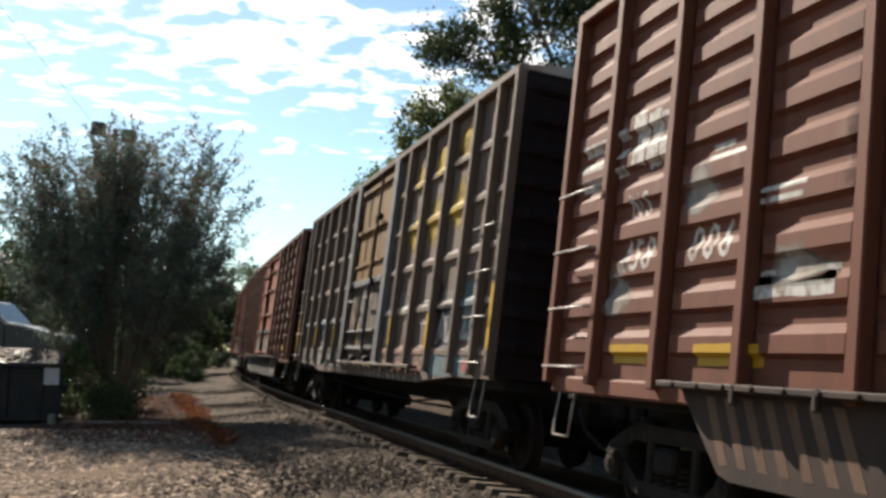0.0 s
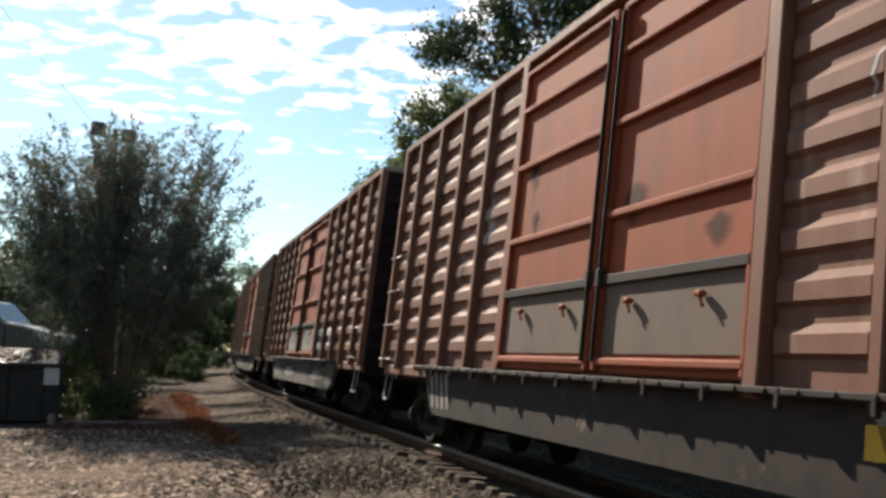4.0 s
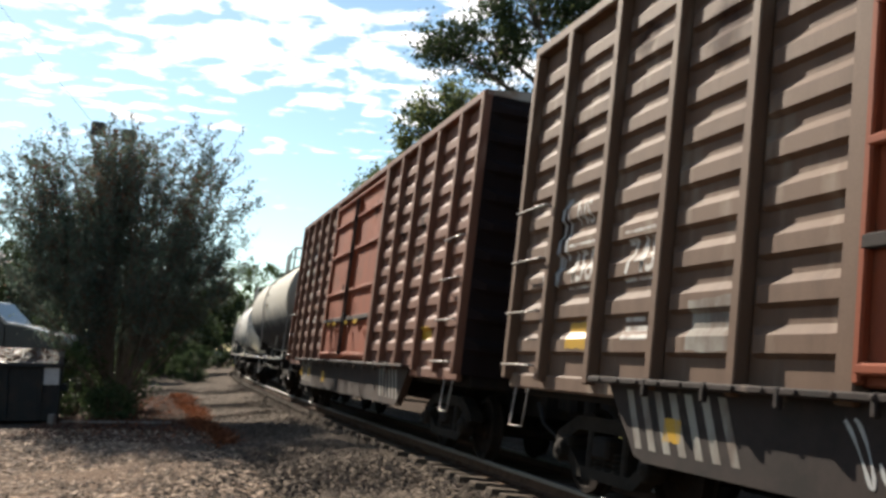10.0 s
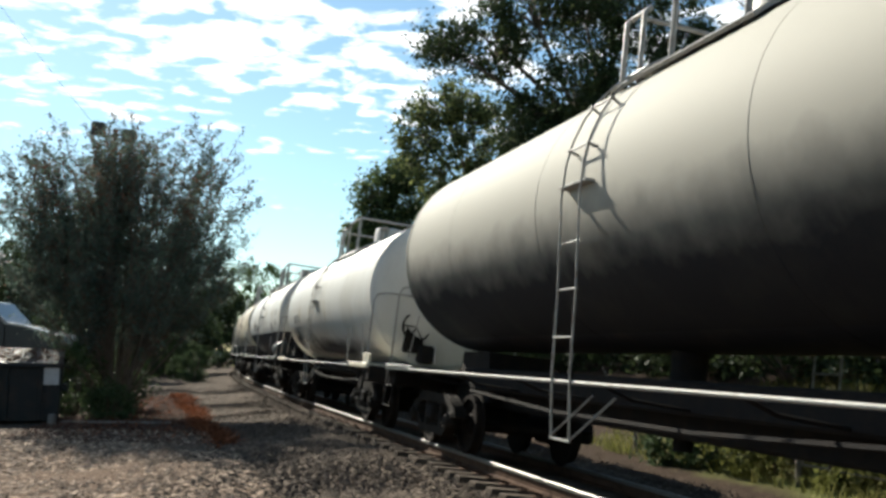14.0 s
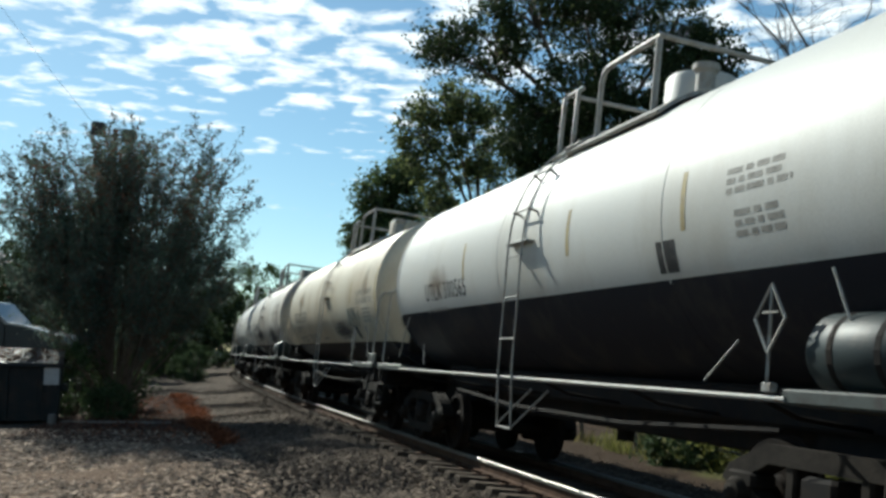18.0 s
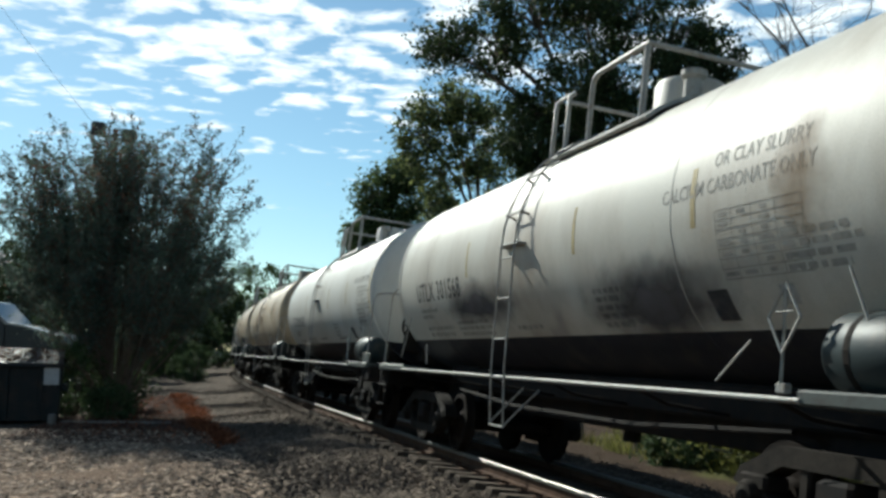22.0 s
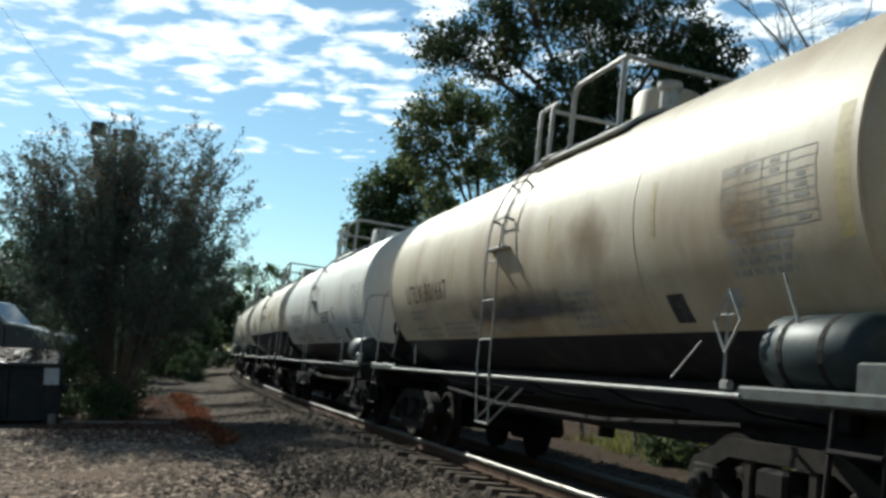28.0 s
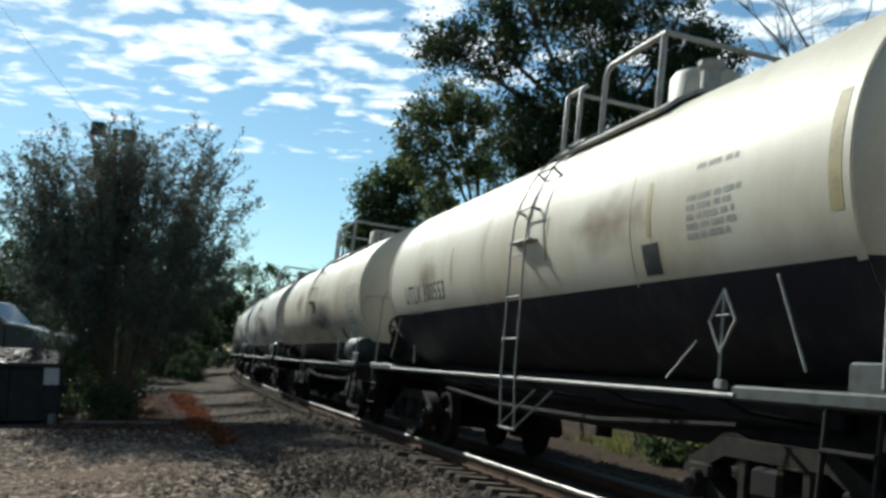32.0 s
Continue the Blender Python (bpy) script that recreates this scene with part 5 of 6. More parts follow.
    boxcar("brown ribbed boxcar with orange-red double doors and grey lower patches", -52.03, 7.92, BROWN, DOOR, "waves", SILL_DARK, lower=GREY,
           yellow_x=((-6.1, 1.45, .62, .17), (-3.6, .9, .3, .2)),
           marks=(stripes(-3.5, 6, PALE), stripes(5.05, 4, PALE), bars(-5.4, 2.2, .7, 5, .06), bars(-5.4, 3.0, .6, 3, .06), scrawl(-3.2, 2.9, 1.6, .7, GRAFFITI[0], 21, count=5), plate(.9, 3.5, .5, .25, WHITE_MARK)))
    boxcar("brown ribbed boxcar with orange-red doors, whitewashed along the bottom", -34.41, 7.97, BROWN, DOOR, "waves", SILL_GREY, lower=PALE,
           yellow_x=((-5.6, 1.45, .62, .17), (6.2, 1.42, .6, .2), (-4.0, .85, .3, .25)),
           marks=(stripes(-3.4, 8, PALE), stripes(5.05, 7, PALE), words("SOU", 5.5, 2.6, .34), words("587", 5.52, 2.1, .44), words("028", 4.4, 2.1, .44), bars(-5.2, 2.6, .7, 3, .08), bars(-5.2, 1.95, .7, 2, .08),
                  bars(6.1, 1.8, .7, 3), bars(4.7, 1.8, .7, 3), plate(-4.1, 1.7, .6, .4, PAPER), plate(-2.98, 1.66, .95, .8, GRAFFITI[1]), scrawl(-2.6, 1.7, .9, .75, GRAFFITI[0], 33, count=2, thick=.07), scrawl(2.3, 1.72, 4.0, .4, GRAFFITI[1], 34, count=9, thick=.05, flat=1.54), plate(-1.7, 1.72, .9, .5, RUST_RUN, flat=True), plate(6.4, 3.7, .98, .8, PRIMER), plate(5.3, 3.9, .98, 1.0, PRIMER), plate(4.2, 3.7, .9, .9, PRIMER), plate(-3.2, .85, 3.0, .45, PRIMER, flat=True), plate(1.5, .85, 3.6, .45, PRIMER, flat=True),
                  scrawl(3.8, .85, 5.5, .4, GRAFFITI[1], 31, count=14, thick=.09), scrawl(4.6, 2.0, .9, .9, GRAFFITI[0], 32, count=4)))
    boxcar("olive-brown ribbed boxcar with orange-red doors and pale graffiti", -16.69, 7.88, OLIVE, DOOR, "waves", SILL_DARK,
           yellow_x=((-6.63, 1.45, .42, .27), (6.15, 1.55, .55, .26), (4.3, .8, .24, .18), (1.9, .8, .28, .2), (-1.5, .78, .28, .2), (-4.75, .78, .36, .22)),
           marks=(words("NS", 6.45, 2.66, .32), words("458", 6.53, 2.08, .44), words("745", 5.36, 2.08, .44), plate(6.18, 2.03, .75, .03, WHITE_MARK), plate(5.0, 2.03, .75, .03, WHITE_MARK), plate(6.18, 2.45, .75, .03, WHITE_MARK), plate(5.0, 2.45, .75, .03, WHITE_MARK), bars(5.3, 1.66, .6, 3, .04), scrawl(7.1, 2.5, .5, .9, GRAFFITI[0], 48, count=3, thick=.06), stripes(5.05, 7, PALE), stripes(-4.0, 6, PALE),
                  scrawl(-.5, 2.4, 1.6, .4, GRAFFITI[0], 41, count=9, thick=.03, flat=1.525), scrawl(-2.8, 1.7, .9, .8, GRAFFITI[0], 42, count=3), scrawl(-3.95, 2.1, .9, .45, GRAFFITI[0], 43, count=5), scrawl(-5.05, 1.9, .9, .9, GRAFFITI[0], 45, count=5, thick=.025), scrawl(-6.15, 1.9, .65, .6, GRAFFITI[0], 46, count=4, thick=.025), scrawl(-2.9, .85, 1.5, .4, GRAFFITI[0], 44, count=6, flat=1.524), scrawl(2.6, .85, 2.4, .4, GRAFFITI[0], 47, count=6, flat=1.524), plate(3.9, 1.6, .7, .4, PALE)))
    boxcar("brown ribbed boxcar with orange-red double doors", .72, 7.78, BROWN, DOOR, "waves", SILL_BROWN,
           yellow_x=((-5.9, 1.65, .62, .2), (6.15, 1.62, .62, .19), (5.0, .85, .3, .2), (3.9, .85, .3, .2), (1.9, .8, .35, .24), (-1.2, 1.95, .35, .08), (-.2, 1.95, .4, .08), (1.0, 1.95, .3, .08), (1.7, 1.95, .3, .08)),
           marks=(words("NS", 5.5, 2.56, .32), words("458", 5.52, 2.1, .44), words("257", 4.4, 2.08, .44), bars(5.4, 1.66, .6, 2, .04), bars(4.35, 1.66, .6, 2, .04), stripes(5.05, 7, PALE), stripes(-3.5, 6, PALE), plate(6.4, 3.75, .98, .9, PRIMER), plate(5.3, 4.0, .98, 1.0, PRIMER), plate(5.3, 3.4, .9, .7, PRIMER), plate(-1.6, 1.75, .4, .4, SILL_DARK), bars(.7, 1.75, .2, 3)))
    front = 10.08
    tank_car("dull black tank car, pale above from dust and painted-in sun", front + 7.08, 7.08, 1.52, 3.08, BLACK_TANK, BLACK_BAND, 1.7, lad=-.2, reservoir=False, rows=())
    gold = tuple((x, 2.62, .07, .48, GOLD) for x in (2.25, -1.1, -3.3))
    tags = ((-3.42, 1.8, .27, .22, BLACK_MARK), (-4.25, 1.84, .17, .13, GREY_MARK))
    common = dict(rows=((-4.75, 2.2, .8, 4), (-1.7, 1.98, .7, 5), (.5, 1.7, .9, 1), (-2.2, 1.7, .8, 1)), stripes_x=((-5.62, 2.56, .14, .86, GOLD), *gold, *tags), table=(-4.85, 2.52, 1.05, .5))
    low, high = 1.62, 2.02
    specs = [
        (25.75, "cream-white tank car with pale frame and orange stripes", 0, 0, 1.2, "GATX 5701", "", dict(mark_size=.33, mark_x=1.95, squeeze=.55, lad=.62, light_frame=True, reservoir=False, table=None, rows=((2.1, 1.9, .75, 4), (4.0, 1.88, .9, 2)), stripes_x=((3.42, 2.34, .07, .48, GOLD), (1.72, 2.34, .08, .48, GOLD), (-.6, 2.34, .08, .48, GOLD)), grime=((4.6, 1.75, 2.0, .8, SOOT), (0, 1.56, 11.0, .64, SOOT)))),
        (39.35, "white tank car with a high black lower band", 0, 4, high, "UTLX 300565", "UTLX 300565", dict(lad=.09, mark_x=2.33, mark_size=.36, stripes_x=((-5.62, 2.56, .14, .86, GOLD), *gold, (-3.0, 2.2, .3, .26, BLACK_MARK)), rows=((-4.3, 2.72, .8, 3), (-4.3, 2.4, .6, 3)), table=None, grime=((3.5, 2.4, 2.6, .9, TAN_STREAK),))),
        (52.45, "cream tank car with a brown spill down its end", 1, 4, low, "UTLX 301251", "UTLX 301251", dict(lad=-.5, grime=((-2.0, 1.9, 3.0, .5, SOOT), (-4.7, 2.7, 1.4, 1.4, TAN_STREAK), (3.6, 2.7, 2.0, 1.4, TAN_STREAK)), stain=True, reservoir=False, table=None, text=(("CALCIUM CARBONATE", -3.84, 2.5, .165), ("OR CLAY SLURRY ONLY", -3.84, 2.34, .165)), extra=(scrawl(-2.9, 2.1, 1.05, .35, GRAFFITI[1], 51, lambda z: math.sqrt(1.47 ** 2 - (z - 2.66) ** 2) + .003, 6, .05),))),
        (66.25, "soiled white tank car with sooty lower sides", 3, 4, low, "UTLX 301568", "UTLX 301568", dict(lad=.47, table=(-4.1, 2.22, 1.0, .5), grime=((-2.4, 1.95, 3.8, 1.0, SOOT), (2.0, 2.1, 4.0, .8, SOOT), (-4.6, 2.6, 1.2, 1.8, TAN_STREAK)), stain=True, text=(("OR CLAY SLURRY", -3.55, 2.82, .17), ("CALCIUM CARBONATE ONLY", -2.83, 2.62, .17)))),
        (79.95, "clean white tank car with a dark lower band", 0, 4, low, "UTLX 301675", "UTLX 301675", dict(lad=.41, mark_x=1.76, mark_size=.37, mark_z=2.07, table=(-4.95, 2.17, 1.1, .5), text=(("OR CLAY SLURRY ONLY", -4.02, 2.78, .165), ("NO PRESSURE RELIEF DEVICE", -4.4, 2.63, .085), ("NOT FOR FLAMMABLE OR POISONOUS LIQUIDS", -4.4, 2.55, .068), ("AAR 211 A 100 W1", -4.58, 2.47, .085)))),
        (93.6, "yellow-stained cream tank car", 2, 4, low, "UTLX 301447", "UTLX 301447", dict(lad=.55, grime=((-3.0, 2.8, 3.4, 1.8, TAN_STREAK), (2.5, 2.5, 3.0, 1.6, TAN_STREAK)), stain=True)),
        (107.25, "tan-stained tank car with rusty streaks", 2, 4, low, "UTLX 301667", "UTLX 301667", dict(lad=.33, grime=((-2.0, 2.5, 2.4, 1.4, TAN_STREAK), (-4.6, 2.4, 1.4, 1.6, TAN_STREAK), (3.6, 2.3, 2.6, 1.1, TAN_STREAK), (0, 1.95, 6, .5, SOOT)), stain=True)),
        (120.95, "bright white tank car with spray-painted words", 0, 4, low, "UTLX 301182", "UTLX 301182", dict(lad=.32, mark_x=1.99, mark_size=.36, sprayed=(("\"BLUEFNOFF\"", -.52, 2.06, .40, .52), ("P.A.S.", -2.06, 2.12, .42, .42)))),
        (134.1, "cream tank car with a high black lower band", 1, 4, high, "UTLX 300553", "UTLX 300553", dict(lad=-.55, table=None, rows=((-4.3, 2.85, .6, 1), (-4.3, 2.6, .8, 5)), stripes_x=((-5.62, 2.7, .12, .8, GOLD), *gold, (-3.3, 2.2, .28, .26, BLACK_MARK)), grime=((-2.5, 2.6, 3, 1.2, TAN_STREAK), (3.5, 2.5, 2.4, 1.2, TAN_STREAK)), reservoir=False)),
    ]
    f = 134.5
    for i, (k, lab) in enumerate(((1, "cream tank car with a dark lower band"), (3, "soiled white tank car with a dark lower band"), (0, "white tank car with a dark lower band"), (2, "tan-stained tank car with a dark lower band"), (1, "cream tank car with a dark lower band"))):
        f += 13.63
        specs.append((f, lab, k, 4, low, "", "", dict(grime=((-1, 2.3, 5, 1.0, SOOT), (2.5, 2.7, 2.5, 1.4, TAN_STREAK)))))
    for f, lab, k, lo, band, mark, head, more in specs:
        opts = {**common, **more}
        tank_car(lab, f + 6.18, 6.44, 1.47, 2.66, TANKS[k], BLACK_BAND if band > 1.4 else TANKS[0], band, mark, head, **opts)


make_train()


# ------------------------------------------------------------ sky
def cloud_material():
    m = bpy.data.materials.new("thin_cloud")
    m.use_nodes = True
    n, ln = m.node_tree.nodes, m.node_tree.links
    n.remove(n["Principled BSDF"])
    co = n.new("ShaderNodeTexCoord")
    mp = n.new("ShaderNodeMapping")
    mp.inputs["Location"].default_value, mp.inputs["Scale"].default_value = (3.1, 7.7, 0), (0.0095, 0.0092, 0.005)
    ln.new(co.outputs["Object"], mp.inputs[0])
    no = n.new("ShaderNodeTexNoise")
    no.inputs["Scale"].default_value, no.inputs["Detail"].default_value, no.inputs["Roughness"].default_value = 1.0, 7, 0.55
    no.inputs["Distortion"].default_value = 0.25
    ln.new(mp.outputs[0], no.inputs[0])
    wide = n.new("ShaderNodeTexNoise")
    wide.inputs["Scale"].default_value, wide.inputs["Detail"].default_value = 0.25, 2
    ln.new(mp.outputs[0], wide.inputs[0])
    ln_ = n.new("ShaderNodeVectorMath")
    ln_.operation = "LENGTH"
    ln.new(co.outputs["Object"], ln_.inputs[0])
    far = n.new("ShaderNodeMapRange")
    far.inputs[1].default_value, far.inputs[2].default_value, far.inputs[3].default_value, far.inputs[4].default_value = 2300, 3700, 0.06, -0.16
    ln.new(ln_.outputs["Value"], far.inputs[0])
    near = n.new("ShaderNodeMapRange")
    near.inputs[1].default_value, near.inputs[2].default_value, near.inputs[3].default_value, near.inputs[4].default_value = 1350, 1800, -0.3, 0.0
    ln.new(ln_.outputs["Value"], near.inputs[0])
    s1 = n.new("ShaderNodeMath")
    s1.operation = "ADD"
    ln.new(far.outputs[0], s1.inputs[0])
    ln.new(near.outputs[0], s1.inputs[1])
    s2 = n.new("ShaderNodeMath")
    s2.operation = "MULTIPLY_ADD"
    ln.new(wide.outputs[0], s2.inputs[0])
    s2.inputs[1].default_value, s2.inputs[2].default_value = 0.5, -0.25
    s3 = n.new("ShaderNodeMath")
    s3.operation = "ADD"
    ln.new(s1.outputs[0], s3.inputs[0])
    ln.new(s2.outputs[0], s3.inputs[1])
    s4 = n.new("ShaderNodeMath")
    s4.operation = "ADD"
    ln.new(s3.outputs[0], s4.inputs[0])
    ln.new(no.outputs[0], s4.inputs[1])
    al = n.new("ShaderNodeMapRange")
    al.inputs[1].default_value, al.inputs[2].default_value, al.inputs[3].default_value, al.inputs[4].default_value = 0.50, 0.66, 0.0, 0.97
    ln.new(s4.outputs[0], al.inputs[0])
    em = n.new("ShaderNodeEmission")
    em.inputs[0].default_value, em.inputs[1].default_value = (1.0, 0.985, 0.96, 1), 0.83
    tr = n.new("ShaderNodeBsdfTransparent")
    mx = n.new("ShaderNodeMixShader")
    ln.new(al.outputs[0], mx.inputs[0])
    ln.new(tr.outputs[0], mx.inputs[1])
    ln.new(em.outputs[0], mx.inputs[2])
    ln.new(mx.outputs[0], n["Material Output"].inputs[0])
    return m


CLOUDS = tagged(new("cloud_layer", Shape().add([(-4800, -4800, 0), (4800, -4800, 0), (4800, 4800, 0), (-4800, 4800, 0)], [(0, 1, 2, 3)]).mesh("cloud_layer", cloud_material())),
                "thin layer of small white broken clouds", "clouds", kind="structure")

# ------------------------------------------------------------ trees
tree("oak_tree", (6.6, 40, -.5), [((-4.7, 0, 15.6), (1.7, 2.2, 1.6), 30), ((-3.0, 0, 17.2), (2.2, 2.4, 1.6), 34), ((-.6, 1, 17.8), (2.6, 3, 1.8), 40), ((1.8, 0, 17.2), (2.2, 3, 2.0), 36), ((3.4, 0, 16.2), (1.4, 2, 1.6), 16), ((-2.9, 0, 12.6), (1.4, 2, .8), 16), ((-1.2, -1, 13.0), (2.0, 2.8, 1.4), 36), ((1.6, 0, 13.6), (2.4, 3, 2.0), 46), ((3.9, 0, 14.2), (1.0, 2, 1.2), 12),
      ((5.6, 1, 12.2), (1.9, 2.6, 1.6), 36), ((7.6, 1, 11.4), (1.4, 2.6, 1.4), 20), ((4.2, 0, 9.8), (4.0, 3, 2.0), 64), ((-.6, 0, 10.0), (3.2, 3, 1.8), 56), ((1.5, 0, 6.4), (6.0, 3, 2.6), 80), ((9.0, 2, 8.4), (2.4, 3, 2.2), 40), ((11, 2, 6), (3.4, 3, 3.4), 60), ((-6.7, 0, 15.4), (1.0, 1.4, 1.1), 16), ((4.9, 0, 14.7), (1.5, 2, 1.5), 34), ((1.6, 0, 11.6), (2.8, 2.5, 2.0), 64), ((-2.6, 0, 10.9), (1.6, 2, 1.5), 34)],
     LEAF_OAK, .2, 120, .38, "large dark-leaved oak tree behind the line", "tree", 3, .42, 1, .3, extra_leaf=(LEAF_LIGHT, .04))
tree("yellowing_tree", (2.2, 60, -.5), [((-3.9, 0, 16.2), (1.4, 2, 1.8), 20), ((-2.4, 0, 17.8), (1.6, 2, 1.4), 20), ((-.6, 0, 17.6), (1.6, 2, 1.6), 20), ((0.6, 0, 15.6), (2.2, 2.2, 2.2), 28), ((-2.6, 0, 14.0), (2.4, 2, 2.0), 30), ((0, 0, 11.8), (3.4, 2.6, 2.6), 44), ((-1, 0, 8), (4, 3, 3.4), 60)],
     LEAF_LIGHT, .30, 75, .42, "tall tree with thin yellowing leaves", "tree", 4, .3, 1, .4, extra_leaf=(LEAF_OAK, .4))
tree("cedar_tree", (-2.4, 70, -.5), [((-2.6, 0, 13.6), (1.4, 1.6, 1.8), 26), ((-.6, 0, 14.6), (1.8, 1.8, 2.2), 30), ((-3.8, 0, 11.0), (1.1, 1.6, 1.8), 24), ((-2.0, 0, 10.4), (2.2, 2.4, 2.4), 44), ((1.6, 0, 12.5), (2.2, 2.2, 3), 36), ((0, 0, 6.5), (4.6, 3, 3.8), 70), ((3.4, 0, 8.8), (2.6, 2.2, 3), 44)],
     LEAF_PINE, .30, 110, .42, "dense green cedar behind the line", "tree", 6, .3, 1, .3, extra_leaf=(LEAF_LIGHT, .12))
def crape_myrtle(base, seed):
    """A vase of many stems that fan out and end in upright leafy sprays."""
    rng = np.random.default_rng(seed)
    t = tagged(new("crape_myrtle"), "multi-stemmed crape myrtle with small dark leaves", "tree")
    t.location = base
    zs, rs = (0.6, 1.4, 2.2, 3.0, 4.0, 5.0, 6.0, 6.8, 7.3, 7.8), (.5, 1.1, 2.1, 2.9, 3.4, 3.6, 3.5, 3.1, 2.6, 1.4)
    twigs, leaves = Shape(), []
    stems = []
    for k in range(8):
        a = k * 2 * math.pi / 8 + rng.uniform(-.3, .3)
        out = rng.uniform(.7, 1.3)
        path = [Vector((math.cos(a) * (.16 + out * q ** 1.5), math.sin(a) * (.16 + out * q ** 1.5), -.3 + 4.6 * q)) for q in np.linspace(0, 1, 7)]
        part("stem", Shape().tube(path, [.075 - .045 * q for q in np.linspace(0, 1, 7)], 7), BARK, t, smooth=60)
        stems.append(path)
    for i in range(270):
        z = 2.7 + 4.7 * rng.random() ** .8
        a, rim = rng.uniform(0, 2 * math.pi), float(np.interp(z, zs, rs))
        rad = rim * rng.random() ** .55 * rng.uniform(.9, 1.06)
        tip = Vector((math.cos(a) * rad, math.sin(a) * rad * .8, z + rng.uniform(0, .35)))
        stem = min(stems, key=lambda p: (p[3] - Vector((tip.x, tip.y, p[3].z))).length)
        root = stem[max(1, min(5, int(z * .55)))]
        bend = root.lerp(tip, .55) + Vector((0, 0, -.25 + .1 * rng.normal()))
        line = [root.lerp(bend, q).lerp(bend.lerp(tip, q), q) for q in np.linspace(0, 1, 7)]
        twigs.tube(line, [.022 - .0026 * j for j in range(7)], 4)
        for q, n, w in ((.7, 46, .24), (.85, 60, .2), (.97, 56, .14)):
            c = np.array(root.lerp(bend, q).lerp(bend.lerp(tip, q), q))
            leaves.append(c + rng.normal(0, w, (n, 3)))
        for j in range(5):
            d = Vector((math.cos(a) * .5 + rng.normal(0, .45), math.sin(a) * .5 + rng.normal(0, .45), rng.uniform(.2, 1.2))).normalized()
            long = rng.uniform(.35, .85)
            p0 = line[rng.integers(3, 7)]
            p1 = p0 + d * long
            twigs.tube([p0, p0.lerp(p1, .5), p1], [.008, .006, .003], 3)
            n = 48
            q = rng.random((n, 1)) ** .8
            leaves.append(np.array(p0) + (np.array(p1) - np.array(p0)) * q * 1.05 + rng.normal(0, 1, (n, 3)) * (.085 - .05 * q))
    for p0, p1 in (((2.2, 0, 6.3), (3.15, 0, 7.95)), ((2.3, .2, 6.2), (3.3, .2, 6.9)), ((-2.2, 0, 6.0), (-3.4, 0, 6.6)), ((2.6, 0, 4.4), (3.7, 0, 5.1))):
        p0, p1 = np.array(p0), np.array(p1)
        twigs.tube([p0, (p0 + p1) / 2 + (.05, 0, -.06), p1], [.014, .009, .003], 4)
        q = rng.random((46, 1)) ** 1.1
        leaves.append(p0 + (p1 - p0) * q + rng.normal(0, 1, (46, 3)) * (.11 - .085 * q))
    part("branchwork", twigs, BARK, t)
    pts = np.concatenate(leaves)
    rusty = rng.random(len(pts)) < .1 + .2 * (pts[:, 2] > 5.2)
    foliage("crown", pts[~rusty], .085, LEAF_MYRTLE, t, seed, droop=-.2, narrow=.5)
    foliage("reddened_crown", pts[rusty], .08, LEAF_RUSTY, t, seed + 1, droop=-.2, narrow=.5)
    return t


crape_myrtle((-8.65, 25.6, -.33), 8)


def bare_tree(base, top, seed, label):
    """A leafless tree: limbs that fork four times."""
    rng = random.Random(seed)
    t = tagged(new("bare_tree"), label, "tree")
    t.location = base
    wood, twigs = Shape(), Shape()

    def grow(p, d, length, r, level):
        path = [p]
        for i in range(5):
            d = (d + Vector((rng.gauss(0, .16), rng.gauss(0, .16), rng.gauss(0.02, .12)))).normalized()
            path.append(path[-1] + d * length / 5)
        (wood if level < 2 else twigs).tube(path, [r * (1 - .13 * i) for i in range(6)], 6 if level < 2 else 4)
        if level < 5:
            for k in range(3 if level else 5):
                q = path[rng.choice((2, 3, 4, 5))] if k else path[5]
                nd = (d + Vector((rng.gauss(-.15 if level < 2 else 0, .55), rng.gauss(0, .45), rng.gauss(.05, .4)))).normalized()
                grow(q, nd, length * rng.uniform(.5, .72), r * .48, level + 1)

    grow(Vector((0, 0, -.3)), Vector((0, 0, 1)), top * .55, .26, 0)
    part("trunk", wood, BARK, t, smooth=60)
    part("twigwork", twigs, BARK, t, smooth=60)
    return t


bare_tree((13.4, 37, -.5), 15.5, 14, "leafless tree with crooked dark branches")
bare_tree((14.9, 36, -.5), 14.6, 31, "leafless tree with crooked dark branches")
bare_tree((16.0, 39, -.5), 15.5, 23, "leafless tree with crooked dark branches")

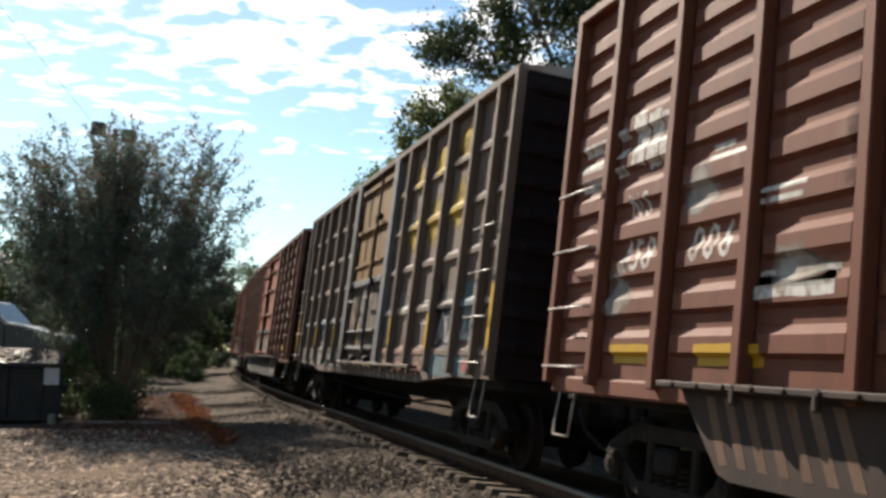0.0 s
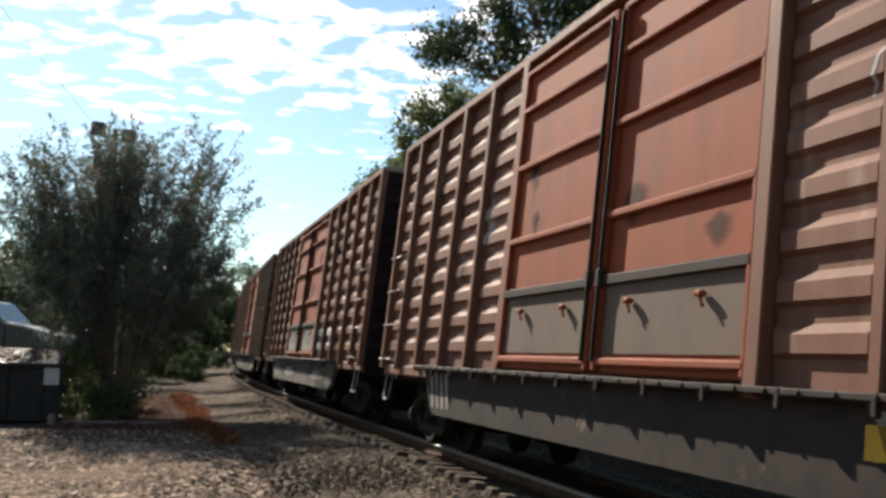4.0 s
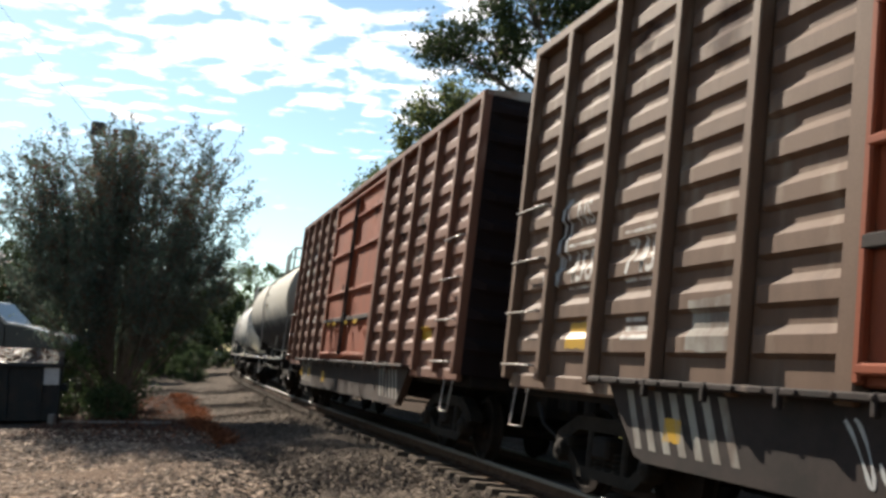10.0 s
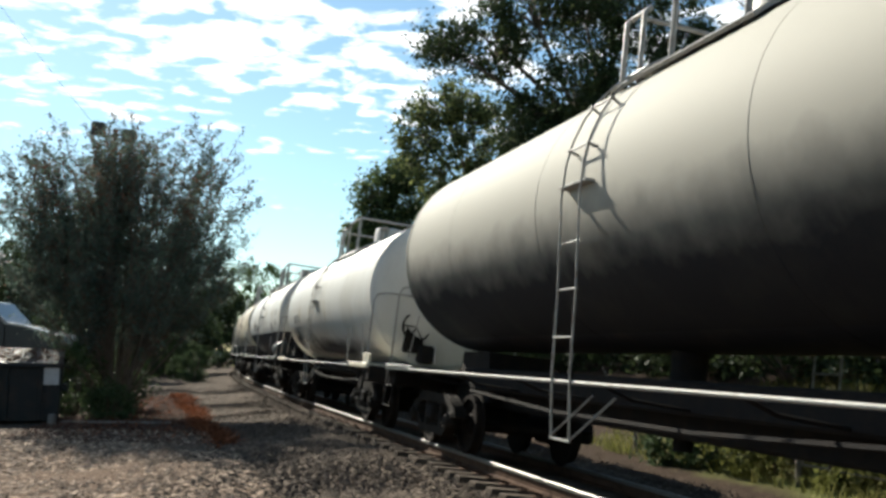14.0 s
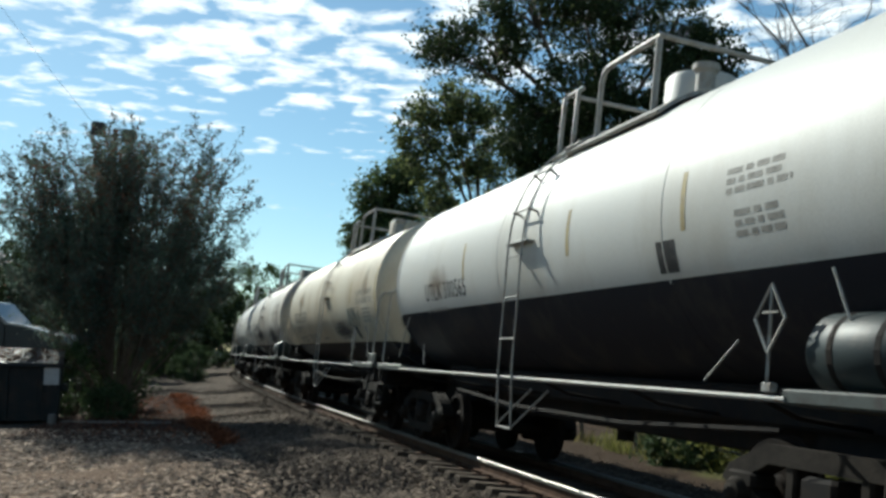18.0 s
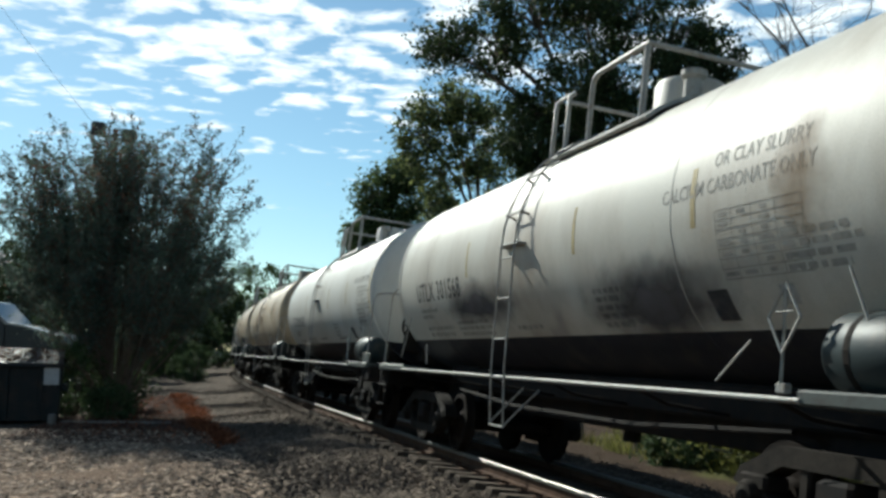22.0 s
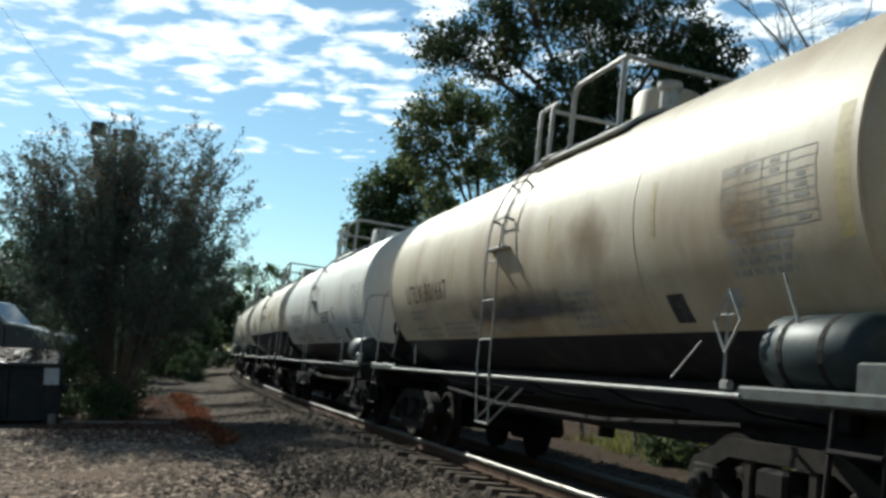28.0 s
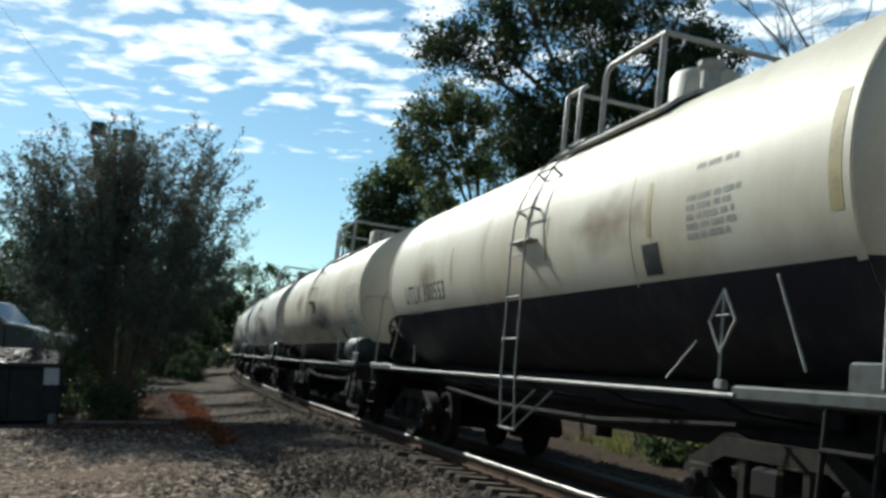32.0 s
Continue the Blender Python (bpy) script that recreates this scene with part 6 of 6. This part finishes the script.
# woods that close the view beside and beyond
for i, (x, y, h, w, leaf) in enumerate([(-29, 150, 15.5, 9, LEAF_PINE), (-22, 158, 15, 8, LEAF_OAK), (-37, 148, 15, 9, LEAF_OAK), (-20, 66, 7, 5, LEAF_OAK), (-19.4, 56, 8.5, 4, LEAF_OAK), (-22, 95, 8, 4, LEAF_OAK), (-30, 92, 10, 6, LEAF_OAK), (-40, 80, 12, 7, LEAF_OAK), (-18.5, 70, 6, 2.6, LEAF_SHRUB),
                                        (-22, 52, 9, 4, LEAF_OAK), (-27, 44, 10, 5, LEAF_OAK), (-19, 44, 6.5, 2.8, LEAF_OAK), (-33, 33, 12, 6, LEAF_OAK), (22, 60, 15, 9, LEAF_OAK), (34, 45, 15, 9, LEAF_OAK), (14, 75, 15, 9, LEAF_PINE), (-6, 110, 13, 8, LEAF_PINE)]):
    tree("wood_tree", (x, y, .4 if y > 80 else -.35), [((0, 0, h * .75), (w * .55, w * .5, h * .24), 36), ((-w * .3, 0, h * .5), (w * .5, w * .5, h * .25), 34), ((w * .3, 0, h * .48), (w * .5, w * .5, h * .25), 34), ((0, 0, h * .22), (w * .6, w * .5, h * .2), 34)],
         leaf, .14 + .002 * y, 70, .04 * w + .15, "leafy green tree among seen and added woods round the yard", "tree", 40 + i, .2, 1, .25, group="woods round the yard")
# behind and at both sides: unseen trees, added to hold back skylight
for i, (x, y) in enumerate([(-62, -24), (-44, -40), (-26, -48), (-8, -52), (10, -50), (28, -44), (46, -30), (-66, 2), (-48, 18), (24, 10), (27, 24)]):
    tree("wood_tree", (x, y, -.4), [((0, 0, 11), (5, 4, 4), 40), ((-2, 0, 7), (5, 4, 4), 44), ((2.5, 0, 6.5), (5, 4, 4), 44), ((0, 0, 2.8), (5.5, 4, 3), 50)],
         LEAF_OAK, .6, 45, .8, "leafy green tree among seen and added woods round the yard", "tree", 70 + i, .3, 1, .25, group="woods round the yard")


def shrub(base, radii, seed, label, leaf=None, size=.09, count=40, per=60, spread=.13):
    rng = np.random.default_rng(seed)
    t = tagged(new("shrub"), label, "shrub")
    t.location = base
    c, p = clumps(rng, (0, 0, radii[2] * .95), radii, count, per, spread)
    p[:, 2] = np.maximum(p[:, 2], .02)
    stems = Shape()
    for q in c[::3]:
        q = Vector(q)
        stems.tube([(rng.normal(0, .08), rng.normal(0, .08), -.15), q * .5 + Vector((0, 0, .05)), q], [.025, .018, .006], 5)
    part("stemwork", stems, BARK, t)
    foliage("leafage", p, size, leaf or LEAF_SHRUB, t, seed, droop=.1)
    return t


shrub((-9.5, 25.0, -.34), (.85, .7, 1.05), 101, "rounded dark green shrub beside the dumpster")
shrub((-8.3, 24.2, -.34), (.6, .5, .5), 102, "low dark green shrub under the tree")
shrub((-8.9, 27.0, -.34), (.7, .6, .8), 103, "low dark shrub under the tree")
shrub((-10.0, 28.5, -.34), (1.5, .7, 1.2), 111, "dense dark shrub behind the tree", count=90)
shrub((-12.0, 31.0, -.34), (2.0, .8, 1.7), 112, "dense dark shrub behind the tree", count=90, size=.12)
shrub((-12.6, 34.0, -.34), (1.6, .8, 1.3), 113, "dense dark shrub behind the tree", count=80, size=.12)
shrub((-13.4, 52, -.2), (.75, .7, 1.1), 104, "upright dark green shrub on the verge", size=.13)
shrub((-14.8, 56, -.2), (1.2, .8, .8), 105, "low dark green shrub on the verge", size=.13)
shrub((-17.5, 62, -.15), (2.5, .9, .9), 106, "low dark green shrub on the verge", size=.15)
shrub((-19.0, 60, -.15), (3.5, 1.0, 1.7), 114, "dense dark shrub behind the tree", count=90, size=.15)
shrub((-20.5, 88, .2), (3, .9, .8), 107, "clipped green hedge beside parked cars", size=.18)
shrub((5.6, 16.2, -.62), (1.1, .7, .55), 108, "leafy green weeds beyond the rails", GRASS, .12)
shrub((4.6, 17.6, -.62), (.9, .7, .5), 109, "leafy green weeds beyond the rails", LEAF_SHRUB, .12)
shrub((6.6, 14.6, -.62), (.8, .6, .4), 110, "leafy green weeds beyond the rails", GRASS, .12)

# added undergrowth that darkens the gaps below and between the cars
for i in range(15):
    p = on_line(1.0 + i * 3.4, -10.5 - .8 * math.sin(i * 1.7), 0)
    shrub((p.x, p.y, 1.0), (2.4, 1.5, 1.5 + .5 * math.sin(i * 2.3)), 120 + i, "dense undergrowth added on the far bank to darken the gaps", LEAF_OAK, .2, 70, 60, .3)


# ------------------------------------------------------------ ground cover
def along_ground(n, s0, s1, l0, l1, seed, sink=0.0, power=1.0):
    """Random places on the ground between two distances along and across the track."""
    rng = np.random.default_rng(seed)
    s = s0 + (s1 - s0) * rng.random(n) ** power
    lat = l0 + (l1 - l0) * rng.random(n)
    th = np.interp(s, LINE_S, LINE_TH)
    x, y = np.interp(s, LINE_S, LINE_X) - np.cos(th) * lat, np.interp(s, LINE_S, LINE_Y) - np.sin(th) * lat
    z, _ = ground_height(x, y)
    return np.stack([x, y, z + sink], 1), rng


c, rng = along_ground(26000, 5, 48, 1.3, 5.2, 201, .0, 1.6)
scatter("ballast", c, rng.uniform(.018, .045, len(c)), STONE, .75, 202, "grey-brown crushed stone ballast", "gravel")
c, rng = along_ground(5000, 5, 40, -3.0, -.7, 203, .0, 1.5)
scatter("ballast", c, rng.uniform(.02, .045, len(c)), STONE, .75, 204, "grey-brown crushed stone ballast", "gravel")
rng = np.random.default_rng(205)
x, y = rng.uniform(-9.5, 2.2, 26000), 9.5 + 11.5 * rng.random(26000) ** 1.2
z, lat = ground_height(x, y)
ok = lat > 3.6
c = np.stack([x, y, z + .012], 1)[ok]
scatter("leaf_litter", c, rng.uniform(.012, .065, len(c)), CHIP, .35, 206, "dry leaves and bark chips over the yard", "leaf litter")


def blades(name, centres, height, material, seed, label, category, lean=.35):
    rng = np.random.default_rng(seed)
    n = len(centres)
    a, h = rng.uniform(0, 2 * math.pi, n), height * rng.uniform(.4, 1.2, n)
    side = np.stack([np.cos(a), np.sin(a), 0 * a], 1) * (.012 + .03 * h[:, None])
    d = np.stack([rng.normal(0, lean, n), rng.normal(0, lean, n), np.ones(n)], 1) * h[:, None]
    v = np.stack([centres - side, centres + side, centres + d * .55 + side * .6, centres + d * .55 - side * .6, centres + d + np.stack([rng.normal(0, .1, n), rng.normal(0, .1, n), -.1 * np.ones(n)], 1) * h[:, None]], 1)
    k = (np.arange(n) * 5)[:, None]
    f = np.concatenate([k + [0, 1, 2], k + [0, 2, 3], k + [3, 2, 4]], 0)
    me = bpy.data.meshes.new(name)
    me.from_pydata(v.reshape(-1, 3).tolist(), [], f.tolist())
    me.materials.append(material)
    return tagged(new(name, me), label, category, kind="stuff")


c, _ = along_ground(9000, 3, 22, -12, -4.0, 210, -.01)
blades("grass_bank", c, .28, GRASS, 211, "rank yellow-green grass beyond the rails", "grass")
c, _ = along_ground(700, 20, 60, -9, -5.4, 212, -.01)
blades("grass_bank", c, .3, GRASS, 213, "rank yellow-green grass beyond the rails", "grass")
rng = np.random.default_rng(214)
q = rng.random(3600)
x = -4.0 - 6.0 * q + .12 * np.sin(q * 17) + rng.normal(0, .10, len(q))
y = 17.8 + 19.0 * q + rng.normal(0, .3, len(q))
z, _ = ground_height(x, y)
blades("dead_fern_row", np.stack([x, y, z - .01], 1), .17, FERN, 215, "row of rust-orange dead ferns edging a bed", "ferns", 1.0)
rng = np.random.default_rng(218)
q, w = rng.random(9000), rng.random(9000)
x = -4.3 - 5.6 * q - w * 4.2 * (1 - .5 * q)
y = 18.0 + 18.0 * q + w * .6
z, _ = ground_height(x, y)
scatter("bark_mulch", np.stack([x, y, z + .015], 1), rng.uniform(.02, .07, len(q)), MULCH, .3, 219, "dark reddish bark mulch in the tree's bed", "mulch")
q, w = rng.random(900), rng.random(900)
x = -4.6 - 5.2 * q - w * 3.0 * (1 - .5 * q)
y = 18.6 + 17.0 * q + w * .8
z, _ = ground_height(x, y)
blades("dead_fern_bed", np.stack([x, y, z - .01], 1), .13, FERN, 222, "flattened rusty dead ferns over the mulch", "ferns", 1.3)
rng = np.random.default_rng(216)
x, y = rng.uniform(-34, -20, 1500), rng.uniform(95, 125, 1500)
z, _ = ground_height(x, y)
blades("grass_verge", np.stack([x, y, z], 1), .5, GRASS, 217, "sunlit yellow grass at the end of the lane", "grass")


# ------------------------------------------------------------ yard things
def dumpster():
    t = tagged(new("dumpster"), "dark steel dumpster with black lids strewn with leaves", "dumpster")
    t.matrix_basis = pose(-10.45, 23.2, -.33, 0, 0, 20) @ Matrix.Diagonal((1, 1, .87, 1))
    body = Shape().slab([(-1.15, .12), (1.15, .12), (1.22, 1.62), (-1.22, 1.62)], -.75, .75)
    part("body", body, BIN_GREEN, t)
    for x in (-.75, 0, .75):
        part("rib", Shape().box((x, -.78, .85), (.09, .07, 1.4), .015), BIN_GREEN, t)
    part("rim", Shape().box((0, -.8, 1.6), (2.5, .1, .1), .02), BIN_GREEN, t)
    part("fork_pocket", Shape().box((1.27, 0, 1.0), (.14, 1.2, .2), .02), BIN_GREEN, t)
    for k in (-1, 1):
        lid = Shape().slab([(-.6, 0), (.6, 0), (.6, .05), (-.6, .05)], -.82, .82)
        l = part("lid", lid, BIN_LID, t, "sloping black plastic lid", at=pose(k * .62, 0, 1.82, 14, 0, 0))
        for x in (-.35, 0, .35):
            part("lid_rib", Shape().box((x, 0, .065), (.06, 1.5, .04), .012), BIN_LID, l)
    part("gable", Shape().add([(1.2, -.75, 1.62), (1.2, .75, 1.62), (1.2, .75, 1.98), (-1.2, -.75, 1.62), (-1.2, .75, 1.62), (-1.2, .75, 1.98)], [(0, 1, 2), (3, 5, 4), (1, 4, 5, 2), (0, 2, 5, 3), (0, 3, 4, 1)]), BIN_GREEN, t)
    part("sticker", Shape().box((.98, -.785, 1.33), (.34, .012, .48), .004), PAPER, t, "weathered grey paper sticker")
    for x in (-1, 1):
        part("caster", Shape().lathe([(-.04, .08), (.04, .08)], 12, "y", (x, -.6, .08)), RUBBER, t)
        part("caster", Shape().lathe([(-.04, .08), (.04, .08)], 12, "y", (x, .6, .08)), RUBBER, t)


dumpster()
rng = np.random.default_rng(220)
u, w = rng.uniform(-1.2, 1.2, 700), rng.uniform(-.75, .75, 700)
scatter("lid_leaves", np.stack([-10.45 + .94 * u - .342 * w, 23.2 + .94 * w + .342 * u, 1.30 + .217 * w + .03], 1), rng.uniform(.02, .06, 700), MULCH, .25, 221, "dead leaves lying on the dumpster lid", "leaf litter")


def work_truck():
    t = tagged(new("work_truck"), "dark high-bonneted work truck parked behind the dumpster", "truck")
    t.matrix_basis = pose(-13.6, 28.5, -.3, 0, 0, 0)
    hood = Shape().slab([(.9, 1.2), (2.5, 1.2), (2.55, 1.9), (2.45, 2.14), (1.5, 2.40), (.9, 2.5)], -.9, .9)
    part("bonnet", hood, CAR_BLACK, t)
    # silver strip stands in for the sky's sheen along the bonnet edge
    edge = Shape().slab([(2.5, 2.12), (2.52, 2.17), (1.5, 2.45), (.9, 2.55), (.9, 2.48), (1.5, 2.38)], -.93, -.6)
    part("bonnet_edge", edge, CAR_SILVER, t, "pale strip painted as sky sheen on the bonnet edge")
    cab = Shape().slab([(-1.3, 1.0), (.95, 1.0), (.95, 2.45), (.35, 3.12), (.1, 3.18), (-1.3, 3.18)], -.95, .95)
    part("cab", cab, CAR_BLACK, t)
    part("windscreen", Shape().slab([(.98, 2.5), (1.0, 2.5), (.42, 3.1), (.40, 3.1)], -.82, .82), DARK_GLASS, t)
    part("side_window", Shape().slab([(-.9, 2.4), (.7, 2.4), (.25, 3.02), (-.9, 3.02)], -.965, -.955), DARK_GLASS, t)
    pil = Shape().tube([(.98, -.93, 2.48), (.38, -.93, 3.14), (-1.2, -.93, 3.2)], .045, 6)
    part("roof_pillar", pil, CAR_SILVER, t)
    bed = Shape().box((-3.2, 0, 1.5), (3.7, 2.1, 1.0), .05)
    part("bed", bed, CAR_BLACK, t)
    part("chassis", Shape().box((-1.2, 0, .85), (7.2, 1.0, .3), .04), UNDER, t)
    for x in (1.7, -3.4):
        for y in (-.85, .85):
            tyre = part("tyre", Shape().lathe([(-.14, .3), (-.13, .47), (.13, .47), (.14, .3)], 20, "y", (0, 0, 0)), RUBBER, t, at=(x, y, .48), smooth=40)
            part("rim", Shape().lathe([(-.15, .1), (-.145, .29), (.145, .29), (.15, .1)], 16, "y"), LAMP_GREY, tyre)


work_truck()


def parked_car(m, paint, label, tall=False):
    t = tagged(new("parked_car"), label, "car", "parked cars at the end of the lane")
    t.matrix_basis = m
    k = 1.25 if tall else 1.0
    part("body", Shape().slab([(-2.2, .35), (2.2, .35), (2.25, .7), (1.9, .92 * k), (1.0, .98 * k), (-2.0, .98 * k), (-2.25, .8)], -.85, .85), paint, t)
    part("cabin", Shape().slab([(-1.9, .97 * k), (1.0, .97 * k), (.3, 1.45 * k), (-1.5, 1.47 * k)], -.72, .72), paint, t)
    part("windscreen", Shape().slab([(1.03, 1.0 * k), (1.06, 1.0 * k), (.36, 1.43 * k), (.33, 1.43 * k)], -.66, .66), DARK_GLASS, t)
    part("side_window", Shape().slab([(-1.5, 1.02 * k), (.8, 1.02 * k), (.25, 1.4 * k), (-1.3, 1.4 * k)], -.735, -.725), DARK_GLASS, t)
    part("bumper", Shape().box((2.24, 0, .5), (.12, 1.7, .2), .04), CHROME, t)
    for x in (1.4, -1.4):
        for y in (-.78, .78):
            part("tyre", Shape().lathe([(-.1, .2), (-.1, .33), (.1, .33), (.1, .2)], 16, "y"), RUBBER, t, at=(x, y, .33), smooth=40)


parked_car(pose(-20.0, 74, .12, 0, 0, -75), CAR_WHITE, "white van parked at the end of the lane", True)
parked_car(pose(-23.2, 92, .62, 0, 0, 0), CAR_SILVER, "silver car parked beyond the hedge")
parked_car(pose(-29.5, 93, .62, 0, 0, 0), CAR_WHITE, "white car parked beyond the hedge")


def lamp_pole():
    t = tagged(new("floodlight_pole"), "tall pole with two square floodlights above the tree", "light pole")
    t.location = (-15.9, 45, -.3)
    part("pole", Shape().tube([(0, 0, -.2), (0, 0, 12.4)], [.16, .12], 10), POLE_WOOD, t, smooth=50)
    part("crossarm", Shape().box((0, -.1, 12.05), (1.7, .1, .1), .01), LAMP_GREY, t)
    for x, z in ((-.78, 12.35), (.72, 12.0)):
        part("floodlight", Shape().box((0, 0, 0), (.62, .4, .66), .04, m=Matrix.Rotation(radians(6), 4, "Y")), LAMP_GREY, t, "square dark floodlight housing", at=(x, -.15, z))


lamp_pole()
wire = Shape().tube([(-28 + 12.1 * q, 45, 26.0 - 14.9 * q - 1.2 * q * (1 - q)) for q in np.linspace(0, 1, 14)], .009, 4)
tagged(new("overhead_wire", wire.mesh("overhead_wire", RUBBER)), "thin black overhead wire slung to the pole", "wire")


def house():
    t = tagged(new("house"), "grey-sided house with a dark shingle roof behind trees", "house")
    t.location = (-34, 63, -.2)
    part("wall", Shape().box((0, 0, 2.7), (14, 9, 5.8), .02), WALL_GREY, t)
    part("roof", Shape().slab([(-8, 5.4), (8, 5.4), (0.5, 9.6), (-.5, 9.6)], -5.2, 5.2), SHINGLE, t)
    for x in (-4, 0, 4):
        w = part("window", Shape().box((x, -4.52, 3.4), (1.3, .1, 1.5), .02), CAR_WHITE, t)
        part("pane", Shape().box((x, -4.58, 3.4), (1.1, .02, 1.3)), DARK_GLASS, w)


house()


def fence():
    t = tagged(new("wire_fence"), "low fence of pale posts and wire beyond the rails", "fence")
    tops = []
    for i in range(9):
        p = on_line(4 + i * 2.6, -4.6, 0)
        p.z = -.62
        part("post", Shape().tube([(0, 0, -.2), (0, 0, 1.0)], [.05, .045], 7), CONCRETE, t, at=tuple(p))
        tops.append(p)
    for z in (.45, .85):
        part("wire", Shape().tube([p + Vector((0, 0, z)) for p in tops], .008, 4), RUBBER, t)


fence()
kerb = Shape()
kerb.box((0, 0, .04), (2.6, .15, .16), .03)
tagged(new("kerb", kerb.mesh("kerb", CONCRETE)), "short concrete kerb beside the dumpster", "kerb", kind="structure").matrix_basis = pose(-7.7, 22.9, -.34, 0, 0, 3)
tagged(new("marker_stone", Shape().box((0, 0, .14), (.16, .16, .36), .03).mesh("marker_stone", CONCRETE)), "small pale stone marker at the bed corner", "marker").location = (-8.95, 22.2, -.34)


# ------------------------------------------------------------ motion
def motions():
    walk(CLOUDS, [(0.0, pose(60, 0, 700)), (32.0, pose(-52, 0, 700))])
    times = [i * 0.8 for i in range(41)]
    for car, s0, wb, sets in MOVING:
        walk(car, [(t, car_pose(s0 - travelled(t), wb)) for t in times])
        # wheels roll while they can be told apart
        near = [t for t in np.arange(0, 32.001, 0.0667) if -14 < s0 - travelled(t) < 26]
        if len(near) < 2:
            near = [0.0, 32.0]
        rows = sorted({0.0, 32.0, *[round(float(t), 4) for t in near]})
        for w in sets:
            x = w.matrix_basis.translation.x
            key, turn, last = [], 0.0, None
            for t in rows:
                if last is not None and t - last < 0.5:
                    turn -= math.degrees(travelled(t) - travelled(last)) / WHEEL_R
                last = t
                key.append((t, pose(x, 0, WHEEL_R, 0, turn, 0)))
            walk(w, key)


motions()
